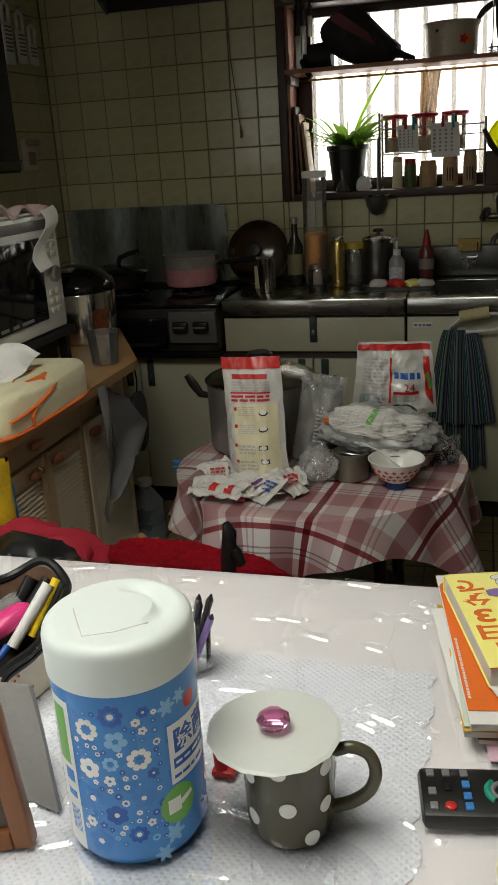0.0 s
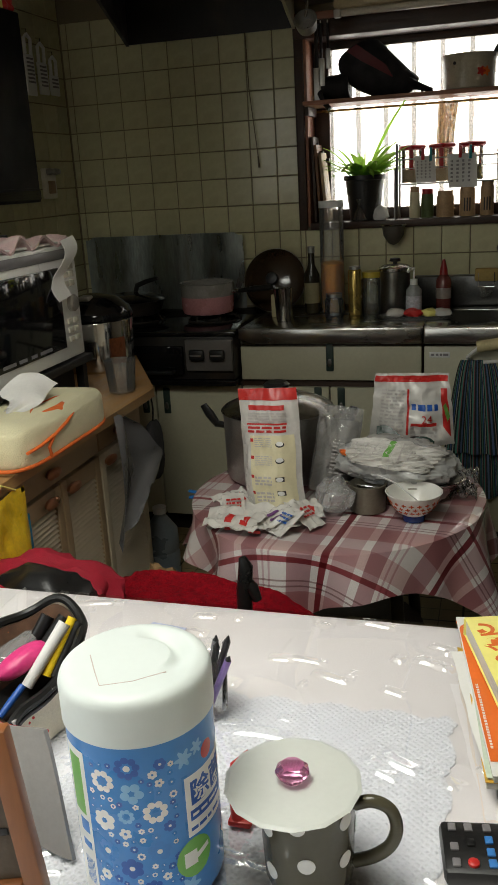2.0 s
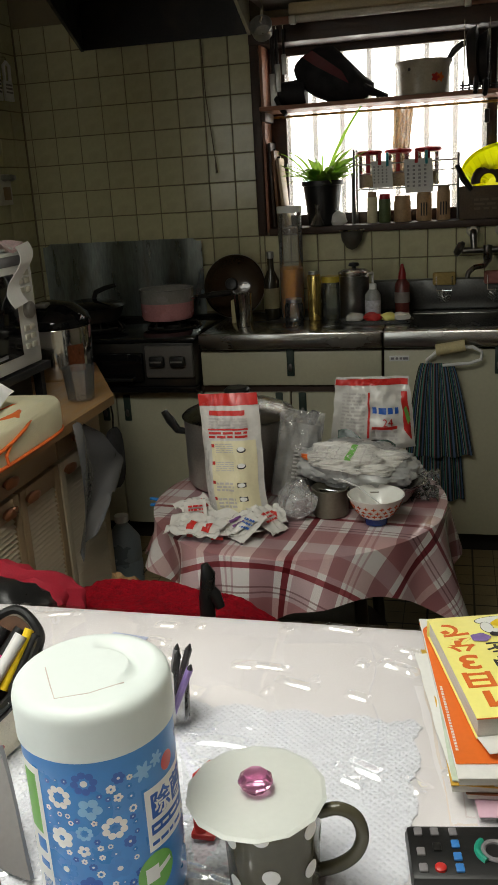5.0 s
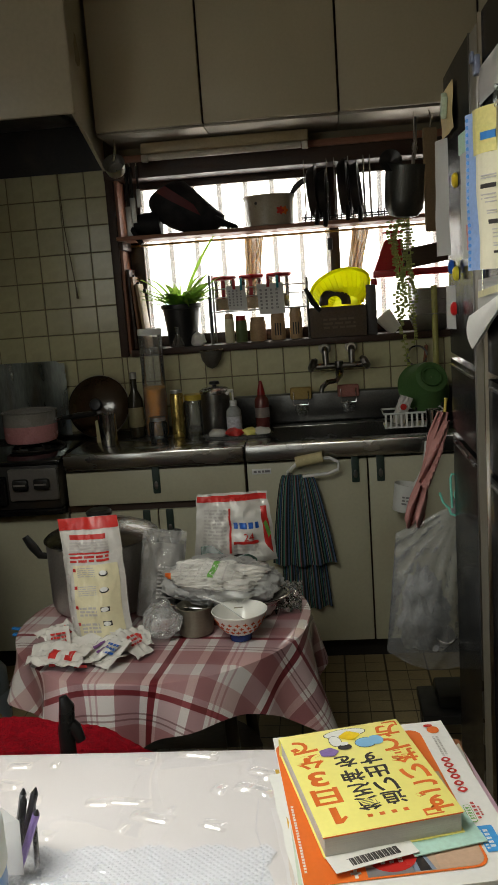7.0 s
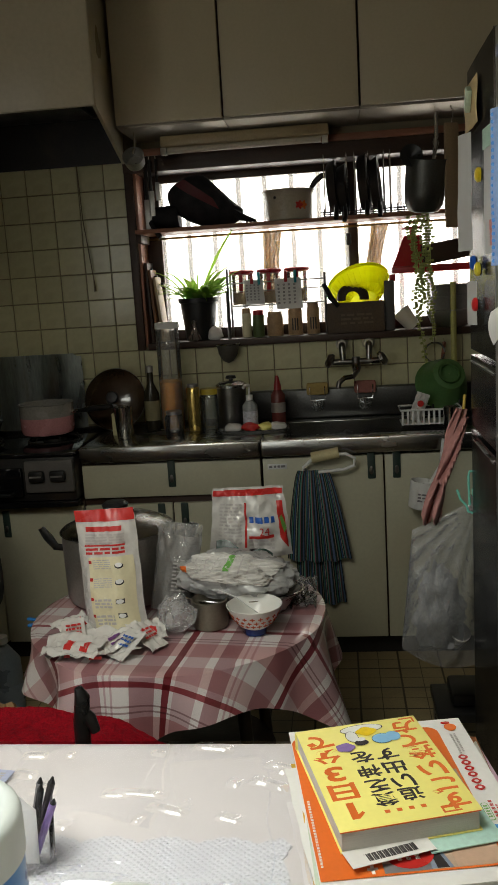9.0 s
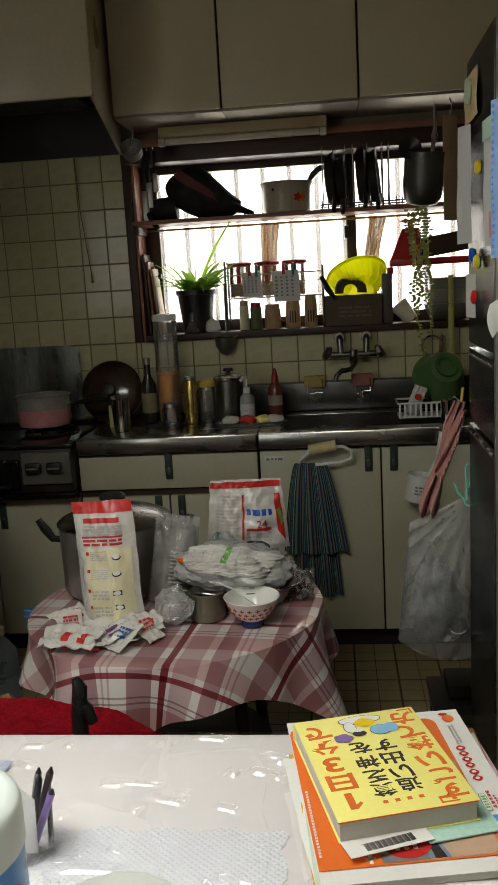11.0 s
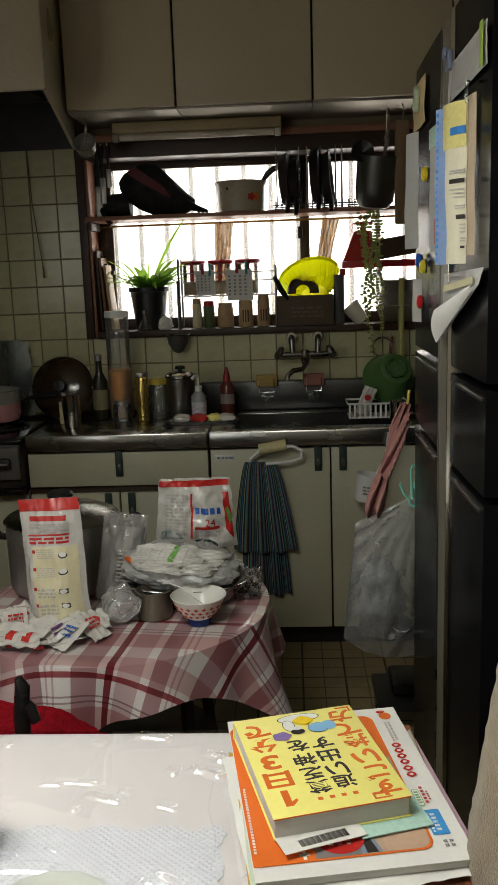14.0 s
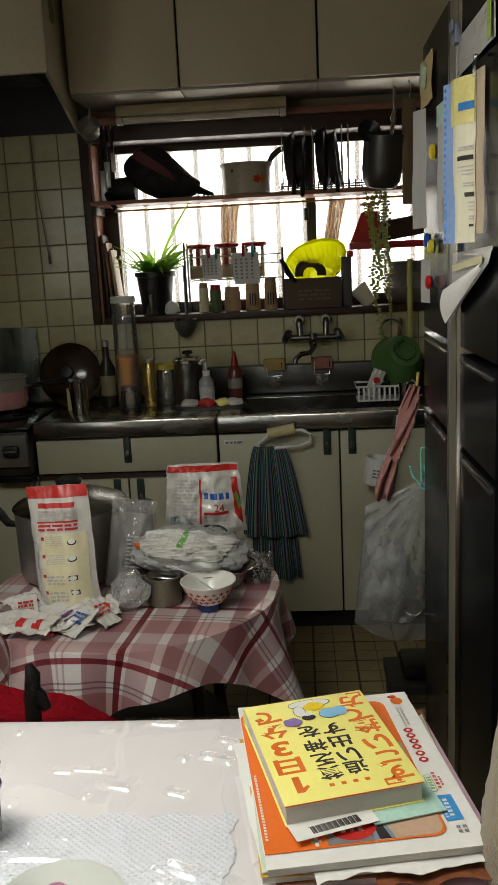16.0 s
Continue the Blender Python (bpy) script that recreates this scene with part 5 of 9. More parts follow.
for i, row in enumerate((("", "", ""), ("", "", ""), ("1", "2", "3"), ("4", "5", "6"), ("7", "8", "9"), ("10", "11", "12"))):
    for k, s in enumerate(row):
        x, y = 0.132 + i * 0.0165, -0.018 + k * 0.017
        bt_ = part("button", box(x - 0.005, x + 0.005, y - 0.006, y + 0.006, 0.0185, 0.0212, 0.0012), "grey_print" if not s else "black", rb)
        if s:
            part("digit", text_bm(s, 0.011, m=pose(x, y, 0.0216, 0, 0, 90), align="CENTER", depth=0.0002), "white", bt_)
ys = thing("sticky_notes", "pale yellow pad of sticky notes", "note pad", (0.285, 0.372, TT), rz=8)
part("pad", box(-0.02, 0.06, -0.06, 0.035, 0, 0.012, 0.001), mat("pale_yellow_paper", (0.84, 0.76, 0.42), 0.7), ys)

# ---- magazines and the book ----
STK = 18.0


def paper_block(name, label, cat, cx, cy, z, w, h, t, ang, cover, edge="paper", bend=0.0, seed=0.0):
    th = thing(name, label, cat, (cx, cy, z), "stack of magazines beside the remote", rz=ang)
    def f(lift):
        return lambda u, v: Vector(((u - 0.5) * w, (v - 0.5) * h, lift + bend * (0.006 * wob(u * 2 + seed, v * 2) + 0.012 * max(0, 0.2 - v) * math.sin(u * 9 + seed))))
    bm = sheet(f(t - 0.0008), 14, 16, 0.0008)
    part("cover", bm, cover, th)
    part("page_block", box(-w / 2 + 0.0015, w / 2 - 0.0015, -h / 2 + 0.0015, h / 2 - 0.0015, 0, t - 0.0012, 0.0008), edge, th)
    return th


page_edges = mat("page_edges", (0.66, 0.64, 0.58), 0.8, fine=900, scale=30, var=0.14, bump=0.5, stretch=(0.3, 0.3, 30))
pink = mat("pink_card", (0.72, 0.47, 0.58), 0.5, var=0.05)
paper_block("folder", "pink cardboard folder under the magazines", "folder", 0.352, 0.735, TT, 0.25, 0.345, 0.006, 9, pink, "grey_print")
paper_block("magazine", "worn magazine with a brown cover and torn corner", "magazine", 0.345, 0.745, TT + 0.0062, 0.235, 0.335, 0.008, 5, mat("brown_cover", (0.32, 0.12, 0.05), 0.4), page_edges, 1, 3)
paper_block("magazine", "magazine with a purple and yellow cover, mostly hidden", "magazine", 0.322, 0.742, TT + 0.0144, 0.235, 0.325, 0.009, 7.5, mat("yellow_cover", (0.70, 0.42, 0.06), 0.4, scale=26, dirt=(0.12, 0.05, 0.12), dirt_amount=0.9), page_edges, 0.6, 1)
paper_block("leaflet", "thin green and white leaflet, mostly hidden", "leaflet", 0.320, 0.742, TT + 0.0236, 0.225, 0.32, 0.005, 7, mat("green_leaflet", (0.55, 0.62, 0.50), 0.5, scale=22, dirt=(0.05, 0.16, 0.10), dirt_amount=0.8), page_edges, 0.4, 6)
mg = paper_block("magazine", "large white magazine with orange blocks and a photo", "magazine", 0.329, 0.7445, TT + 0.0288, 0.247, 0.336, 0.011, 9.2, "paper", page_edges, 0.0, 2)
MZ = 0.0113


def rounded(x0, x1, y0, y1, r, corners="1111", n=5):
    """A rectangle with the corners (from the lower left on, turning left) rounded where asked."""
    out = []
    for i, (cx, cy) in enumerate(((x0 + r, y0 + r), (x1 - r, y0 + r), (x1 - r, y1 - r), (x0 + r, y1 - r))):
        if corners[i] == "0":
            out.append(((x0, y0), (x1, y0), (x1, y1), (x0, y1))[i])
            continue
        for k in range(n + 1):
            a = radians(180 + 90 * i + 90 * k / n)
            out.append((cx + r * math.cos(a), cy + r * math.sin(a)))
    return out


def printed(name, polys, material, lift=0.0, label=""):
    return part(name, plates(polys, 0.00015), material, mg, label, m=pose(0, 0, MZ + lift))


printed("orange_frame", [rounded(-0.1225, 0.084, -0.146, 0.148, 0.016, "0111")], "orange_print")
printed("photo", [rounded(-0.052, 0.081, -0.143, 0.040, 0.015, "0100")], mat("photo_print", (0.50, 0.36, 0.26), 0.35, scale=9, var=0.18), 0.0002)
printed("photo_floor", [rect(-0.052, 0.0, -0.143, -0.128)], "grey_print", 0.0004)
printed("photo_wall", [rounded(0.028, 0.080, -0.1425, -0.075, 0.014, "0100")], mat("beige_photo", (0.56, 0.38, 0.27), 0.4, var=0.1), 0.0004)
printed("photo_line", [rect(0.028, 0.080, -0.110, -0.108)], mat("brown_line_print", (0.30, 0.18, 0.11), 0.5), 0.0006)
printed("photo_window", [[(0.0, -0.142), (0.024, -0.142), (0.012, -0.095), (-0.005, -0.095)]], mat("steel_blue_print", (0.22, 0.27, 0.36), 0.4), 0.0004)
printed("photo_shade", [[(0.006, -0.142), (0.019, -0.142), (0.010, -0.100), (0.003, -0.100)]], "dark_print", 0.0006)
printed("photo_cloth", [disc_pts(0.010, -0.088, 0.022, 0.010, 20, 3, 0.2)], "paper", 0.0006)
printed("red_circle", [disc_pts(-0.0195, -0.112, 0.0285, 0.0275, 36)], "red_print", 0.0008)
for i in range(3):
    printed("circle_writing", bars(-0.034 + 0.010 * i, -0.029 + 0.010 * i, -0.126, -0.099, 5, 31 + i, 0.7), "paper", 0.0010)
printed("frame_notch", [rect(0.056, 0.066, 0.074, 0.128)], "paper", 0.0002)
printed("notch_line", [rect(0.0585, 0.0605, 0.080, 0.122)], "grey_print", 0.0004)
for i, (y0, y1) in enumerate(((-0.006, 0.004), (-0.030, -0.010), (-0.056, -0.034), (-0.066, -0.060))):
    for k, p in enumerate(([rect(-0.094, -0.090, y0, y1), rect(-0.078, -0.074, y0, y1)], [rect(-0.094, -0.074, (y0 + y1) / 2 - 0.002, (y0 + y1) / 2 + 0.001)])):
        printed("block_writing", p, "paper", 0.0002 + 0.0002 * k)
printed("column_writing", bars(-0.119, -0.116, -0.125, 0.0, 24, 63, 0.7), "paper", 0.0002)
printed("low_writing", [rect(-0.070, -0.058, -0.136, -0.132), rect(-0.066, -0.062, -0.142, -0.128), rect(-0.060, -0.056, -0.118, -0.112)], "paper", 0.0002)
for y in (0.0655, 0.052, 0.0385, 0.025, 0.010, -0.004):
    printed("logo", [disc_pts(0.0985, y, 0.0065, 0.0060, 20, 4, 0.12)], "red_print", 0.0, "red brand mark as plain dots")
    printed("logo_heart", [disc_pts(0.0985, y, 0.0028, 0.0024, 12)], "paper", 0.0002)
printed("logo_round", [disc_pts(0.104, 0.143, 0.0085, 0.0095)], "orange_print")
printed("logo_tip", [disc_pts(0.100, 0.155, 0.0065, 0.0035)], "red_print", 0.0002)
printed("side_writing", bars(0.0975, 0.1005, 0.074, 0.126, 12, 71) + bars(0.1025, 0.1055, 0.078, 0.126, 12, 72), "soft_print")
printed("green_badge", [rounded(0.087, 0.096, -0.070, -0.036, 0.003)], "green_print", 0.0)
printed("badge_face", [rounded(0.0878, 0.0952, -0.0692, -0.0368, 0.003)], "paper", 0.0002)
printed("badge_writing", bars(0.089, 0.094, -0.066, -0.040, 5, 75), "green_print", 0.0004)
printed("red_writing", bars(0.098, 0.102, -0.066, -0.030, 5, 76) + bars(0.104, 0.1065, -0.060, -0.040, 4, 77), "red_print")
printed("blue_badge", [rounded(0.0875, 0.108, -0.124, -0.078, 0.002)], mat("sky_badge", (0.06, 0.32, 0.72), 0.4))
printed("blue_badge_writing", bars(0.0895, 0.0925, -0.120, -0.084, 7, 78) + bars(0.0945, 0.100, -0.118, -0.084, 5, 79), "paper", 0.0002)
printed("code_square", [rect(0.0925 + 0.0024 * i, 0.0945 + 0.0024 * i, -0.145 + 0.0024 * k, -0.143 + 0.0024 * k) for i in range(6) for k in range(6) if (i * 7 + k * 3 + i * k) % 3], "grey_print")
# torn pages of the magazine below stick out at the near edge
tp = thing("torn_page", "torn white page sticking out of the stack", "paper", (0.345, 0.745, TT + 0.0236), "stack of magazines beside the remote", rz=8)
part("sheet", sheet(lambda u, v: Vector((-0.085 + 0.185 * u, -0.186 + 0.04 * v + (0.012 * abs(math.sin(u * 5.2)) + 0.006 * wob(u * 9, 1.0)) * (1 - v), 0.002 + 0.0035 * (1 - v) * wob(u * 3, 2.0) + 0.0015 * (1 - v))), 40, 4, 0.0008), "paper", tp)
tp2 = thing("torn_cover", "torn dark red and brown cover corner under the pages", "paper", (0.345, 0.745, TT + 0.0146), "stack of magazines beside the remote", rz=8)
part("sheet", sheet(lambda u, v: Vector((-0.02 + 0.15 * u, -0.192 + 0.04 * v + 0.010 * abs(math.sin(u * 8)) * (1 - v), 0.0025 + 0.002 * wob(u * 5, 4.0))), 30, 4, 0.0008), mat("worn_brown_cover", (0.22, 0.07, 0.03), 0.45, scale=60, var=0.6, dirt=(0.03, 0.015, 0.01), dirt_amount=0.8), tp2)
for i, (dx, mtl, dy) in enumerate(((-0.006, "paper", 0.02), (-0.010, "yellow_dark2", -0.01), (-0.004, "purple2", 0.03), (-0.013, "paper", -0.03), (-0.008, "orange_print", 0.05))):
    for key, c in (("yellow_dark2", (0.62, 0.40, 0.05)), ("purple2", (0.34, 0.18, 0.36))):
        if key not in M:
            M[key] = mat(key, c, 0.45, scale=50, var=0.4)
    lf_ = thing("loose_leaf", "loose magazine leaf sliding out of the stack", "paper", (0.216 + dx, 0.745 + dy, TT + 0.0146 + 0.0028 * i), "stack of magazines beside the remote", rz=8 + 1.2 * i)
    part("sheet", sheet(lambda u, v, i=i: Vector((-0.004 + 0.026 * u + 0.004 * wob(v * 4, i), -0.15 + 0.26 * v, 0.0008 + 0.0012 * wob(u * 2, v * 6, i))), 4, 24, 0.0006), mtl, lf_)

bkz = TT + 0.0428
tl = thing("leaflet", "mint green slip tucked under the yellow book", "leaflet", (0.322, 0.728, bkz), rz=17)
part("sheet", box(0.0, 0.088, -0.108, 0.08, 0, 0.0015), mat("mint_paper", (0.45, 0.68, 0.60), 0.6), tl)
bk = thing("book", "yellow paperback with orange and black title lettering", "book", (0.3045, 0.7495, bkz + 0.0018), rz=15.5)
BW, BH, BT = 0.168, 0.222, 0.026
part("page_block", box(-BW / 2 + 0.002, BW / 2 - 0.003, -BH / 2 + 0.002, BH / 2 - 0.002, 0.0012, BT - 0.0012, 0.0006), page_edges, bk)
ck = part("cover", box(-BW / 2, BW / 2, -BH / 2, BH / 2, BT - 0.0002, BT + 0.0006, 0.0003), "yellow", bk, "yellow printed cover")
part("back_cover", box(-BW / 2, BW / 2, -BH / 2, BH / 2, 0, 0.001), "yellow", bk)
part("spine", box(-BW / 2 - 0.001, BW / 2 - 0.004, BH / 2 - 0.0025, BH / 2, 0.0012, BT - 0.0012), "yellow", bk)
part("bottom_edge", box(-BW / 2, BW / 2 - 0.002, -BH / 2 - 0.0008, -BH / 2, BT - 0.0008, BT + 0.0005), "orange_print", ck)


def title_char(ch, x, y, w, h, material):
    """One character of the cover, upside down to the reader, fitted to its cell."""
    bm = text_bm(ch, h, m=pose(0, 0, 0, 0, 0, 180), depth=0.0001, bold=0.0009 if h > 0.027 else 0.0005)
    lo = [min(v.co[k] for v in bm.verts) for k in (0, 1)]
    hi = [max(v.co[k] for v in bm.verts) for k in (0, 1)]
    kx, ky = w / (hi[0] - lo[0]), h / (hi[1] - lo[1])
    kx, ky = min(kx, ky * 1.35), min(ky, kx * 1.35)
    for v in bm.verts:
        v.co.x = (v.co.x - (lo[0] + hi[0]) / 2) * kx
        v.co.y = (v.co.y - (lo[1] + hi[1]) / 2) * ky
    part("title", bm, material, ck, m=pose(x, y, BT + 0.0008))


for chars, x, ys_, w, h, mt in (("1日3分で", -0.059, (-0.078, -0.038, 0.0, 0.040, 0.077), 0.036, 0.032, "orange_print"),
                                ("貧乏神を", -0.0155, (-0.065, -0.036, -0.005, 0.028), 0.029, 0.0265, "dark_print"),
                                ("追い出す", 0.017, (-0.062, -0.034, -0.004, 0.027), 0.029, 0.0265, "dark_print"),
                                ("すごい捨て方", 0.060, (-0.087, -0.055, -0.018, 0.019, 0.051, 0.084), 0.035, 0.031, "orange_print")):
    for c, y in zip(chars, ys_):
        if c != "1":
            title_char(c, x, y, w, h, mt)
part("title", plates([[(-0.0045, -0.0155), (0.0045, -0.0155), (0.0125, -0.0065), (0.0105, -0.0030), (0.0045, -0.0075), (0.0045, 0.0155), (-0.0045, 0.0155)]], 0.0002), "orange_print", ck, m=pose(-0.059, -0.077, BT + 0.0007))
LZ = BT + 0.0007
part("bracket", plates([rect(0.040, 0.0425, -0.1065, -0.094), rect(0.0425, 0.062, -0.1065, -0.104)], 0.0002), "orange_print", ck, m=pose(0, 0, LZ))
part("bracket", plates([rect(0.0775, 0.080, 0.094, 0.1065), rect(0.060, 0.0775, 0.104, 0.1065)], 0.0002), "orange_print", ck, m=pose(0, 0, LZ))
for i in range(4):
    part("author_bar", plates([rect(-0.024 + 0.0145 * i, -0.018 + 0.0145 * i, -0.0905, -0.085)], 0.0002), "orange_print", ck, m=pose(0, 0, LZ))
M["yellow_dark"] = mat("deep_yellow_print", (0.85, 0.60, 0.02), 0.4)
M["purple"] = mat("purple_print", (0.25, 0.16, 0.42), 0.4)
for k, (pts, mt) in enumerate(((disc_pts(0.004, 0.095, 0.030, 0.011), "dark_print"), (disc_pts(0.004, 0.095, 0.0288, 0.0100), "white"), (disc_pts(-0.014, 0.078, 0.0085, 0.014), "dark_print"), (disc_pts(-0.014, 0.078, 0.0077, 0.013), "white"),
                               (disc_pts(0.024, 0.064, 0.0145, 0.0125), "dark_print"), (disc_pts(0.024, 0.064, 0.0138, 0.0117), "pale_blue"), (disc_pts(0.039, 0.066, 0.0100, 0.0115), "pale_blue"),
                               (disc_pts(0.008, 0.086, 0.015, 0.0115, 24, 4, 0.18), "yellow_dark"), (disc_pts(-0.006, 0.060, 0.0095, 0.0065), "dark_print"), (disc_pts(-0.005, 0.068, 0.0065, 0.0045), "white"), (disc_pts(-0.030, 0.053, 0.0135, 0.0110, 24, 5, 0.15), "purple"))):
    part("drawn_shape", plates([pts], 0.00012), mt, ck, m=pose(0, 0, LZ + 0.00013 * k))
sl = thing("barcode_slip", "white slip with a barcode under the book", "paper slip", (0.292, 0.640, bkz + 0.0006), rz=22)
part("slip", sheet(lambda u, v: Vector((-0.042 + 0.10 * u, -0.036 + 0.04 * v, 0.0016 + 0.004 * (1 - v) * (1 - 0.5 * u))), 8, 6, 0.0006), "paper", sl)
part("barcode", plates([rect(-0.022 + 0.0022 * i, -0.0208 + 0.0022 * i + 0.0006 * (i % 3), 0.010, 0.024) for i in range(28)], 0.0003, m=pose(0, -0.040, 0.0052, -5, 0, 0)), "dark_print", sl)

# ---- pens, pencil case, wooden stand ----
thin_clear = clear_film("thin_clear_plastic", gloss=0.12, milk=0.03)
ps = thing("pen_cup", "thin clear cup with dark pens and a folded card", "pen holder", (-0.125, 0.665, TT))
part("cup", lathe([(0.028, 0.0), (0.030, 0.002), (0.034, 0.085), (0.033, 0.085), (0.028, 0.004), (0.002, 0.003)], 28, cap=False), thin_clear, ps)
for i, (x, y, lx, ly, hgt, c) in enumerate(((0.008, -0.01, 0.026, -0.01, 0.100, "black"), (0.012, -0.008, 0.040, -0.008, 0.108, "dark_print"), (0.02, -0.014, 0.042, -0.016, 0.086, "purple"), (-0.004, 0.006, 0.018, 0.010, 0.096, "grey_print"))):
    pe = part("pen", tube([(x * 0.4, y * 0.4, 0.006), (lx, ly, hgt)], 0.0045, 8), c, ps)
    part("tip", tube([(lx, ly, hgt), (lx * 1.06, ly * 1.06, hgt * 1.07)], [0.004, 0.001], 8), "black", pe)
part("card", sheet(lambda u, v: Vector((-0.01 + 0.03 * u, -0.022 + 0.006 * v, 0.01 + 0.095 * v * (1 - 0.3 * u))), 4, 4, 0.0008), "paper", ps)
def case_rim(a, k=1.0, z=None):
    """The mouth of the pencil case: long, narrower at its near end."""
    c, s_ = math.cos(a), math.sin(a)
    near = max(0.0, -s_)
    x = -0.001 + 0.070 * c * (1 - 0.45 * near) + 0.040 * near * near
    return Vector((x * k, 0.114 * s_ * k, (0.085 + 0.020 * s_ + 0.006 * math.sin(5 * a)) if z is None else z))


pcase = thing("pencil_case", "open cream canvas pencil case, black zip, full of pens", "pencil case", (-0.347, 0.603, TT))
canvas = mat("cream_canvas", (0.70, 0.64, 0.50), 0.8, scale=20, fine=300, bump=0.3, var=0.1)
part("body", sheet(lambda u, v: Vector((*case_rim(2 * math.pi * u, 0.90 + 0.10 * v).xy, 0.001 + (case_rim(2 * math.pi * u).z - 0.001) * v)), 64, 10, 0.003), canvas, pcase)
part("lining", sheet(lambda u, v: Vector((*case_rim(2 * math.pi * u, 0.55 + 0.38 * v).xy, 0.03 + (case_rim(2 * math.pi * u).z - 0.034) * v)), 64, 8), mat("brown_orange_lining", (0.09, 0.045, 0.025), 0.8, scale=8, fine=60, var=0.7), pcase, "dark brown lining")
part("bottom", flat_poly([tuple(case_rim(2 * math.pi * i / 40, 0.90).xy) for i in range(40)], 0.0, 0.002), canvas, pcase)
part("floor_lining", flat_poly([tuple(case_rim(2 * math.pi * i / 40, 0.56).xy) for i in range(40)], 0.029, 0.001), "black", pcase)
part("zip_tape", tube([case_rim(2 * math.pi * i / 72, 1.01) for i in range(72)], 0.0065, 8, closed=True), "black", pcase, "black zip tape")
part("zip_tape", tube([case_rim(2 * math.pi * i / 72, 0.99) - Vector((0, 0, 0.011)) for i in range(72)], 0.0045, 8, closed=True), "dark_print", pcase)
for a in (-0.30, -0.05, -0.75, -1.05):
    p = case_rim(a, 1.06)
    part("zip_mark", box(-0.002, 0.002, -0.004, 0.004, -0.003, 0.003, 0.0008, m=Matrix.Translation(p)), "soft_print", pcase)
for i in range(6):
    a = 1.75 + 0.16 * i
    q0, q1 = case_rim(a, 0.86), case_rim(a, 0.92)
    part("lining_stripe", tube([q0 - Vector((0, 0, 0.045)), q1 - Vector((0, 0, 0.012))], 0.0035, 6), mat("rust_stripe_cloth", (0.42, 0.13, 0.03), 0.8), pcase, "rust-coloured lining stripe")
part("dark_patch", flat_poly(disc_pts(0, 0, 0.013, 0.024, 20), 0, 0.0015, m=pose(0.052, -0.030, 0.038, 90, 0, 72)), "dark_print", pcase, "dark printed patch")
for i in range(6):
    part("red_dot", flat_poly(disc_pts(-0.012 + 0.006 * i, 0.004 * (i % 2), 0.0018), 0, 0.001, m=pose(0.045, -0.085, 0.05, 90, 0, 60)), "red_print", pcase)
M["pinkp"] = mat("hot_pink_plastic", (0.72, 0.05, 0.22), 0.35)
part("glue_stick", put(soft_box(0.018, 0.038, 0.014, 0.9, 48, 0.0008), None, pose(-0.012, 0.022, 0.068, 12, 0, -28)), "pinkp", pcase, "hot pink rounded glue case")
part("pen_sleeve", put(soft_box(0.018, 0.055, 0.012, 0.8, 40, 0.002), None, pose(-0.038, 0.03, 0.066, 10, 0, -20)), milky, pcase, "clear plastic sleeve")
for p0, p1, r, c in (((0.004, 0.0, 0.045), (0.036, 0.058, 0.108), 0.0085, "white"), ((0.022, 0.02, 0.05), (0.042, 0.070, 0.110), 0.0065, "yellow_dark"), ((0.034, 0.02, 0.05), (0.052, 0.068, 0.104), 0.0065, "black"), ((0.042, 0.03, 0.05), (0.058, 0.062, 0.098), 0.005, "grey_print"),
                     ((-0.01, 0.03, 0.05), (0.02, 0.085, 0.100), 0.009, "black"), ((-0.028, 0.05, 0.05), (-0.006, 0.088, 0.098), 0.010, "black"), ((0.0, -0.06, 0.04), (0.012, -0.020, 0.060), 0.005, "blue_print")):
    part("pen", tube([p0, p1], [r * 0.9, r], 10), c, pcase)

dkb = mat("orange_brown_wood", (0.25, 0.09, 0.028), 0.4, scale=10, fine=120, var=0.2, bump=0.08, stretch=(1, 1, 0.15))
wb = thing("photo_frame", "orange-brown wooden picture frame standing beside the wipe tub", "picture frame", (-0.177, 0.348, TT), rz=14)
LEAN = pose(0, 0, 0.002, -3, -6, 0)
part("stile", box(-0.020, 0.0, -0.009, 0.009, 0.0, 0.184, 0.003, m=LEAN), dkb, wb)
part("stile", box(-0.150, -0.130, -0.009, 0.009, 0.0, 0.184, 0.003, m=LEAN), dkb, wb)
part("top_rail", box(-0.1295, -0.0205, -0.009, 0.009, 0.164, 0.184, 0.003, m=LEAN), dkb, wb)
part("bottom_rail", box(-0.1295, -0.0205, -0.009, 0.009, 0.0, 0.020, 0.003, m=LEAN), dkb, wb)
part("back_board", box(-0.1295, -0.0205, 0.0, 0.004, 0.0205, 0.1635, m=LEAN), mat("dull_backing_board", (0.085, 0.06, 0.038), 0.6, scale=14, var=0.2), wb, "dull brown backing board")
part("turn_button", box(-0.034, -0.024, -0.002, -0.0005, 0.07, 0.078, 0.001, m=LEAN), "black", wb)
cd = thing("envelope", "tall white paper envelope with a red top edge", "envelope", (0, 0, TT))
part("paper", sheet(lambda u, v: Vector((-0.30 + 0.128 * u + (-0.005 - 0.046 * u) * v, 0.425 - 0.027 * u + (0.045 + 0.007 * u) * v + 0.004 * math.sin(u * 5 + v * 3), 0.105 * v * (0.93 + 0.07 * u))), 14, 14, 0.006), mat("white_envelope", (0.28, 0.265, 0.25), 0.7, scale=9, var=0.08, bump=0.15), cd)
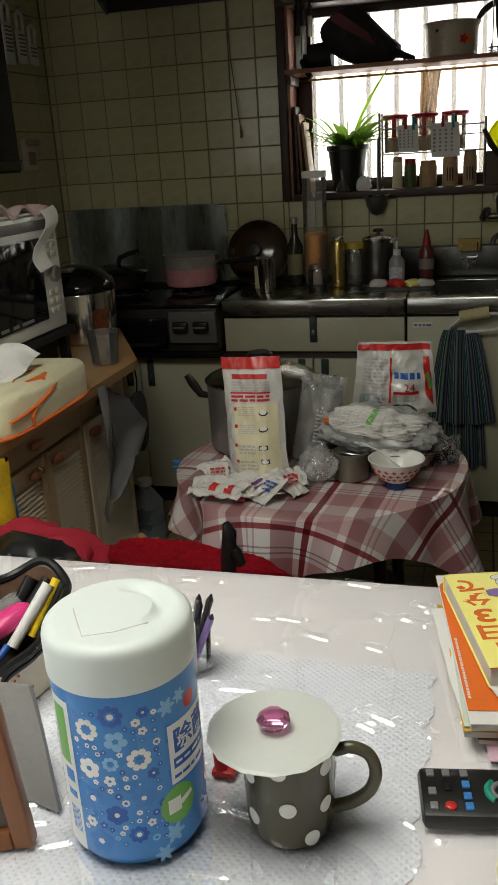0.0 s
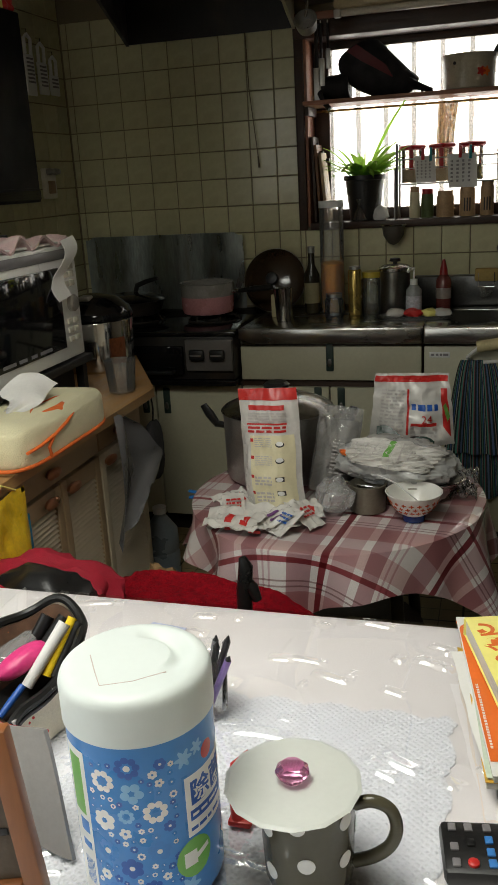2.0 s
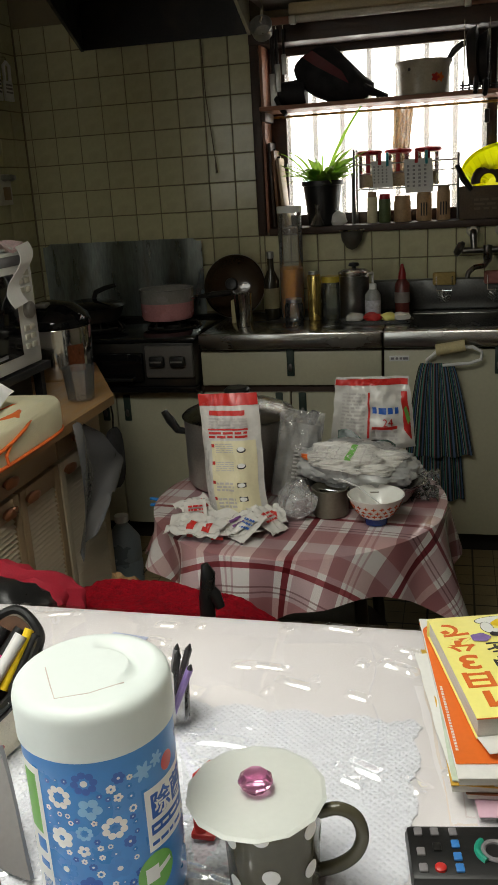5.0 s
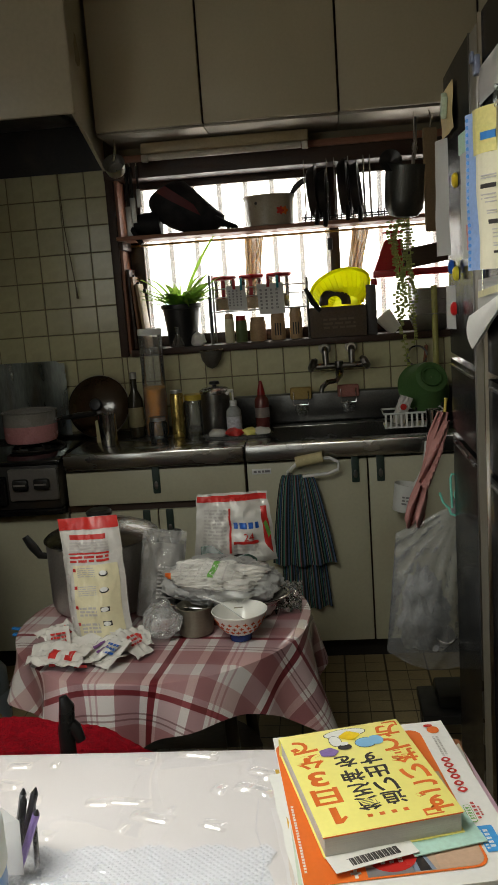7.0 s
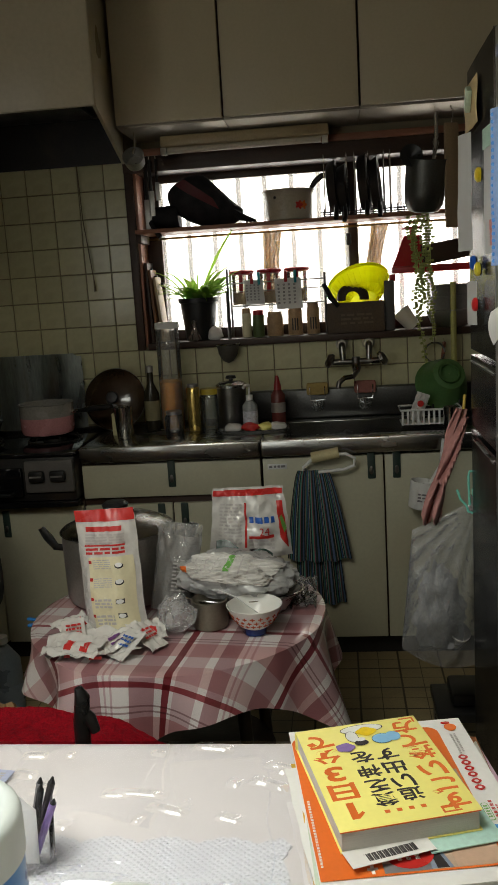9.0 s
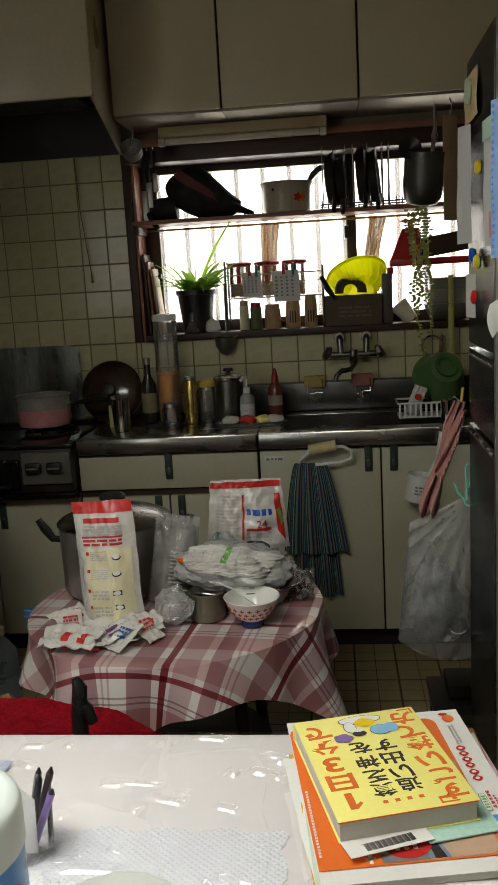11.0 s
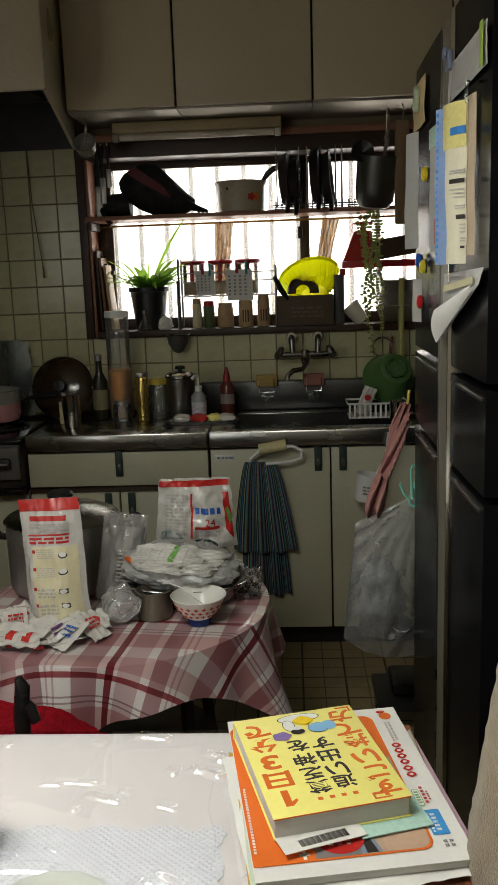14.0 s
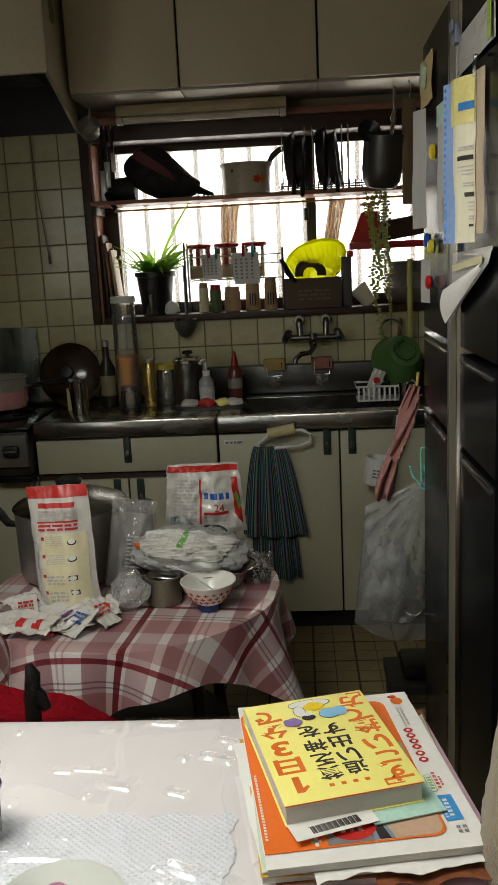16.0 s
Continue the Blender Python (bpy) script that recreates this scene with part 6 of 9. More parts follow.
part("red_edge", tube([(-0.305 + 0.082 * u, 0.470 - 0.020 * u + 0.004 * math.sin(u * 5 + 3) , 0.105 * (0.93 + 0.07 * u) - 0.0025) for u in (0, 0.25, 0.5, 0.75, 1.0)], 0.0022, 6), "red_print", cd)
lcd = thing("card", "pale lavender plastic card lying on the tablecloth", "card", (-0.250, 0.842, TT), rz=-8)
part("card", box(-0.03, 0.03, -0.016, 0.016, 0, 0.001), mat("lavender_card", (0.48, 0.52, 0.68), 0.35), lcd)
part("print", plates(bars(-0.024, 0.02, -0.008, 0.01, 3, 5, 0.5), 0.0002), "soft_print", lcd, m=pose(0, 0, 0.0011))
bcp = thing("marker", "short dark blue marker on the tablecloth", "marker", (-0.32, 0.795, TT), rz=20)
part("cap", lathe([(0.003, 0), (0.0055, 0.002), (0.005, 0.034), (0.002, 0.036)], 12, m=pose(0, 0, 0.0055, 0, 90, 0)), "blue_print", bcp)
rhd = thing("scissors", "scissors with curved red plastic handles behind the mug", "scissors", (-0.020, 0.490, TT))
part("handle", tube([(-0.004, -0.012, 0.006), (-0.008, -0.004, 0.035), (-0.008, 0.006, 0.058), (0.004, 0.010, 0.068), (0.018, 0.012, 0.062), (0.024, 0.012, 0.045)], 0.0075, 10), "red_print", rhd)
part("foot", box(-0.014, 0.012, -0.02, 0.004, 0.0, 0.008, 0.003), "red_print", rhd)

# ---- sideboard by the side wall ----
SBX, SBY0, SBY1 = -0.85, 1.0, 2.17
sb = thing("sideboard", "pale wooden sideboard with drawers and louvred doors", "cabinet", (0, 0, 0))
part("body", box(-1.50, SBX - 0.021, SBY0, SBY1, 0.05, 0.742, 0.003), "cabwood", sb)
part("top_board", flat_poly([(-1.53, SBY0 - 0.03), (-0.815, SBY0 - 0.03), (-0.805, 2.18), (-1.08, 2.68), (-1.53, 2.68)], 0.745, 0.027), "wood", sb, "oak-coloured top board")
part("rear_leg", box(-1.36, -1.32, 2.60, 2.64, 0.0, 0.744), "darkwood", sb)
part("plinth", box(-1.48, SBX - 0.05, SBY0 + 0.01, SBY1 - 0.01, 0, 0.049), "darkwood", sb)
copper = mat("copper_pull", (0.45, 0.20, 0.10), 0.35, metal=0.7)
louv = mat("cream_louvre", (0.58, 0.50, 0.36), 0.45, scale=8, var=0.08)
for y0, y1 in ((1.02, 1.385), (1.39, 1.85), (1.855, 2.155)):
    d = part("drawer_front", box(SBX - 0.02, SBX, y0 + 0.002, y1 - 0.002, 0.665, 0.738, 0.003), "cabwood", sb)
    part("pull", lathe([(0.006, 0.0), (0.02, 0.004), (0.024, 0.014), (0.016, 0.02), (0.002, 0.021)], 16, m=pose(SBX, (y0 + y1) / 2 - 0.1 * (y1 - y0), 0.70, 0, 90, 0) @ Matrix.Diagonal((0.6, 1.5, 1, 1))), copper, d, "copper-coloured pull")
for y0, y1, py in ((1.02, 1.385, 1.36), (1.39, 1.618, 1.55), (1.622, 1.85, 1.67), (1.855, 2.155, 1.90)):
    d = part("door_frame", box(SBX - 0.02, SBX, y0 + 0.002, y0 + 0.03, 0.06, 0.655, 0.002), "cabwood" if y0 < 1.8 else louv, sb)
    box_ = box(SBX - 0.02, SBX, y1 - 0.03, y1 - 0.002, 0.06, 0.655, 0.002)
    part("door_stile", box_, "cabwood" if y0 < 1.8 else louv, sb)
    part("door_rail", box(SBX - 0.02, SBX, y0 + 0.031, y1 - 0.031, 0.605, 0.655, 0.002), "cabwood" if y0 < 1.8 else louv, sb)
    part("door_rail", box(SBX - 0.02, SBX, y0 + 0.031, y1 - 0.031, 0.06, 0.10, 0.002), "cabwood" if y0 < 1.8 else louv, sb)
    z = 0.108
    slat_me = None
    while z < 0.60:
        if slat_me is None:
            slat_me = mesh_of("slat", box(-0.009, 0.007, y0 + 0.031, y1 - 0.031, -0.0015, 0.0015), louv)
        ob = new("slat", slat_me)
        ob.parent = sb
        ob.matrix_basis = pose(SBX - 0.008, 0, z, 0, 40, 0)
        z += 0.0135
    part("pull", lathe([(0.006, 0.0), (0.02, 0.004), (0.024, 0.014), (0.016, 0.02), (0.002, 0.021)], 16, m=pose(SBX, py, 0.628, 0, 90, 0) @ Matrix.Diagonal((0.6, 1.5, 1, 1))), copper, d, "copper-coloured pull")

SZ = 0.7735
rk = thing("appliance_rack", "low black rack under the microwave", "rack", (0, 0, SZ))
part("top", box(-1.46, -0.94, 1.30, 2.06, 0.115, 0.138, 0.004), "black", rk)
for x, y in ((-1.44, 1.33), (-1.44, 2.03), (-0.97, 1.33), (-0.97, 2.03)):
    part("leg", box(x - 0.012, x + 0.012, y - 0.012, y + 0.012, 0, 0.114), "black", rk)
part("back_panel", box(-1.3, -0.99, 1.34, 2.02, 0.004, 0.112, 0.004), "black", rk)
mwz = SZ + 0.1395
mw = thing("microwave", "white microwave oven with a dark door and dials", "microwave", (-0.95, 1.53, mwz))
part("body", box(-0.42, -0.02, 0, 0.50, 0, 0.325, 0.006), "white", mw)
part("front_frame", box(-0.019, 0.0, 0, 0.50, 0.004, 0.322, 0.006), "white", mw)
part("door_glass", box(-0.004, 0.004, 0.015, 0.39, 0.04, 0.265, 0.004), "blackgloss", mw, "dark oven door glass")
part("vent", box(-0.002, 0.003, 0.015, 0.46, 0.285, 0.312, 0.002), "grey_print", mw)
part("logo_bar", plates(bars(0.05, 0.30, 0.048, 0.058, 1, 9, 0.9), 0.0006), "grey_print", mw, m=pose(0.0045, 0, 0, 90, 0, 90))
for z, r in ((0.16, 0.024),):
    part("dial", lathe([(r, 0), (r, 0.012), (r * 0.8, 0.017), (0.002, 0.018)], 24, m=pose(0.0, 0.445, z, 0, 90, 0)), "oldsteel", mw)
for z in (0.06, 0.085, 0.11, 0.215, 0.24, 0.262):
    for y in (0.425, 0.46):
        part("button", box(-0.001, 0.005, y - 0.013, y + 0.013, z - 0.008, z + 0.008, 0.002), "offwhite", mw)
twl = tagged(part("towel", sheet(lambda u, v: Vector((-1.25 + 0.30 * u, 1.60 + 0.40 * v, mwz + 0.334 + 0.03 * abs(wob(u * 3, v * 4, 9)) + 0.012 * math.sin(v * 20) * u)), 20, 26, 0.006), mat("pink_towel", (0.66, 0.48, 0.47), 0.9, scale=30, fine=300, bump=0.6, var=0.35, dirt=(0.7, 0.64, 0.58), dirt_amount=0.8)), "crumpled pink and white towel on the microwave", "towel")
hgt = tagged(part("paper_strip", sheet(lambda u, v: Vector((-0.938 + 0.010 * math.sin(v * 7), 1.90 + 0.075 * u + 0.035 * math.sin(v * 4.5 + 1), mwz + 0.335 - 0.16 * v + 0.01 * u)), 5, 20, 0.002), "paper"), "white paper strip hanging from the microwave top", "paper strip")
tk = thing("paper_stack", "thin stack of white papers on the microwave", "paper", (-1.2, 1.70, mwz + 0.326))
part("sheet", box(-0.15, 0.24, -0.17, 0.31, 0, 0.006, 0.001), "paper", tk)

tv_black = mat("matt_black_screen", (0.009, 0.009, 0.010), 0.4, spec=0.2, bump=0.01)
tv = thing("television", "small black flat television standing on the microwave", "television", (-1.30, 1.80, mwz + 0.334), rz=0)
part("frame", box(0.0, 0.05, -0.40, 0.618, 0.10, 0.675, 0.006), tv_black, tv)
part("screen", box(0.0505, 0.053, -0.37, 0.59, 0.145, 0.655, 0.001), tv_black, tv)
part("lower_bezel", box(0.0505, 0.055, -0.39, 0.612, 0.108, 0.138, 0.002), "blackgloss", tv)
part("neck", box(0.0, 0.03, 0.05, 0.2, 0.016, 0.11, 0.004), "black", tv)
part("foot", box(-0.08, 0.1, -0.1, 0.30, 0.0, 0.015, 0.004), "black", tv)


ck_ = thing("rice_cooker", "steel rice cooker with a black domed lid", "rice cooker", (-1.125, 2.46, SZ))
part("body", lathe([(0.115, 0.0), (0.125, 0.01), (0.132, 0.17), (0.128, 0.178), (0.01, 0.178)], 40), "chrome", ck_)
part("lid", lathe([(0.134, 0.176), (0.136, 0.19), (0.125, 0.215), (0.08, 0.25), (0.02, 0.262), (0.002, 0.263)], 40), "blackgloss", ck_)
part("lid_button", box(-0.01, 0.03, -0.09, -0.05, 0.245, 0.262, 0.005), "oldsteel", ck_)
part("panel", wrap_round(split_long(plates([rect(-0.03, 0.03, 0.03, 0.12)], 0.001, z=0.002), 0.01), 0.131), mat("brown_panel", (0.16, 0.05, 0.02), 0.35, scale=60, var=0.6), ck_, "brown display panel", m=pose(0, 0, 0, 0, 0, 58))

cream_q = mat("cream_towelling", (0.86, 0.80, 0.52), 0.9, scale=14, fine=420, bump=0.7, var=0.12, sheen=0.2)
orange_t = mat("orange_trim", (0.80, 0.17, 0.03), 0.7)
ts = thing("tissue_box_cover", "cream towelling tissue box cover with orange piping", "tissue box", (-0.875, 1.575, SZ))


tcov = part("cover", put(soft_box(0.105, 0.225, 0.056, 0.36, 48), None, Matrix.Translation((0, 0, 0.052))), cream_q, ts)
pip = [(0.105 * math.copysign(abs(math.cos(a)) ** 0.45, math.cos(a)), 0.235 * math.copysign(abs(math.sin(a)) ** 0.45, math.sin(a)), 0.012) for a in [2 * math.pi * i / 72 + 0.01 for i in range(72)]]
part("piping", tube(pip, 0.0045, 8, closed=True), orange_t, ts, "orange piping")
part("piping", tube([(0.098, 0.03, 0.086), (0.108, -0.03, 0.074), (0.109, -0.09, 0.062), (0.109, -0.16, 0.055), (0.10, -0.21, 0.05)], 0.004, 8), orange_t, ts, "orange piping")
part("piping", tube([(0.109, -0.10, 0.060), (0.110, -0.13, 0.04), (0.108, -0.12, 0.016)], 0.004, 8), orange_t, ts, "orange piping")
part("piping", tube([(0.05, -0.10, 0.104), (0.02, -0.03, 0.108), (0.03, 0.06, 0.108), (0.06, 0.14, 0.100)], 0.004, 8), orange_t, ts, "orange piping")
part("bow", tube([(0.07, -0.07, 0.104), (0.085, -0.02, 0.104), (0.075, 0.02, 0.105)], [0.007, 0.011, 0.007], 8, flat=0.6), orange_t, ts)
part("tissue", sheet(lambda u, v: Vector((-0.05 + 0.12 * u * (0.4 + 0.6 * v) + 0.02 * math.sin(v * 5), -0.08 + 0.13 * v * u + 0.06 * (1 - u) * v + 0.02 * wob(u * 3, v * 3), 0.10 + 0.085 * v * (0.55 + 0.45 * math.sin(3.1 * u)))), 12, 12, 0.0008), "paper", ts, "white tissue pulled out")
cu_ = thing("plastic_cup", "clear ribbed plastic cup on the sideboard", "cup", (-0.888, 2.125, SZ))
part("cup", lathe([(0.038, 0.0), (0.040, 0.002), (0.049, 0.098), (0.051, 0.1), (0.048, 0.1), (0.038, 0.004), (0.002, 0.003)], 32, cap=False), clear_film("clear_plastic_cup", gloss=0.5, milk=0.16, milk_col=(0.7, 0.7, 0.68)), cu_)
grey_film = clear_film("grey_film", tint=(0.75, 0.76, 0.78), gloss=0.4, milk=0.5, milk_col=(0.34, 0.34, 0.35), bump=0.6, bscale=18)
gb = tagged(part("grey_bag", sheet(lambda u, v: Vector((-0.803 + 0.02 * math.sin(u * 6 + v * 3), 1.83 + 0.04 * (1 - v) + (0.05 + 0.27 * min(1, v / 0.55) * (1 if v < 0.6 else 1 - 0.75 * (v - 0.6) / 0.4)) * u + 0.02 * math.sin(v * 9) * u, 0.765 - 0.40 * v + 0.07 * u * v * (1 if v < 0.8 else 1.2) + 0.012 * wob(u * 4, v * 5))), 22, 28, 0.001), grey_film), "thin grey plastic bag hung from the sideboard top", "plastic bag")
mt_ = thing("oven_mitt", "dark grey oven mitt hanging at the sideboard's end", "oven mitt", (-0.835, 2.215, 0.745))
part("loop", tube([(0, 0, 0.0), (0.005, 0.0, -0.05), (0.0, 0.0, -0.10)], 0.003, 6), "black", mt_)
part("mitt", put(soft_box(0.018, 0.055, 0.10, 0.7, 20), None, Matrix.Translation((0, 0.0, -0.19))), mat("dark_grey_cloth", (0.035, 0.035, 0.038), 0.9, scale=30), mt_)
yb = thing("yellow_bag", "bright yellow shopping bag hung on the sideboard", "bag", (-0.80, 1.24, 0.745))
part("bag", put(pouch(0.26, 0.30, 0.05, 0.006, 2.2), None, pose(0, 0, -0.30, 0, 0, 90)), mat("yellow_film", (0.78, 0.52, 0.02), 0.35, scale=12, bump=0.3), yb)
part("loop", tube([(-0.004, 0, 0.0), (-0.006, 0.05, 0.028), (-0.004, 0.1, 0.0)], 0.003, 6), "yellow", yb)
bb = thing("blue_card", "small blue card sticking out behind the bag", "card", (-0.838, 1.42, 0.56))
part("card", box(0, 0.004, -0.05, 0.012, 0.0, 0.09, 0.001), mat("bright_blue_card", (0.02, 0.26, 0.55), 0.5), bb)
jg = thing("water_jug", "bluish translucent plastic jug on the floor", "jug", (-0.93, 2.42, 0))
part("body", lathe([(0.055, 0.0), (0.062, 0.005), (0.062, 0.09), (0.057, 0.10), (0.062, 0.11), (0.060, 0.18), (0.03, 0.225), (0.022, 0.235), (0.022, 0.25), (0.002, 0.25)], 28), mat("blue_grey_plastic", (0.26, 0.31, 0.35), 0.3, trans=0.3), jg)
part("cap", lathe([(0.025, 0.245), (0.025, 0.268), (0.002, 0.27)], 20), "white", jg)
kb = tagged(part("paper_bag", put(crumple(0, 0, 0.16, 0.085, 0.07, 0.19, 14, 0.35, 4, 2.4), None, pose(-0.67, 1.76, 0.0)), mat("kraft_paper", (0.42, 0.26, 0.12), 0.8, scale=16, bump=0.4, var=0.2)), "crumpled brown paper bag standing on the floor", "paper bag")

# ---- things on the side wall ----
for i, (y, z, h) in enumerate(((2.98, 1.96, 0.25), (3.08, 1.94, 0.20), (3.17, 1.90, 0.13))):
    gt = thing("grater", "white plastic kitchen slicer hung on the tiles", "slicer", (XL + 0.008, y, z), "slicers on the side wall")
    part("hook", tube([(0, 0, 0.02), (0.018, 0, 0.018), (0.018, 0, 0.0)], 0.0025, 6), "chrome", gt)
    part("handle", tube([(0.016, -0.022, -0.07), (0.018, -0.024, -0.015), (0.018, 0, 0.0), (0.018, 0.024, -0.015), (0.016, 0.022, -0.07)], 0.007, 8), "white", gt)
    part("plate", box(0.010, 0.020, -0.036, 0.036, -0.07 - h * 0.6, -0.07, 0.004), "white", gt)
    part("grid", plates([rect(-0.026, 0.026, -0.09 - k * 0.014, -0.083 - k * 0.014) for k in range(int(h * 30))], 0.001), "grey_print", gt, m=pose(0.0205, 0, 0, 90, 0, 90))
gk = thing("gas_tap", "white gas outlet box with two metal taps", "gas outlet", (XL + 0.006, 3.04, 1.41))
part("plate", box(0, 0.02, -0.045, 0.045, -0.06, 0.06, 0.004), "offwhite", gk)
part("inset", box(0.0205, 0.024, -0.028, 0.028, -0.04, 0.01, 0.002), mat("brown_inset", (0.3, 0.2, 0.12), 0.5), gk)
for y in (-0.022, 0.028):
    part("tap", lathe([(0.012, 0), (0.014, 0.012), (0.009, 0.03), (0.002, 0.032)], 16, m=pose(0.02, y, 0.045, 0, 90, 0)), "oldsteel", gk)
rp = thing("snack_packet", "red and yellow snack packet lying on the television", "packet", (-1.275, 2.372, 1.923), rz=78)
part("packet", pouch(0.085, 0.075, 0.03, 0.004, 4), "red_print", rp)
part("stripe", on_front(split_long(plates([rect(-0.034, -0.018, 0.004, 0.07)]), 0.02), 0.085, 0.075, 0.03), "yellow", rp)
pbg = tagged(part("hung_bag", put(crumple(0, 0, 0, 0.030, 0.095, 0.05, 31, 0.35, 3), None, pose(-1.275, 2.23, 1.958)), milky), "clear plastic bag lying on the television", "plastic bag")

# ---- on the stove and the worktop ----
clear_glass = clear_film("clear_glass", tint=(0.93, 0.95, 0.93), gloss=0.5, rough=0.03, milk=0.05)
pp = thing("saucepan", "pink and white enamel saucepan with a black handle", "saucepan", (-0.885, 2.99, 0.881))
part("pan", lathe([(0.085, 0.0), (0.098, 0.004), (0.104, 0.02), (0.105, 0.075), (0.102, 0.075), (0.098, 0.02), (0.002, 0.012)], 40, cap=False), mat("pink_enamel", (0.52, 0.24, 0.25), 0.25), pp)
part("upper_band", lathe([(0.1055, 0.07), (0.106, 0.118), (0.109, 0.121), (0.106, 0.123), (0.102, 0.118), (0.102, 0.07)], 40, cap=False), mat("grey_enamel", (0.26, 0.25, 0.23), 0.25), pp)
part("content", lathe([(0.002, 0.085), (0.1015, 0.085), (0.1015, 0.087), (0.002, 0.087)], 32), "oldsteel", pp)
part("handle", tube([(0.105, -0.01, 0.085), (0.15, -0.015, 0.088), (0.20, -0.02, 0.094), (0.275, -0.03, 0.10)], [0.006, 0.009, 0.012, 0.010], 10), "black", pp)
part("ferrule", tube([(0.104, -0.01, 0.085), (0.15, -0.015, 0.088)], 0.008, 10), "chrome", pp)
fp = thing("frying_pan", "black frying pan with a lid on the burner", "frying pan", (-1.21, 2.98, 0.881))
part("pan", lathe([(0.10, 0.0), (0.115, 0.004), (0.135, 0.055), (0.138, 0.057), (0.133, 0.057), (0.11, 0.008), (0.002, 0.006)], 40, cap=False), "blackmetal", fp)
part("lid", lathe([(0.137, 0.058), (0.13, 0.066), (0.07, 0.084), (0.02, 0.09), (0.002, 0.09)], 40), "blackgloss", fp)
part("handle", tube([(0.02, 0, 0.09), (0.03, 0, 0.115), (0.07, 0, 0.130), (0.12, 0, 0.142)], [0.01, 0.011, 0.010, 0.008], 10), "black", fp)
part("pan_handle", tube([(-0.13, -0.03, 0.045), (-0.20, -0.07, 0.06)], 0.01, 8), "black", fp)

tm = thing("tumbler", "brushed steel tumbler on the worktop", "tumbler", (-0.56, 2.925, ZT + 0.001))
part("cup", lathe([(0.026, 0.0), (0.028, 0.002), (0.035, 0.122), (0.036, 0.125), (0.033, 0.125), (0.025, 0.006), (0.002, 0.004)], 32, cap=False), "chrome", tm)
pl_ = thing("pot_lid", "dark glass pot lid leaning on the tiles", "pot lid", (-0.655, 3.16, ZT + 0.001), rx=0)
part("disc", lathe([(0.125, 0.0), (0.128, 0.004), (0.12, 0.012), (0.06, 0.028), (0.01, 0.032)], 48, m=pose(0, 0.02, 0.124, 74, 0, 0)), mat("smoked_glass", (0.035, 0.02, 0.01), 0.12, coat=0.5), pl_)
part("rim", tube([(0.127 * math.cos(a), 0.02 + 0.127 * math.sin(a) * 0.276, 0.124 + 0.127 * math.sin(a) * 0.961) for a in [2 * math.pi * i / 48 for i in range(48)]], 0.004, 8, closed=True), "oldsteel", pl_)
part("knob", lathe([(0.01, 0.03), (0.012, 0.045), (0.026, 0.05), (0.022, 0.058), (0.002, 0.06)], 20, m=pose(0, 0.02, 0.124, 74, 0, 0)), "black", pl_)
bx = thing("tea_box", "small pale yellow carton beside the lid", "box", (-0.60, 3.03, ZT + 0.001))
part("carton", box(-0.03, 0.045, -0.02, 0.02, 0, 0.088, 0.002), mat("pale_carton", (0.55, 0.49, 0.28), 0.6), bx)


def bottle(name, label, cat, x, y, prof, material, cap_prof=None, cap_mat="white", band=None, band_mat="paper", group=""):
    b = thing(name, label, cat, (x, y, ZT + 0.001), group)
    part("body", lathe(prof, 28), material, b)
    if cap_prof:
        part("cap", lathe(cap_prof, 24), cap_mat, b)
    if band:
        part("label", lathe([(band[0], band[1]), (band[0], band[2])], 28, cap=False), band_mat, b)
    return b


bottle("glass_bottle", "dark glass sauce bottle", "bottle", -0.487, 3.12, [(0.028, 0), (0.031, 0.004), (0.031, 0.15), (0.013, 0.19), (0.012, 0.24), (0.002, 0.24)], mat("dark_bottle", (0.03, 0.025, 0.015), 0.08), [(0.014, 0.235), (0.014, 0.26), (0.002, 0.262)], "oldsteel", (0.0315, 0.04, 0.12), mat("dull_label", (0.25, 0.22, 0.12), 0.6))
pj = thing("pasta_jar", "tall clear canister with an orange packet inside", "canister", (-0.405, 3.13, ZT + 0.001))
part("jar", lathe([(0.045, 0.0), (0.047, 0.003), (0.047, 0.41), (0.045, 0.413), (0.002, 0.413)], 32), clear_film("cloudy_jar", gloss=0.35, milk=0.20, milk_col=(0.6, 0.59, 0.55)), pj)
part("content", lathe([(0.044, 0.004), (0.0455, 0.02), (0.0455, 0.19), (0.03, 0.20), (0.002, 0.20)], 24), mat("orange_packet", (0.80, 0.36, 0.02), 0.5, scale=30, var=0.35), pj, "orange food packet")
part("cap", lathe([(0.049, 0.405), (0.049, 0.425), (0.046, 0.43), (0.002, 0.43)], 32), "white", pj)
bottle("glass_jar", "small clear glass jar", "jar", -0.375, 2.99, [(0.033, 0), (0.036, 0.004), (0.036, 0.065), (0.030, 0.08), (0.002, 0.08)], clear_glass, [(0.031, 0.078), (0.031, 0.092), (0.002, 0.093)], "oldsteel", group="jars on the worktop")
bottle("spray_can", "slim gold-coloured spray can", "can", -0.304, 3.05, [(0.024, 0), (0.026, 0.004), (0.026, 0.168), (0.022, 0.175), (0.002, 0.176)], mat("gold_can", (0.55, 0.40, 0.12), 0.25, metal=0.8), [(0.022, 0.174), (0.022, 0.186), (0.002, 0.187)], "oldsteel")
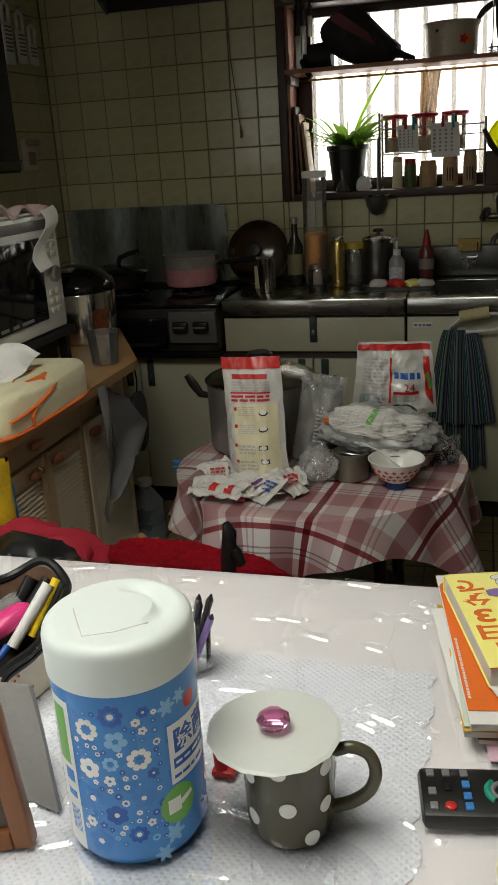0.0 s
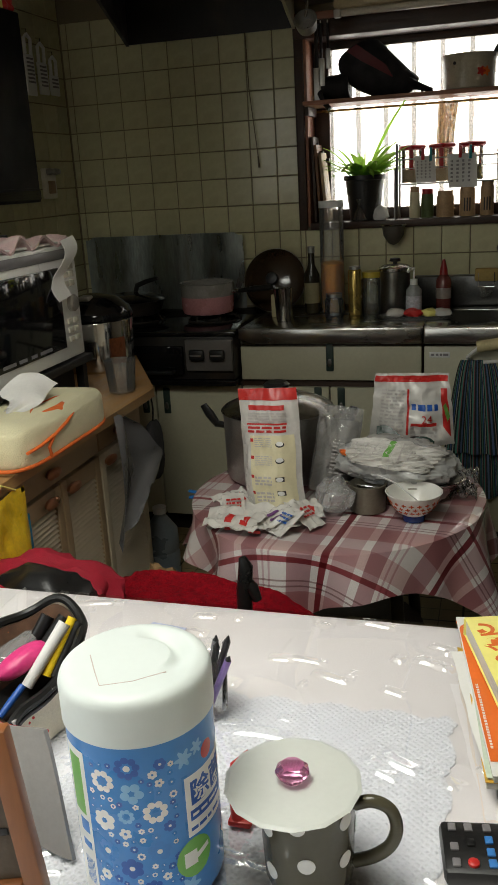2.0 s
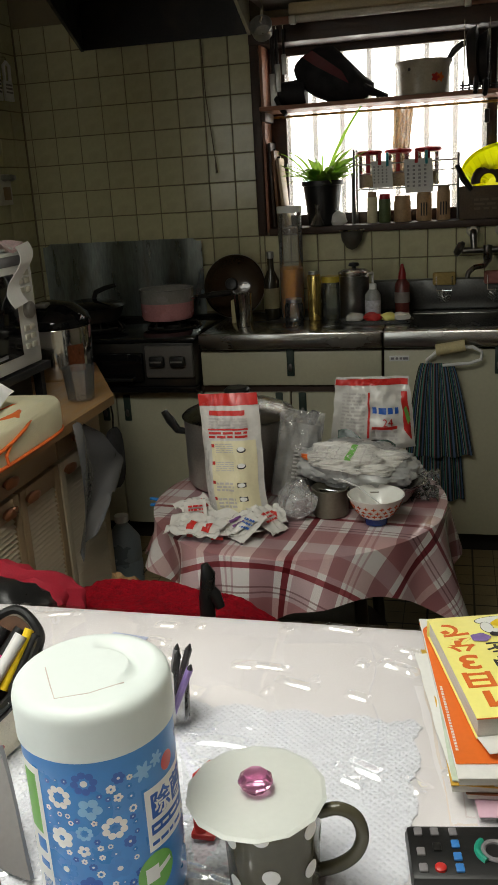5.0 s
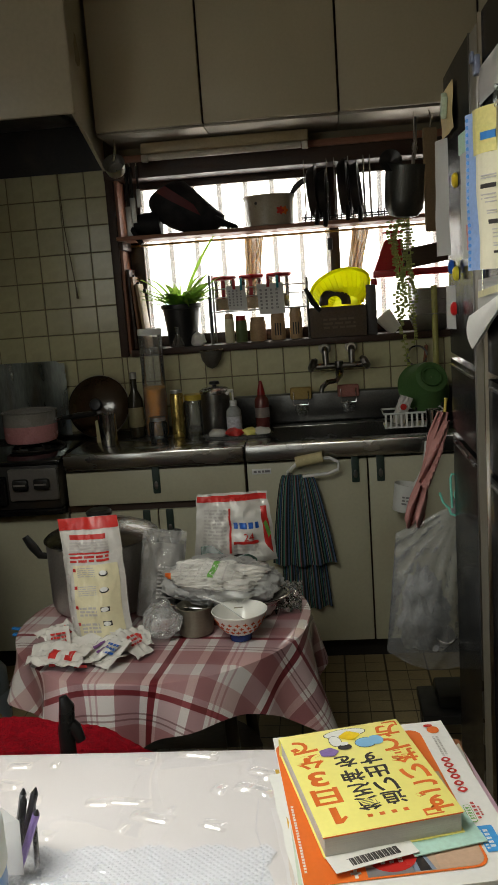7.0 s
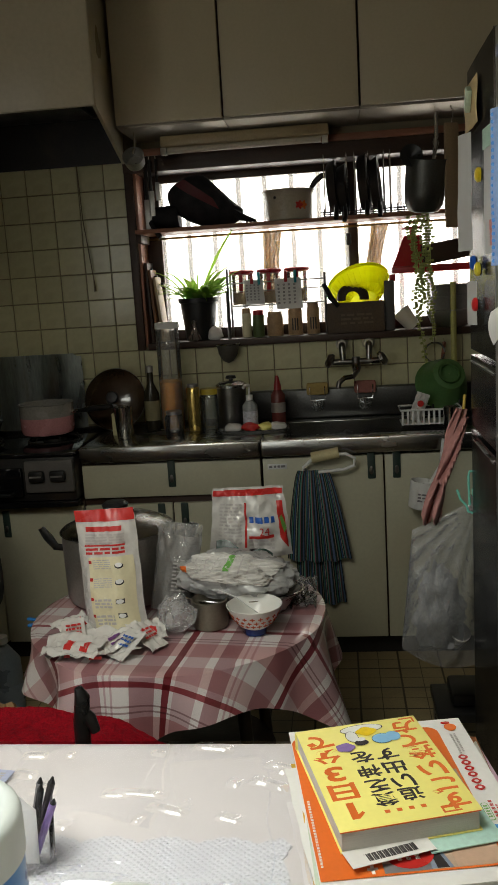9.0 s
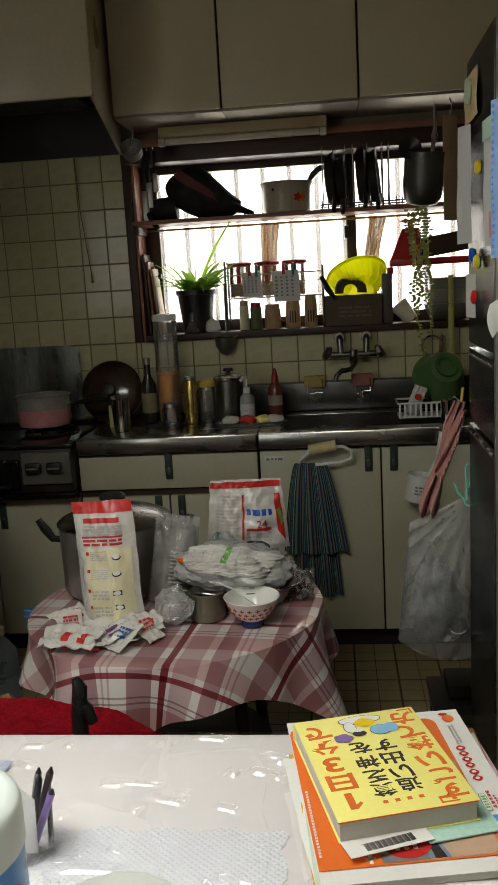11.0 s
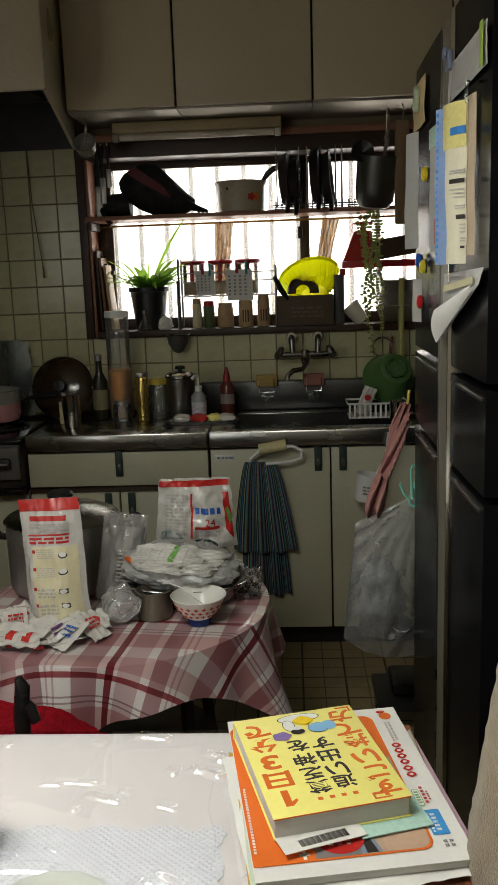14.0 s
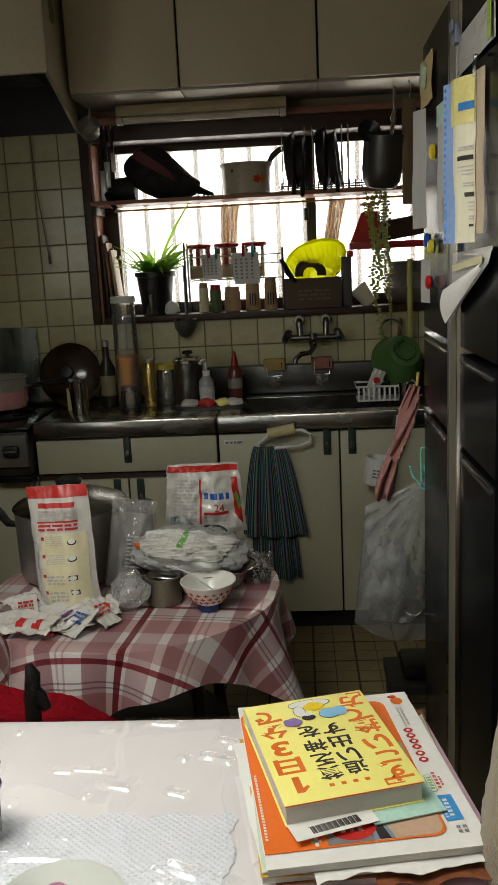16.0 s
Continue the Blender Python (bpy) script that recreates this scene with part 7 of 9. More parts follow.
bottle("glass_jar", "clear storage jar with a yellow lid", "jar", -0.245, 3.10, [(0.040, 0), (0.043, 0.004), (0.043, 0.12), (0.036, 0.14), (0.002, 0.14)], clear_film("jar_glass", tint=(0.8, 0.85, 0.82), gloss=0.5, milk=0.2, milk_col=(0.35, 0.36, 0.33)), [(0.039, 0.138), (0.039, 0.16), (0.002, 0.162)], mat("dull_yellow_cap", (0.55, 0.42, 0.05), 0.4), group="jars on the worktop")
sc2 = thing("steel_canister", "tall steel canister with a black lid knob", "canister", (-0.150, 3.05, ZT + 0.001))
part("body", lathe([(0.054, 0.0), (0.057, 0.004), (0.057, 0.165), (0.060, 0.168), (0.002, 0.168)], 36), "dulldark", sc2)
part("lid", lathe([(0.061, 0.168), (0.061, 0.178), (0.045, 0.188), (0.002, 0.192)], 36), "steel", sc2)
part("knob", lathe([(0.008, 0.19), (0.008, 0.198), (0.022, 0.202), (0.018, 0.212), (0.002, 0.214)], 20), "black", sc2)
pm = bottle("pump_bottle", "white pump soap bottle", "soap bottle", -0.074, 2.985, [(0.026, 0), (0.029, 0.004), (0.029, 0.10), (0.012, 0.122), (0.002, 0.122)], mat("cloudy_bottle", (0.30, 0.31, 0.31), 0.3), [(0.014, 0.12), (0.014, 0.14), (0.004, 0.142), (0.004, 0.175), (0.002, 0.176)], "white", (0.0296, 0.02, 0.08), mat("blue_white_label", (0.5, 0.5, 0.55), 0.4, scale=50, var=0.5))
part("nozzle", tube([(0.0, 0.0, 0.178), (-0.012, -0.02, 0.18), (-0.018, -0.034, 0.172)], 0.006, 8), "white", pm)
bottle("sauce_bottle", "clear bottle with a red pointed cap", "bottle", 0.026, 3.12, [(0.027, 0), (0.029, 0.004), (0.029, 0.12), (0.015, 0.14), (0.002, 0.14)], mat("red_brown_bottle", (0.14, 0.035, 0.03), 0.2), [(0.016, 0.138), (0.014, 0.16), (0.005, 0.195), (0.002, 0.196)], mat("dull_red_cap", (0.28, 0.015, 0.015), 0.4), (0.0295, 0.05, 0.09), mat("dull_white_label", (0.28, 0.24, 0.22), 0.5))
ty = thing("soap_tray", "flat tray with crumpled red and white packets", "tray", (-0.06, 2.95, ZT + 0.001))
part("dish", lathe([(0.07, 0.0), (0.075, 0.0), (0.083, 0.014), (0.081, 0.015), (0.072, 0.004), (0.002, 0.003)], 32, cap=False, m=Matrix.Diagonal((1.7, 0.7, 1, 1))), clear_film("clear_tray", gloss=0.4, milk=0.25, milk_col=(0.45, 0.44, 0.42)), ty)
for x, mt, sd in ((-0.08, "pouch_white", 2), (-0.01, "red_print", 5), (0.05, "yellow", 8), (0.09, "pouch_white", 11)):
    part("packet", crumple(x, 0, 0.02, 0.034, 0.025, 0.018, sd, 0.4, 2), mt, ty)

for x, c, lab in ((0.182, (0.42, 0.30, 0.10), "yellow-brown"), (0.375, (0.36, 0.15, 0.12), "dull pink")):
    so = thing("sponge_holder", lab + " sponge in a wire holder stuck on the steel", "sponge", (x, 3.232, 0.905), "sponges behind the sink")
    part("sponge", box(-0.044, 0.044, -0.03, -0.004, 0.05, 0.10, 0.008), mat("sponge_" + lab.split("-")[0].replace(" ", "_"), c, 0.9, scale=80, bump=0.8), so)
    part("wire", tube([(-0.03, -0.034, 0.085), (-0.03, -0.034, 0.03), (0.03, -0.034, 0.03), (0.03, -0.034, 0.085)], 0.002, 6), "chrome", so)
    part("suction_cup", lathe([(0.028, 0), (0.026, 0.006), (0.01, 0.012), (0.008, 0.02), (0.002, 0.02)], 24, m=pose(0, 0, 0.005, 90, 0, 0)), clear_glass, so)
    part("stem", tube([(0, -0.018, 0.005), (0, -0.03, 0.03)], 0.003, 6), "chrome", so)

fa = thing("faucet", "old chrome wall mixer tap with two cross knobs", "faucet", (0.343, YF - 0.008, 1.10))
for x in (-0.054, 0.054):
    part("flange", lathe([(0.026, 0.0), (0.025, 0.006), (0.020, 0.012), (0.018, 0.05), (0.002, 0.052)], 24, m=pose(x, 0, 0.052, 90, 0, 0)), "offwhite", fa)
    part("leg", tube([(x, -0.045, 0.052), (x, -0.066, 0.04), (x * 0.95, -0.078, -0.012)], [0.013, 0.014, 0.012], 12), "darksteel", fa)
part("bar", tube([(-0.095, -0.08, -0.016), (0.095, -0.08, -0.016)], 0.012, 14), "darksteel", fa)
for s in (-1, 1):
    part("knob", lathe([(0.012, 0), (0.029, 0.006), (0.031, 0.018), (0.020, 0.030), (0.002, 0.032)], 8, m=pose(s * 0.092, -0.08, -0.016, 0, s * 62, 0)), "darksteel", fa)
part("spout", tube([(0, -0.085, -0.02), (0.0, -0.12, -0.055), (-0.015, -0.16, -0.068), (-0.05, -0.20, -0.068), (-0.072, -0.215, -0.085), (-0.076, -0.217, -0.105)], 0.010, 12), "darksteel", fa)
part("spout_joint", lathe([(0.014, -0.05), (0.018, -0.03), (0.017, 0.012), (0.002, 0.013)], 18, m=pose(0, -0.083, -0.01)), "darksteel", fa)

db = thing("dish_basket", "white plastic basket with washing-up things", "basket", (0.60, 3.02, ZT + 0.001))
part("base", box(-0.10, 0.12, -0.06, 0.06, 0, 0.006, 0.002), "white", db)
for i in range(12):
    part("rib", box(-0.10 + i * 0.0195, -0.092 + i * 0.0195, -0.064, -0.06, 0.0, 0.055, 0.001), "white", db)
part("rim", tube([(-0.104, -0.065, 0.057), (0.124, -0.065, 0.057), (0.124, 0.065, 0.057), (-0.104, 0.065, 0.057)], 0.004, 8, closed=True), "white", db)
gbw = thing("green_bowl", "green plastic bowl leaning upside down", "bowl", (0.675, 3.10, ZT + 0.145), rx=58, ry=22)
part("bowl", lathe([(0.045, 0.075), (0.062, 0.070), (0.085, 0.02), (0.10, -0.03), (0.105, -0.034), (0.098, -0.036), (0.080, 0.02), (0.056, 0.064), (0.002, 0.068)], 36, cap=False), mat("green_plastic", (0.075, 0.17, 0.05), 0.45), gbw)
part("foot", lathe([(0.04, 0.070), (0.04, 0.080), (0.035, 0.080), (0.035, 0.070)], 28, cap=False), mat("green_plastic", (0.075, 0.17, 0.05), 0.45), gbw)
sd2 = thing("bowl_stand", "dark dish rack under the green bowl", "dish rack", (0.68, 3.12, ZT + 0.001))
for x in (-0.05, 0.0, 0.05):
    part("wire", tube([(x, -0.05, 0.0), (x, -0.05, 0.07), (x, 0.06, 0.09), (x, 0.06, 0.0)], 0.004, 6), "black", sd2)
wc = thing("white_tool", "white and red sachet lying in the basket", "sachet", (0.55, 3.0, ZT + 0.012), ry=20)
part("sachet", pouch(0.05, 0.11, 0.02, 0.003, 3), "pouch_white", wc)
part("mark", plates([disc_pts(0, 0.07, 0.012)], 0.001), "red_print", wc, m=pose(0, -0.016, 0, 90, 0, 0))
s3 = thing("steel_cup", "small steel cup at the sink's edge", "cup", (0.668, 2.86, ZT + 0.001))
part("cup", lathe([(0.02, 0), (0.024, 0.003), (0.027, 0.08), (0.025, 0.08), (0.02, 0.005), (0.002, 0.004)], 24, cap=False), "chrome", s3)

# ---- hanging on the sink cabinet ----
tr_ = thing("towel_ring", "white plastic towel ring with a wooden roller", "towel ring", (0.215, 2.778, 0.775))
part("ring", tube([(-0.08, -0.002, -0.04), (-0.083, -0.03, -0.02), (-0.05, -0.045, 0.012), (0.0, -0.05, 0.026), (0.07, -0.05, 0.028), (0.10, -0.045, 0.01), (0.098, -0.04, -0.018), (0.06, -0.045, -0.03), (-0.03, -0.045, -0.036)], 0.006, 10), "white", tr_)
part("roller", tube([(-0.052, -0.05, 0.018), (0.045, -0.05, 0.034)], 0.02, 16), mat("cream_roller", (0.58, 0.50, 0.27), 0.5), tr_)
part("bracket", box(-0.09, -0.07, -0.012, 0.0, -0.05, -0.03, 0.003), "white", tr_)
dk = (0.016, 0.030, 0.030)
stripes = striped("towel_stripes", (0.25, [(0, dk), (0.09, (0.30, 0.22, 0.16)), (0.14, dk), (0.22, (0.07, 0.22, 0.18)), (0.30, dk), (0.38, (0.05, 0.10, 0.24)), (0.46, dk), (0.52, (0.34, 0.32, 0.26)), (0.57, dk), (0.66, (0.07, 0.24, 0.19)), (0.74, (0.24, 0.08, 0.10)), (0.79, dk), (0.90, (0.08, 0.13, 0.24))]), None, 0.95, bump=0.3, weave=400)


def towel_fn(w0, w1, z0, z1, yo):
    def f(u, v):
        w = w0 + (w1 - w0) * v ** 0.7
        return Vector(((u - 0.5) * w + 0.01 * v, yo + 0.012 * math.sin(u * 22 + 1.0) * (0.35 + 0.65 * v) - 0.02 * v * (1 - v), z0 + (z1 - z0) * v - 0.012 * math.sin(u * 3.1) * v))
    return f


tw = thing("dish_towel", "dark striped dish towel hung through the ring", "towel", (0.165, 2.74, 0.745))
part("front_layer", sheet(towel_fn(0.11, 0.235, 0.0, -0.33, 0.0), 44, 24, 0.004, uv=True), stripes, tw)
part("back_layer", sheet(towel_fn(0.10, 0.185, -0.01, -0.505, 0.022), 40, 24, 0.004, uv=True), stripes, tw)
mk = thing("door_sticker", "tiny white maker's plate on the cabinet door", "label", (0.02, 2.779, 0.755))
part("plate", box(-0.02, 0.05, -0.0015, 0, -0.01, 0.01, 0.0005), "white", mk)
part("marks", plates(bars(-0.014, 0.045, -0.005, 0.005, 1, 8, 0.8), 0.0004), "grey_print", mk, m=pose(0, -0.0016, 0, 90, 0, 0))
dp = thing("dipper", "white plastic dipper hanging by its handle", "dipper", (0.60, 2.73, 0.60))
part("hook", tube([(0.03, -0.02, 0.24), (0.03, 0.0, 0.262), (0.03, 0.02, 0.262)], 0.003, 6), "chrome", dp)
part("cup", lathe([(0.034, 0.0), (0.045, 0.004), (0.047, 0.10), (0.044, 0.10), (0.042, 0.006), (0.002, 0.005)], 28, cap=False, m=pose(-0.06, -0.02, 0.0, 0, 8, 0)), "white", dp)
part("handle", tube([(-0.02, -0.02, 0.09), (0.015, -0.02, 0.15), (0.03, -0.02, 0.245)], [0.012, 0.012, 0.015], 10, flat=0.6), "white", dp)
part("print", wrap_round(plates(bars(-0.02, 0.03, 0.03, 0.065, 3, 6, 0.5), 0.0006, z=0.001), 0.047), "grey_print", dp, m=pose(-0.06, -0.02, 0.0, 0, 8, 0))

# ---- at the refrigerator's far corner ----
mint = mat("mint_plastic", (0.20, 0.62, 0.50), 0.35)
hk = thing("s_hook", "mint green plastic hook on the refrigerator", "hook", (0.592, 1.856, 0.86))
for pts in ([(-0.038, 0.014), (-0.030, -0.011), (-0.016, -0.027), (-0.011, -0.043), (0.003, -0.049), (0.010, -0.038), (0.0065, 0.027), (0.010, 0.041), (0.020, 0.041), (0.023, 0.033)], [(-0.008, -0.027), (-0.010, 0.049), (-0.0065, 0.060), (0.003, 0.059), (0.006, 0.052)]):
    part("hook", tube([(x, 0.012, z) for x, z in pts], 0.0032, 8), mint, hk)
part("magnet", box(-0.004, 0.012, -0.004, 0.008, 0.0, 0.018, 0.002), mint, hk)
bagfilm = clear_film("bin_bag_film", gloss=0.34, rough=0.16, milk=0.25, milk_col=(0.62, 0.63, 0.62), bump=0.5, bscale=40)


def hang_bag(side):
    """One side of the flat bag, gathered at the hook."""
    def f(u, v):
        x = (0.446 + (0.410 - 0.446) * v) * (1 - u) + (0.612 - 0.004 * v) * u
        z = (0.752 + (0.425 - 0.752) * v) * (1 - u) + (0.828 + (0.375 - 0.828) * v) * u - 0.03 * math.sin(math.pi * u) * v ** 4
        ang = math.atan2(0.83 - z, 0.62 - x)
        fan = 0.0022 * math.sin(ang * 34 + 2 * wob(x * 20, z * 9)) * (1 - v) ** 0.8
        y = side * 0.052 * (math.sin(math.pi * u) ** 0.6) * min(1.0, 0.12 + 1.3 * v) * (1 - v ** 6) + fan + 0.007 * wob(u * 6 + side, v * 8, 3) * math.sin(math.pi * u)
        return Vector((x, 1.935 + y, z))
    return f


gbg = thing("rubbish_bag", "clear plastic bag with light rubbish hung on the hook", "plastic bag", (0, 0, 0))
bm = sheet(hang_bag(-1), 60, 50)
sheet(hang_bag(1), 60, 50, bm=bm)
bmesh.ops.remove_doubles(bm, verts=bm.verts, dist=0.0008)
part("film", bm, bagfilm, gbg)
part("film_knot", tube([(0.594, 1.925, 0.845), (0.604, 1.93, 0.825), (0.600, 1.935, 0.80)], [0.004, 0.008, 0.010], 10), milky, gbg)
part("rubbish", crumple(0.515, 1.935, 0.52, 0.055, 0.030, 0.115, 17, 0.5, 4, 3), mat("pale_rubbish", (0.30, 0.30, 0.30), 0.6, scale=20, var=0.5, bump=0.4), gbg, "pale crumpled rubbish")
part("paper_cup", lathe([(0.022, 0), (0.030, 0.055), (0.028, 0.055), (0.02, 0.004), (0.002, 0.003)], 20, cap=False, m=pose(0.548, 1.955, 0.432, 35, 20, 0)), "paper", gbg, "white paper cup")
glv = thing("rubber_glove", "pink rubber glove hung by its cuff", "glove", (0.56, 1.92, 1.07))
pinkr = mat("pink_rubber", (0.40, 0.19, 0.17), 0.55, scale=20, bump=0.3)
part("cuff", sheet(lambda u, v: Vector((0.016 - 0.085 * v + (0.022 + 0.020 * v) * (u - 0.5) * (1 + 0.25 * math.sin(v * 9)), 0.014 * math.sin(u * 11 + v * 4) + 0.006 * wob(u * 5, v * 7), -0.27 * v - 0.035 * abs(math.sin(u * 5.5)) * v ** 3)), 24, 30, 0.004), pinkr, glv)
part("fold", sheet(lambda u, v: Vector((0.022 - 0.06 * v + (0.018 + 0.016 * v) * (u - 0.5), -0.018 + 0.010 * math.sin(u * 9 + v * 6), -0.02 - 0.15 * v - 0.02 * math.sin(u * 3) * v)), 16, 20, 0.004), pinkr, glv)
part("clip", tube([(0.02, 0, 0.0), (0.024, 0, 0.035)], 0.004, 6), mat("yellow_clip", (0.6, 0.45, 0.08), 0.5), glv)
trl = thing("trolley", "small black trolley standing beside the refrigerator", "trolley", (0.62, 2.22, 0))
part("base", box(-0.10, 0.12, -0.10, 0.10, 0.10, 0.13, 0.005), "black", trl)
for x in (-0.08, 0.10):
    for y in (-0.08, 0.08):
        part("wheel", lathe([(0.028, -0.01), (0.03, -0.006), (0.03, 0.006), (0.028, 0.01)], 18, m=pose(x, y, 0.03, 0, 90, 0)), "black", trl)
        part("fork", box(x - 0.008, x + 0.008, y - 0.008, y + 0.008, 0.05, 0.099), "darksteel", trl)
part("load", box(-0.05, 0.10, -0.06, 0.08, 0.131, 0.17, 0.01), "black", trl)

# ---- notes and magnets on the refrigerator ----
def note(name, label, cat, y0, y1, z0, z1, material, x=FX - 0.004, curl=0.0, writing=None, wmat="grey_print", tilt=0.0, thick=0.0012):
    """A sheet on the fridge front; curl lifts its lower near corner."""
    n = thing(name, label, cat, (x, (y0 + y1) / 2, (z0 + z1) / 2), "papers on the refrigerator", rx=tilt)
    w, h = (y1 - y0), (z1 - z0)
    part("sheet", sheet(lambda u, v: Vector((-0.002 - curl * (1 - v) ** 2 * (0.3 + 0.7 * u) + 0.004 * wob(u * 2, v * 2, y0), (u - 0.5) * w, (v - 0.5) * h)), 10, 12, thick), material, n)
    if writing:
        part("writing", plates(bars(-w * 0.42, w * 0.42, -h * 0.3 if curl else -h * 0.42, h * 0.42, writing, int(y0 * 100)), 0.0004), wmat, n, m=pose(-0.006, 0, 0, 90, 0, -90))
    return n


note("paper_note", "plain yellowish card fixed by a clip", "note", 1.665, 1.825, 1.712, 1.808, mat("buff_card", (0.58, 0.45, 0.22), 0.7), FX - 0.002)
dullp = mat("dull_paper", (0.50, 0.50, 0.48), 0.7, scale=9, fine=200, var=0.05, bump=0.1)
ltr = note("paper_note", "grey-white printed letter with a green edge", "note", 1.10, 1.40, 1.696, 1.758, dullp, FX - 0.002, writing=11, wmat="soft_print")
part("green_edge", box(-0.0085, -0.007, -0.148, -0.128, -0.031, 0.031), mat("lime_print", (0.30, 0.42, 0.08), 0.5), ltr)


def hung(name, label, cat, path, z0, z1, material, th=None, skew=0.0, pname="sheet"):
    """A hanging sheet along a plan line; skew moves its lower edge along the line."""
    t_ = thing(name, label, cat, (0, 0, 0), "papers on the refrigerator") if th is None else th
    n = len(path) - 1

    def f(u, v):
        i = min(n - 1, int(u * n))
        k = u * n - i
        x = path[i][0] * (1 - k) + path[i + 1][0] * k
        y = path[i][1] * (1 - k) + path[i + 1][1] * k
        return Vector((x + 0.002 * wob((z0 + (z1 - z0) * v) * 14, 1.0, 2.0), y + skew * (1 - v) * (1 - u), z0 + (z1 - z0) * v))
    part(pname, sheet(f, 12, 14, 0.0012), material, t_)
    return t_


hung("paper_note", "long white leaflet hanging off the refrigerator's edge", "note", [(0.555, 1.76), (0.562, 1.74), (0.575, 1.715)], 1.452, 1.70, dullp, skew=0.03)
hung("paper_note", "small white slip with a red mark", "note", [(0.566, 1.73), (0.578, 1.68)], 1.29, 1.385, dullp)
grn = hung("paper_note", "pale leaflet with a green top and red table", "note", [(0.571, 1.53), (0.573, 1.48), (0.578, 1.41)], 1.437, 1.672, dullp)
hung("", "", "", [(0.5685, 1.53), (0.5705, 1.48), (0.5755, 1.41)], 1.635, 1.673, mat("pale_green_paper", (0.42, 0.60, 0.48), 0.6), grn, pname="green_top")
hung("", "", "", [(0.570, 1.475), (0.5755, 1.41)], 1.452, 1.50, mat("red_table_print", (0.50, 0.20, 0.18), 0.6, scale=60, var=0.5), grn, pname="red_table")
mz = hung("booklet", "blue notebook and rolled yellow calendar hung on the refrigerator", "booklet", [(0.543, 1.30), (0.556, 1.275), (0.570, 1.25)], 1.412, 1.669, mat("light_blue_print", (0.26, 0.38, 0.66), 0.5), pname="blue_notebook")
for i in range(22):
    z = 1.42 + i * 0.0114
    part("punch_hole", lathe([(0.0032, 0), (0.0032, 0.0006), (0.001, 0.0006)], 8, m=pose(0.5445, 1.2935, z, 0, 0, 65) @ pose(0, 0, 0, 90, 0, -90)), "mid_blue", mz)
PAGE = [(0.551, 1.262), (0.5525, 1.247), (0.558, 1.232), (0.566, 1.218), (0.577, 1.206)]
cream = mat("cream_page", (0.72, 0.68, 0.52), 0.6, scale=9, var=0.06)
hung("", "", "", PAGE, 1.412, 1.667, cream, mz, skew=-0.03, pname="rolled_page")
hung("", "", "", [(x - 0.0022, y - 0.001) for x, y in PAGE], 1.597, 1.668, mat("soft_yellow_print", (0.72, 0.64, 0.24), 0.5), mz, pname="yellow_band")


def page_bars(name, material, rows):
    for u0, u1, z0, z1 in rows:
        pts = [(x - 0.0035, y - 0.0018) for x, y in PAGE]
        lo, hi = int(u0 * 4), min(4, int(u1 * 4 + 0.99))
        hung("", "", "", pts[lo:hi + 1], z0, z1, material, mz, pname=name)


page_bars("blue_line", "mid_blue", [(0.5, 1.0, 1.617, 1.629)])
page_bars("bold_line", "dark_print", [(0.5, 1.0, 1.541, 1.548), (0.5, 1.0, 1.484, 1.491), (0.5, 1.0, 1.437, 1.441)])
page_bars("fine_line", "soft_print", [(0.5, 1.0, zz, zz + 0.0022) for zz in (1.560, 1.556, 1.530, 1.524, 1.518, 1.504, 1.500, 1.474, 1.468, 1.462, 1.452, 1.448)])
hung("", "", "", [(0.576, 1.222), (0.5795, 1.205), (0.582, 1.185), (0.584, 1.175)], 1.425, 1.673, mat("tan_page", (0.52, 0.42, 0.30), 0.7), mz, pname="back_page")
clipc = thing("clear_hook", "clear plastic hook holding the papers", "hook", (0.576, 1.19, 1.68))
part("hook", tube([(0.004, 0.01, 0.012), (-0.004, 0.0, 0.012), (-0.006, 0.0, -0.012), (-0.004, 0.0, -0.02)], 0.003, 8), clear_glass, clipc)
cn = thing("paper_note", "printed letter with its lower corner curled up", "note", (0, 0, 0), "papers on the refrigerator")
part("sheet", sheet(lambda u, v: Vector((0.581 - 0.006 * (1 - v) + 0.002 * wob(u * 3, v * 3), 1.42 - 0.325 * u, (1.27 + 0.11 * u) * (1 - v) + (1.395 + 0.010 * u) * v)), 14, 12, 0.001), dullp, cn)
part("curled_corner", sheet(lambda u, v: Vector((0.574 - 0.018 * math.sin(math.pi * (0.15 + 0.6 * v)) * (1 - 0.6 * u), 1.415 - 0.29 * u, (1.266 + 0.105 * u) + (0.062 - 0.055 * u) * v)), 14, 10, 0.001), "paper", cn)
part("writing", plates([rect(-0.13, 0.10, 0.052 - 0.011 * i, 0.0545 - 0.011 * i) for i in range(3)], 0.0004), "soft_print", cn, m=pose(0.5745, 1.26, 1.34, 90, 0, -90))
part("yellow_note", plates([[(-0.12, 0.022), (0.13, 0.040), (0.13, 0.052), (-0.12, 0.034)]], 0.0005), mat("pale_yellow_slip", (0.66, 0.62, 0.38), 0.6), cn, m=pose(0.5725, 1.26, 1.34, 90, 0, -90))
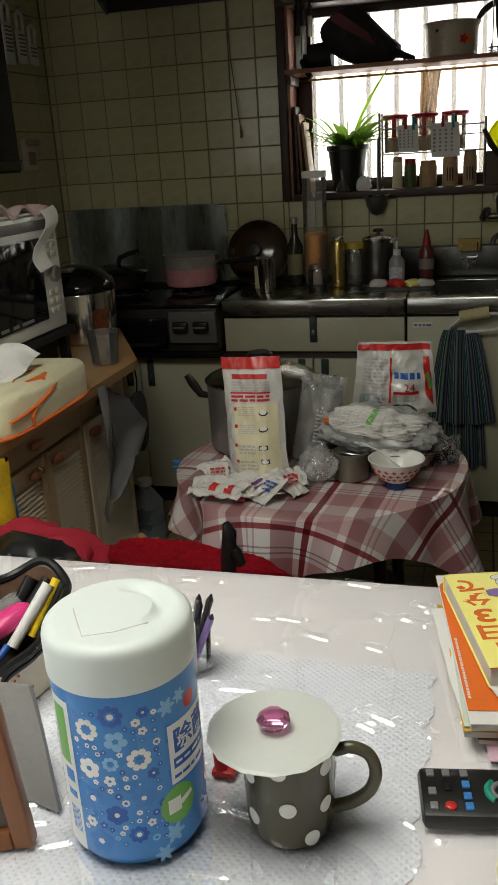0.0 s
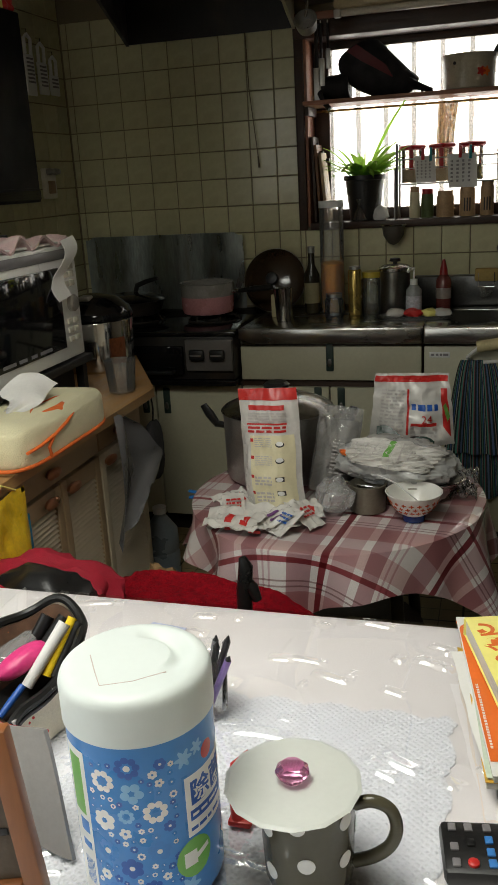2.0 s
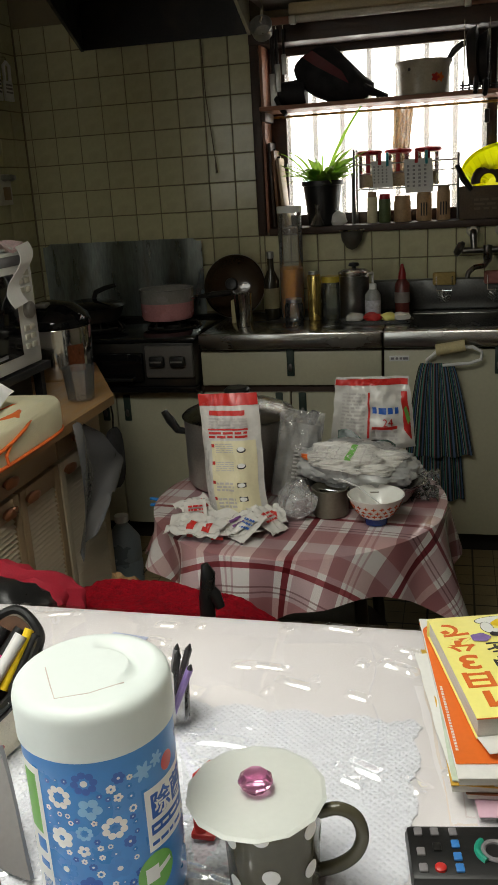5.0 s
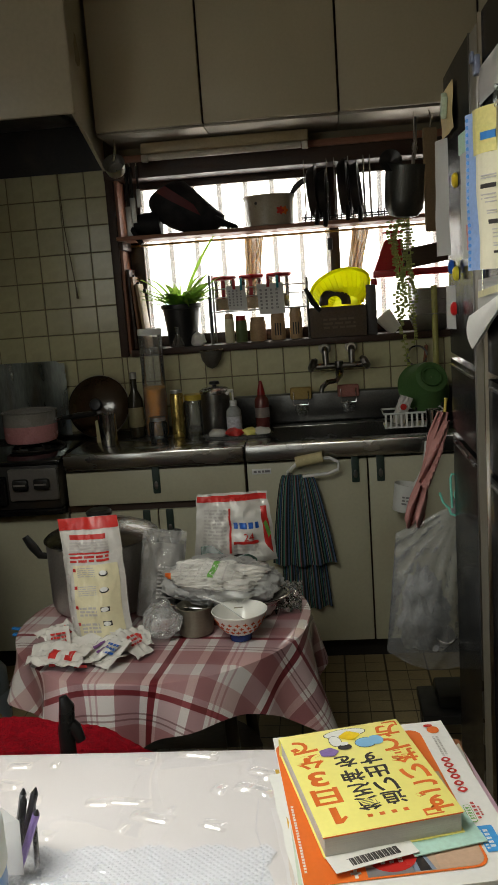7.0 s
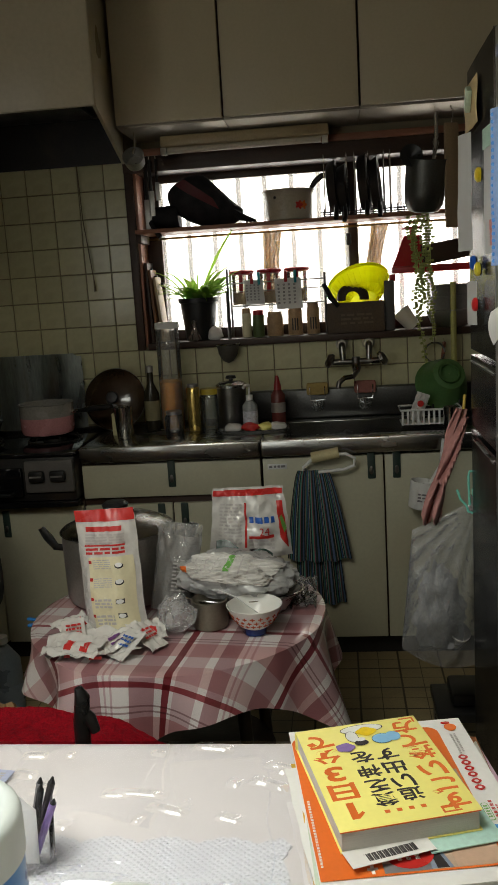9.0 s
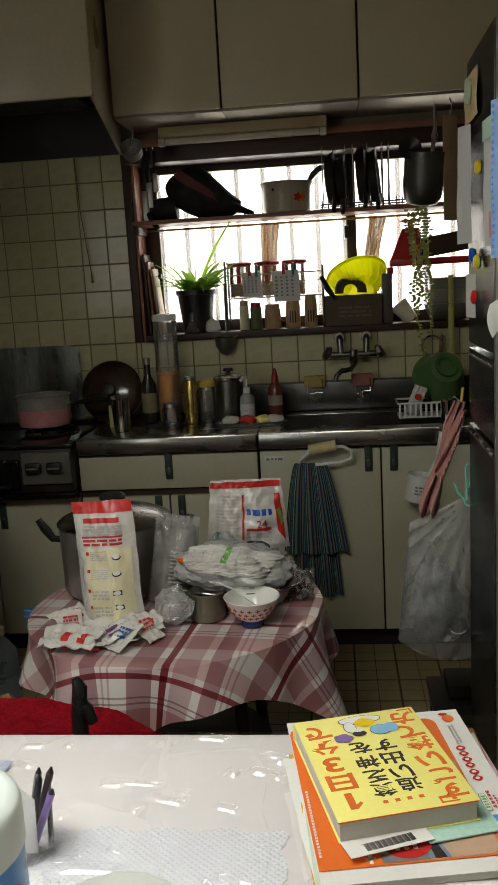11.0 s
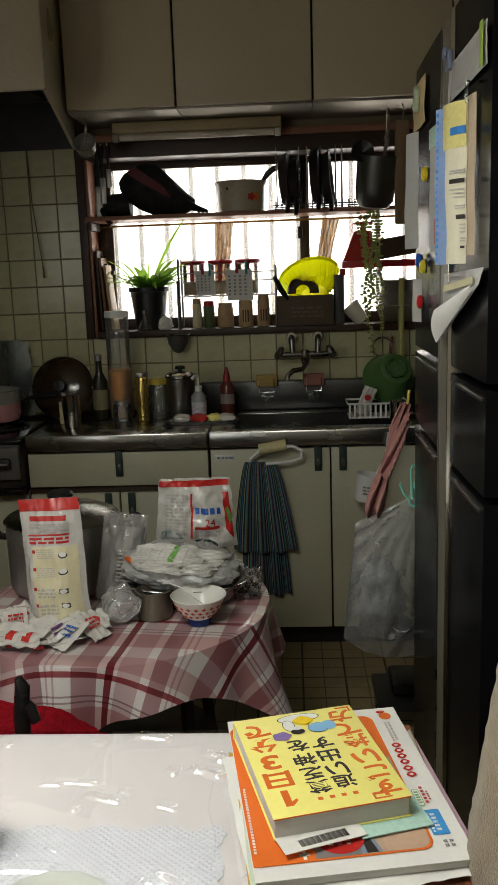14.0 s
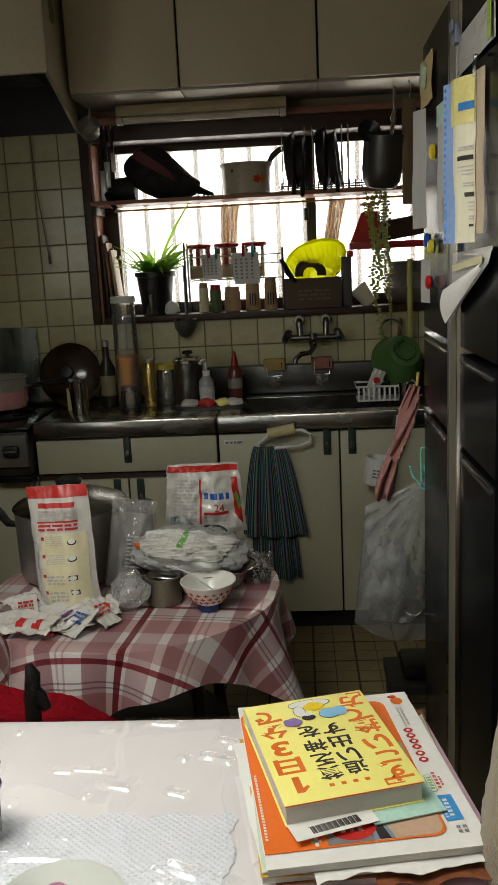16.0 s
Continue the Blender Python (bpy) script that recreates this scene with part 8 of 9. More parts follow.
for y, z, c, lab in ((1.70, 1.425, (0.02, 0.10, 0.45), "round blue"), (1.68, 1.335, (0.60, 0.02, 0.02), "red"), (1.62, 1.60, (0.75, 0.55, 0.03), "yellow"), (1.64, 1.41, (0.70, 0.60, 0.05), "pale yellow")):
    mgn = thing("magnet", lab + " plastic magnet holding a paper", "magnet", (FX - 0.008, y, z), "magnets on the refrigerator")
    part("button", lathe([(0.015, 0.0), (0.015, 0.006), (0.010, 0.010), (0.002, 0.011)], 18, m=pose(0, 0, 0, 0, -90, 0)), mat("magnet_" + lab.replace(" ", "_"), c, 0.3), mgn)
    part("base", lathe([(0.013, -0.004), (0.013, 0.0)], 18, m=pose(0, 0, 0, 0, -90, 0)), "black", mgn)
clp = thing("magnet_clip", "grey plastic clip magnet on the letter", "clip", (FX - 0.006, 1.36, 1.765))
part("jaw", box(-0.010, 0.0, -0.014, 0.014, -0.02, 0.012, 0.003), mat("grey_blue_plastic", (0.16, 0.18, 0.25), 0.4), clp)
part("grip", box(-0.016, -0.0105, -0.010, 0.010, 0.0, 0.018, 0.002), mat("grey_blue_plastic", (0.16, 0.18, 0.25), 0.4), clp)
cl2 = thing("peg_clip", "pale green clip on the yellowish card", "clip", (FX - 0.006, 1.74, 1.775))
part("jaw", box(-0.012, 0.0, -0.012, 0.012, -0.03, 0.02, 0.003, m=pose(0, 0, 0, 35, 0, 0)), mat("pale_green_plastic", (0.45, 0.55, 0.40), 0.4), cl2)
part("spring", tube(arc((-0.008, 0, 0), 0.008, 0, 330, 12, "x"), 0.0015, 6), "chrome", cl2)
def fleece(u, v):
    a, z = 2 * math.pi * u, 1.03 * v
    r = 0.150 - 0.030 * max(0.0, (z - 0.78) / 0.19) if z < 0.97 else 0.120 * math.sqrt(max(0.0, 1 - ((z - 0.97) / 0.062) ** 2))
    k = r * (1 + 0.07 * wob(math.cos(a) * 2, math.sin(a) * 2, z * 6) + 0.02 * wob(math.cos(a) * 14, math.sin(a) * 14, z * 60))
    return Vector((0.618 + k * math.cos(a), 0.60 + k * math.sin(a), z))


cov = thing("draped_chair", "chair draped with a beige fleece throw beside the dining table", "chair", (0, 0, 0))
part("throw", sheet(fleece, 60, 90), mat("beige_fleece", (0.24, 0.18, 0.11), 0.95, scale=40, fine=400, bump=0.9, var=0.3, sheen=0.3), cov)

# ---- the window's shelf and what stands on it ----
SHZ = 1.655
wsf = thing("window_shelf", "thin reddish wooden shelf across the window", "shelf", (0, 0, 0))
part("board", box(WX0 + 0.013, WX1 - 0.013, 3.19, 3.395, SHZ - 0.016, SHZ, 0.003), "redwood", wsf)
for x in (WX0 + 0.014, WX1 - 0.03):
    part("bracket", box(x, x + 0.016, 3.22, 3.38, SHZ - 0.05, SHZ - 0.017, 0.002), "darkwood", wsf)
rod = thing("curtain_rod", "thin brass rod under the window shelf", "rod", (0, 0, 0))
part("rod", tube([(WX0 + 0.013, 3.40, SHZ - 0.028), (WX1 - 0.013, 3.40, SHZ - 0.028)], 0.005, 8), mat("brass", (0.42, 0.28, 0.10), 0.3, metal=0.9), rod)
part("rod_end", lathe([(0.009, 0), (0.009, 0.012)], 12, m=pose(WX0 + 0.0125, 3.40, SHZ - 0.028, 0, 90, 0)), "oldsteel", rod)

lace_c = bpy.data.materials.new("lace_curtain")
lace_c.use_nodes = True
_t = lace_c.node_tree
_t.nodes.remove(_t.nodes["Principled BSDF"])
_df, _tl, _tp, _m1, _m2 = _t.nodes.new("ShaderNodeBsdfDiffuse"), _t.nodes.new("ShaderNodeBsdfTranslucent"), _t.nodes.new("ShaderNodeBsdfTransparent"), _t.nodes.new("ShaderNodeMixShader"), _t.nodes.new("ShaderNodeMixShader")
_df.inputs[0].default_value = _tl.inputs[0].default_value = (0.50, 0.36, 0.20, 1)
_m1.inputs[0].default_value = 0.6
_co, _nz, _rp = _t.nodes.new("ShaderNodeTexCoord"), _t.nodes.new("ShaderNodeTexNoise"), _t.nodes.new("ShaderNodeMapRange")
_nz.inputs["Scale"].default_value = 120
_rp.inputs["From Min"].default_value, _rp.inputs["From Max"].default_value, _rp.inputs["To Min"].default_value, _rp.inputs["To Max"].default_value = 0.4, 0.65, 0.05, 0.4
_lnk(_t, _co.outputs["Object"], _nz.inputs["Vector"]), _lnk(_t, _nz.outputs["Fac"], _rp.inputs["Value"])
_lnk(_t, _df.outputs[0], _m1.inputs[1]), _lnk(_t, _tl.outputs[0], _m1.inputs[2]), _lnk(_t, _rp.outputs[0], _m2.inputs[0]), _lnk(_t, _m1.outputs[0], _m2.inputs[1]), _lnk(_t, _tp.outputs[0], _m2.inputs[2]), _lnk(_t, _m2.outputs[0], _t.nodes["Material Output"].inputs[0])
for x0, x1, z1, slant in ((-0.02, 0.058, 1.36, -0.01), (0.43, 0.50, 1.38, -0.045)):
    cu2 = tagged(part("lace_curtain", sheet(lambda u, v: Vector((x0 + (x1 - x0) * u * (1 - 0.15 * math.sin(3.1 * v)) + slant * v, 3.40 + 0.010 * math.sin(u * 25), SHZ - 0.026 + (z1 - SHZ) * v)), 30, 12, 0.0008), lace_c), "gathered beige lace curtain hung on the rod", "curtain", "lace curtains at the window")

bb_ = thing("backpack", "black and dark red bag lying on the window shelf", "bag", (-0.25, 3.30, SHZ + 0.001))
blk = mat("black_nylon", (0.010, 0.009, 0.010), 0.7, scale=20, bump=0.3)
bm = bmesh.new()
bmesh.ops.create_uvsphere(bm, u_segments=28, v_segments=16, radius=1)
for v in bm.verts:
    d = v.co.copy()
    top = 0.205 - 0.10 * max(0, d.x) - 0.05 * max(0, -d.x - 0.3)
    v.co = Vector((d.x * 0.155 + 0.01, d.y * 0.07, max(0.0, 0.095 + d.z * (top - 0.095) if d.z > 0 else 0.095 + d.z * 0.095) - 0.035 * d.x))
    v.co.z = max(0.0, v.co.z)
part("body", bm, blk, bb_)
part("red_panel", plates([[(-0.10, 0.165), (-0.06, 0.185), (0.05, 0.105), (0.075, 0.06), (0.03, 0.085), (-0.05, 0.13)]], 0.002, m=pose(0, -0.073, 0, 90, 0, 0)), mat("dark_red_nylon", (0.10, 0.008, 0.012), 0.6), bb_)
part("side_roll", tube([(-0.225, 0, 0.045), (-0.10, 0, 0.05)], [0.042, 0.05], 16), blk, bb_)
part("strap", tube([(-0.21, -0.06, 0.03), (-0.19, -0.085, -0.005), (-0.165, -0.10, -0.035)], 0.012, 8, flat=0.5), blk, bb_)
for i in range(3):
    part("flap", tube([(0.13 - 0.015 * i, -0.03 + 0.02 * i, 0.045), (0.18, -0.06 + 0.02 * i, 0.02), (0.22 - 0.02 * i, -0.09 + 0.015 * i, 0.005)], [0.02, 0.014, 0.008], 8, flat=0.6), blk, bb_)

ep = thing("enamel_pot", "white enamel milk pot with a flower print", "pot", (0.098, 3.30, SHZ + 0.001))
enam = mat("old_enamel", (0.42, 0.37, 0.28), 0.3)
part("pot", lathe([(0.088, 0.0), (0.094, 0.004), (0.098, 0.10), (0.108, 0.118), (0.105, 0.12), (0.094, 0.10), (0.09, 0.006), (0.002, 0.005)], 40, cap=False), enam, ep)
part("handle", tube([(0.085, 0.02, 0.115), (0.11, 0.02, 0.15), (0.14, 0.015, 0.17), (0.17, 0.01, 0.175)], [0.008, 0.012, 0.012, 0.009], 10), "black", ep)
for a, mt in ((40, "orange_print"), (-30, "dark_print"), (28, "red_print")):
    part("flower_print", wrap_round(split_long(plates([disc_pts(radians(a) * 0.098, 0.055 if a != -30 else 0.088, 0.018 if a > 0 else 0.006, 0.018 if a > 0 else 0.006, 30, 5 if a > 0 else 0, 0.4)], 0.0008, z=0.0), 0.008), 0.0975), mt, ep)

drk = thing("dish_rack", "black wire rack with pans standing on edge", "dish rack", (0.42, 3.30, SHZ + 0.001))
part("frame", tube([(-0.19, -0.06, 0.02), (0.19, -0.06, 0.02), (0.19, 0.06, 0.02), (-0.19, 0.06, 0.02)], 0.003, 6, closed=True), "black", drk)
part("foot_rail", tube([(-0.19, -0.05, 0.003), (0.19, -0.05, 0.003)], 0.003, 6), "black", drk)
for i in range(16):
    part("wire", tube([(-0.18 + i * 0.024, -0.06, 0.0), (-0.18 + i * 0.024, -0.06, 0.035)], 0.003, 6), "black", drk)
for i, x in enumerate((-0.175, -0.085, -0.055, 0.0, 0.06, 0.085)):
    part("hoop", tube([(x, -0.03, 0.01)] + arc((x, 0, 0.235), 0.03, 180, 0, 8, "x")[::1] + [(x, 0.03, 0.01)], 0.0025, 6), "chrome", drk)
for x, r, tilt in ((0.262, 0.108, 86), (0.300, 0.100, 88), (0.385, 0.118, 87), (0.43, 0.108, 85)):
    fp2 = thing("small_pan", "dark frying pan stood on edge in the rack", "frying pan", (x, 3.31, SHZ + r + 0.010), "pans in the rack", ry=tilt, rz=-7)
    part("pan", lathe([(r * 0.8, 0.0), (r * 0.86, 0.003), (r, 0.035), (r - 0.003, 0.036), (r * 0.82, 0.006), (0.002, 0.004)], 32, cap=False), "blackmetal", fp2)
    part("handle", tube([(0.075, -0.075, 0.03), (0.11, -0.11, 0.032), (0.13, -0.13, 0.03)], [0.008, 0.011, 0.009], 8), "black", fp2)
hp_ = thing("hanging_pot", "dark steel pot hung from the cabinet by its handle", "pot", (0.622, 3.09, 1.752))
part("pot", lathe([(0.03, -0.115), (0.055, -0.108), (0.070, -0.085), (0.076, -0.04), (0.078, 0.075), (0.081, 0.078), (0.075, 0.075), (0.070, -0.04), (0.002, -0.10)], 36, cap=False, m=pose(0, 0.0, 0, 8, 5, 0)), mat("dark_pot_steel", (0.10, 0.10, 0.09), 0.4, metal=0.8), hp_)
part("handle", tube([(0.03, 0, 0.07), (0.045, 0.03, 0.16), (0.05, 0.06, 0.25)], [0.007, 0.008, 0.006], 8), "oldsteel", hp_)
part("dark_ladle", lathe([(0.002, 0), (0.03, 0.006), (0.042, 0.022), (0.04, 0.024), (0.002, 0.008)], 20, cap=False, m=pose(-0.055, -0.03, 0.085, 80, 0, 0)), "black", hp_)
hb = thing("hanging_board", "long wooden cutting board hung from the cabinet", "cutting board", (0.712, 3.05, 1.965), rz=20)
part("board", box(-0.028, 0.028, -0.008, 0.008, -0.39, -0.02, 0.006), mat("old_board", (0.26, 0.18, 0.10), 0.7), hb)
part("hook", tube([(0, 0, 0.04), (0.008, 0, 0.02), (0.0, 0, -0.03)], 0.0025, 6), "chrome", hb)
for x, y, z, l in ((0.655, 3.04, 1.998, 0.09),):
    ut = thing("hanging_whisk", "thin wire utensil hung from the cabinet", "utensil", (x, y, z), "utensils under the wall cabinet")
    part("stem", tube([(0, 0, 0.005), (0, 0, -l)], 0.002, 6), "chrome", ut)
    part("loop", tube([(0.0, 0, -l), (0.011, 0, -l - 0.03), (0.0, 0, -l - 0.07), (-0.011, 0, -l - 0.03)], 0.0018, 6, closed=True), "chrome", ut)
tlf = thing("tube_lamp", "beige unlit fluorescent lamp under the cabinet", "lamp", (-0.06, 3.20, 1.962))
part("housing", box(-0.325, 0.33, -0.03, 0.03, -0.002, 0.04, 0.008), mat("aged_beige_plastic", (0.42, 0.33, 0.18), 0.4), tlf)
part("tube", tube([(-0.30, -0.005, -0.014), (0.30, -0.005, -0.014)], 0.013, 14), mat("unlit_tube", (0.60, 0.55, 0.45), 0.25), tlf)
for x in (-0.315, 0.315):
    part("socket", box(x - 0.012, x + 0.012, -0.02, 0.012, -0.03, -0.0025, 0.003), "offwhite", tlf)
bmz = thing("ceiling_rail", "reddish wooden rail over the window", "rail", (0, 0, 0))
part("rail", box(WX0 - 0.03, WX1 + 0.02, 3.255, 3.268, 1.945, 1.972, 0.002), "redwood", bmz)
part("rail_mount", box(0.30, 0.33, 3.2685, 3.2695, 1.95, 1.965), "redwood", bmz)
lc = thing("measuring_cup", "small steel measuring cup hung by the hood", "measuring cup", (-0.455, 3.03, 1.998))
part("hook", tube([(0, 0, 0.0), (0.004, 0, -0.04)], 0.002, 6), "chrome", lc)
part("handle", tube([(0.004, 0, -0.02), (0.0, -0.005, -0.06), (-0.005, -0.01, -0.08)], [0.004, 0.007, 0.005], 8), "chrome", lc)
part("cup", lathe([(0.02, 0), (0.035, 0.006), (0.042, 0.05), (0.040, 0.05), (0.033, 0.008), (0.002, 0.006)], 26, cap=False, m=pose(0.0, 0.01, -0.115, 60, 0, 0)), "oldsteel", lc)
for x, l, w in ((-0.452, 0.22, 0.012), (-0.425, 0.16, 0.009), (-0.47, 0.28, 0.014)):
    ut = thing("kitchen_tool", "dark kitchen tool hung beside the window", "utensil", (x, 3.262, 1.93), "tools beside the window")
    part("hook", tube([(0, 0.007, 0.02), (0, -0.006, 0.012), (0, -0.004, 0.0)], 0.002, 6), "chrome", ut)
    part("handle", tube([(0, -0.004, 0.0), (0, -0.004, -l * 0.55)], w * 0.6, 8), "black", ut)
    part("blade", box(-w, w, -0.006, -0.002, -l, -l * 0.55, 0.002), "oldsteel", ut)
pc_ = thing("pull_cord", "thin cord hanging in front of the tiles", "cord", (-0.745, 3.278, 1.97))
part("cord", tube([(-0.012, 0, 0.0), (-0.006, 0, -0.25), (0.018, 0, -0.50)], 0.0022, 6), mat("dirty_cord", (0.14, 0.11, 0.06), 0.7), pc_)
part("tassel", tube([(0.018, 0, -0.50), (0.02, 0, -0.545)], [0.003, 0.005], 8), mat("dirty_cord", (0.14, 0.11, 0.06), 0.7), pc_)

# ---- on the window sill ----
WS = WZ0 + 0.017
pt = thing("potted_plant", "green strap-leaved plant in a black pot on the sill", "plant", (-0.305, 3.35, WS))
part("pot", lathe([(0.055, 0.0), (0.06, 0.003), (0.078, 0.155), (0.085, 0.157), (0.085, 0.175), (0.079, 0.175), (0.075, 0.15), (0.002, 0.148)], 32, cap=False), "black", pt)
part("soil", lathe([(0.002, 0.15), (0.076, 0.15), (0.076, 0.156), (0.002, 0.158)], 24), mat("soil", (0.03, 0.02, 0.012), 0.95, bump=0.8), pt)
leafm = mat("fresh_leaf", (0.09, 0.20, 0.03), 0.42, scale=30, var=0.3, piece=0.25)
_p = leafm.node_tree.nodes["Principled BSDF"]
_tl = leafm.node_tree.nodes.new("ShaderNodeBsdfTranslucent")
_tl.inputs[0].default_value = (0.26, 0.44, 0.06, 1)
_mx = leafm.node_tree.nodes.new("ShaderNodeMixShader")
_mx.inputs[0].default_value = 0.65
_lnk(leafm.node_tree, _p.outputs[0], _mx.inputs[1]), _lnk(leafm.node_tree, _tl.outputs[0], _mx.inputs[2]), _lnk(leafm.node_tree, _mx.outputs[0], leafm.node_tree.nodes["Material Output"].inputs[0])
rl = random.Random(7)
for i in range(92):
    a, ln, rise = rl.uniform(0, 2 * math.pi), rl.uniform(0.12, 0.23), rl.uniform(0.35, 0.9)
    if i == 0:
        a, ln, rise = -0.4, 0.36, 0.86
    r0, w = rl.uniform(0.003, 0.045), rl.uniform(0.005, 0.0095)
    ca, sa_ = math.cos(a), math.sin(a) * 0.5
    droop, bow = (0.08 if i == 0 else rl.uniform(0.15, 1.0)), rl.uniform(-0.02, 0.02)

    def lf(u, v, a=a, ca=ca, sa_=sa_, ln=ln, rise=rise, r0=r0, w=w, droop=droop, bow=bow):
        rr = r0 + ln * math.sqrt(1 - rise * rise) * v * (0.75 + 0.5 * v)
        zz = 0.155 + ln * (rise * v * 1.15 - droop * 0.55 * v * v * v)
        ww = w * math.sin(math.pi * min(1, 0.12 + v * 0.9)) ** 0.7 * (2 * u - 1)
        return Vector((ca * rr - math.sin(a) * ww + ww * 0.5 + bow * v * v, sa_ * rr + math.cos(a) * ww * 0.6, zz + 0.25 * abs(ww)))
    part("leaf", sheet(lf, 2, 9), leafm, pt)
va = thing("bud_vase", "small clear glass vase with a cutting", "vase", (-0.318, 3.292, WS))
part("vase", lathe([(0.028, 0), (0.032, 0.004), (0.02, 0.03), (0.010, 0.05), (0.014, 0.085), (0.012, 0.085), (0.008, 0.05), (0.002, 0.006)], 24, cap=False), clear_film("vase_glass", tint=(0.75, 0.78, 0.74), gloss=0.6, milk=0.08), va)
for a in (20, 140, 260):
    part("leaf", sheet(lambda u, v: Vector((math.cos(radians(a)) * 0.035 * v, 0.01 * math.sin(radians(a)) + 0.004 * v, 0.085 + 0.03 * v + 0.006 * math.sin(3.1 * v) * (2 * u - 1) * 2)), 3, 6), mat("dark_leaf", (0.05, 0.10, 0.03), 0.4), va)
fg = tagged(part("figurine", crumple(-0.235, 3.30, WS + 0.022, 0.03, 0.022, 0.03, 2, 0.3, 3), "paper"), "small white ornament with a red base on the sill", "ornament")
for i, (x, h, mt, lean) in enumerate(((-0.497, 0.33, "darkwood", -4), (-0.478, 0.30, "brownwood", -8), (-0.452, 0.27, "cabwood", -14))):
    ct = thing("cutting_board", ("dark", "brown", "pale")[i] + " cutting board leaning in the window corner", "cutting board", (x, 3.345, WS), "cutting boards at the window")
    part("board", box(-0.006, 0.006, -0.06, 0.055, 0.0, h, 0.003, m=pose(0, 0, 0.002, 0, lean * 0.35, 0)), mt, ct)
    part("grip_hole", lathe([(0.009, -0.0068), (0.009, 0.0068)], 14, m=pose(0, 0, h - 0.03, 0, 90, 0)), "black", ct)

sr = thing("spice_rack", "chrome wire rack for spice jars on the sill", "rack", (0.03, 3.34, WS))
part("rail", tube([(-0.20, -0.045, 0.225), (0.20, -0.045, 0.225), (0.20, 0.055, 0.225), (-0.20, 0.055, 0.225)], 0.0028, 6, closed=True), "oldsteel", sr)
part("rail", tube([(-0.20, -0.045, 0.19), (0.20, -0.045, 0.19), (0.20, 0.055, 0.19), (-0.20, 0.055, 0.19)], 0.0022, 6, closed=True), "oldsteel", sr)
part("shelf", box(-0.198, 0.198, -0.043, 0.053, 0.128, 0.133, 0.001), "oldsteel", sr)
for x in (-0.20, 0.20):
    for y in (-0.045, 0.055):
        part("post", tube([(x, y, 0.0), (x, y, 0.25 if x > 0 else 0.285)], 0.005, 8), "darksteel", sr)
for i in range(7):
    part("wire", tube([(-0.18 + i * 0.06, -0.045, 0.13), (-0.18 + i * 0.06, -0.045, 0.225)], 0.0015, 6), "oldsteel", sr)
redp = mat("red_plastic", (0.38, 0.012, 0.016), 0.35)
jarf = clear_film("jar_film", tint=(0.92, 0.9, 0.85), gloss=0.35, milk=0.3, milk_col=(0.7, 0.62, 0.5))
for x in (-0.115, 0.0, 0.115):
    sj = thing("spice_jar", "clear spice jar with a wide red lid", "jar", (x, 3.345, WS + 0.135), "red-lidded spice jars")
    part("jar", lathe([(0.040, 0.0), (0.042, 0.004), (0.042, 0.125), (0.002, 0.125)], 24), jarf, sj)
    part("content", lathe([(0.002, 0.004), (0.038, 0.004), (0.038, 0.05), (0.002, 0.055)], 20), mat("pale_spice", (0.55, 0.42, 0.24), 0.8), sj)
    part("lid", lathe([(0.044, 0.124), (0.052, 0.128), (0.053, 0.138), (0.045, 0.143), (0.002, 0.144)], 24), redp, sj)
    part("spoon", box(-0.008, 0.008, -0.044, -0.038, 0.05, 0.125, 0.002), redp, sj, "red measuring spoon")
for i, (x, mt, h, r) in enumerate(((-0.135, "cream_print", 0.10, 0.02), (-0.085, "bottle_green", 0.09, 0.024), (-0.015, "tan", 0.08, 0.034), (0.07, "tan", 0.105, 0.03), (0.145, "tan", 0.11, 0.026))):
    for key, c in (("bottle_green", (0.10, 0.14, 0.05)), ("tan", (0.45, 0.30, 0.16))):
        if key not in M:
            M[key] = mat(key, c, 0.4, scale=30, var=0.3)
    sp = thing("spice_bottle", "small labelled spice bottle on the sill", "bottle", (0.03 + x, 3.345, WS), "spice bottles on the sill")
    part("body", lathe([(r, 0), (r + 0.001, 0.003), (r, h), (0.002, h)], 20), mt, sp)
    part("cap", lathe([(r * 0.9, h), (r * 0.9, h + 0.02), (0.002, h + 0.021)], 20), redp if i in (1,) else "tan", sp)
    if i > 2:
        part("writing", wrap_round(plates([rect(-0.012 + k * 0.01, -0.007 + k * 0.01, 0.02, 0.07) for k in range(3)], 0.0006, z=0.001), r), "dark_print", sp)
for x, w, h, seed in ((-0.062, 0.078, 0.10, 3), (0.078, 0.108, 0.125, 5)):
    nt_ = thing("recipe_note", "handwritten white note pegged to the spice rack", "note", (x, 3.288, WS + 0.235), "notes on the spice rack", rx=3)
    part("paper", sheet(lambda u, v: Vector(((u - 0.5) * w + 0.006 * v, -0.003 - 0.008 * v * u, -h * v)), 6, 8, 0.0012), "paper", nt_)
    part("writing", plates([p for k in range(4) for p in bars(-w * 0.38 + k * w * 0.2, -w * 0.30 + k * w * 0.2, -h * 0.85, -h * 0.15, 6, seed + k, 0.55)], 0.0004), "grey_print", nt_, m=pose(0, -0.012, 0, 90, 0, 0))
    part("peg", box(-0.005 + w * 0.3, 0.005 + w * 0.3, -0.016, 0.004, -0.02, 0.03, 0.002), mat("teal_peg", (0.02, 0.30, 0.34), 0.4), nt_, "teal peg")
    part("clip", box(-0.012, 0.0, -0.016, 0.0, -0.015, 0.03, 0.002), redp, nt_)
st2 = thing("tea_strainer", "small wire strainer hung on the sill", "strainer", (-0.178, 3.245, WS - 0.018))
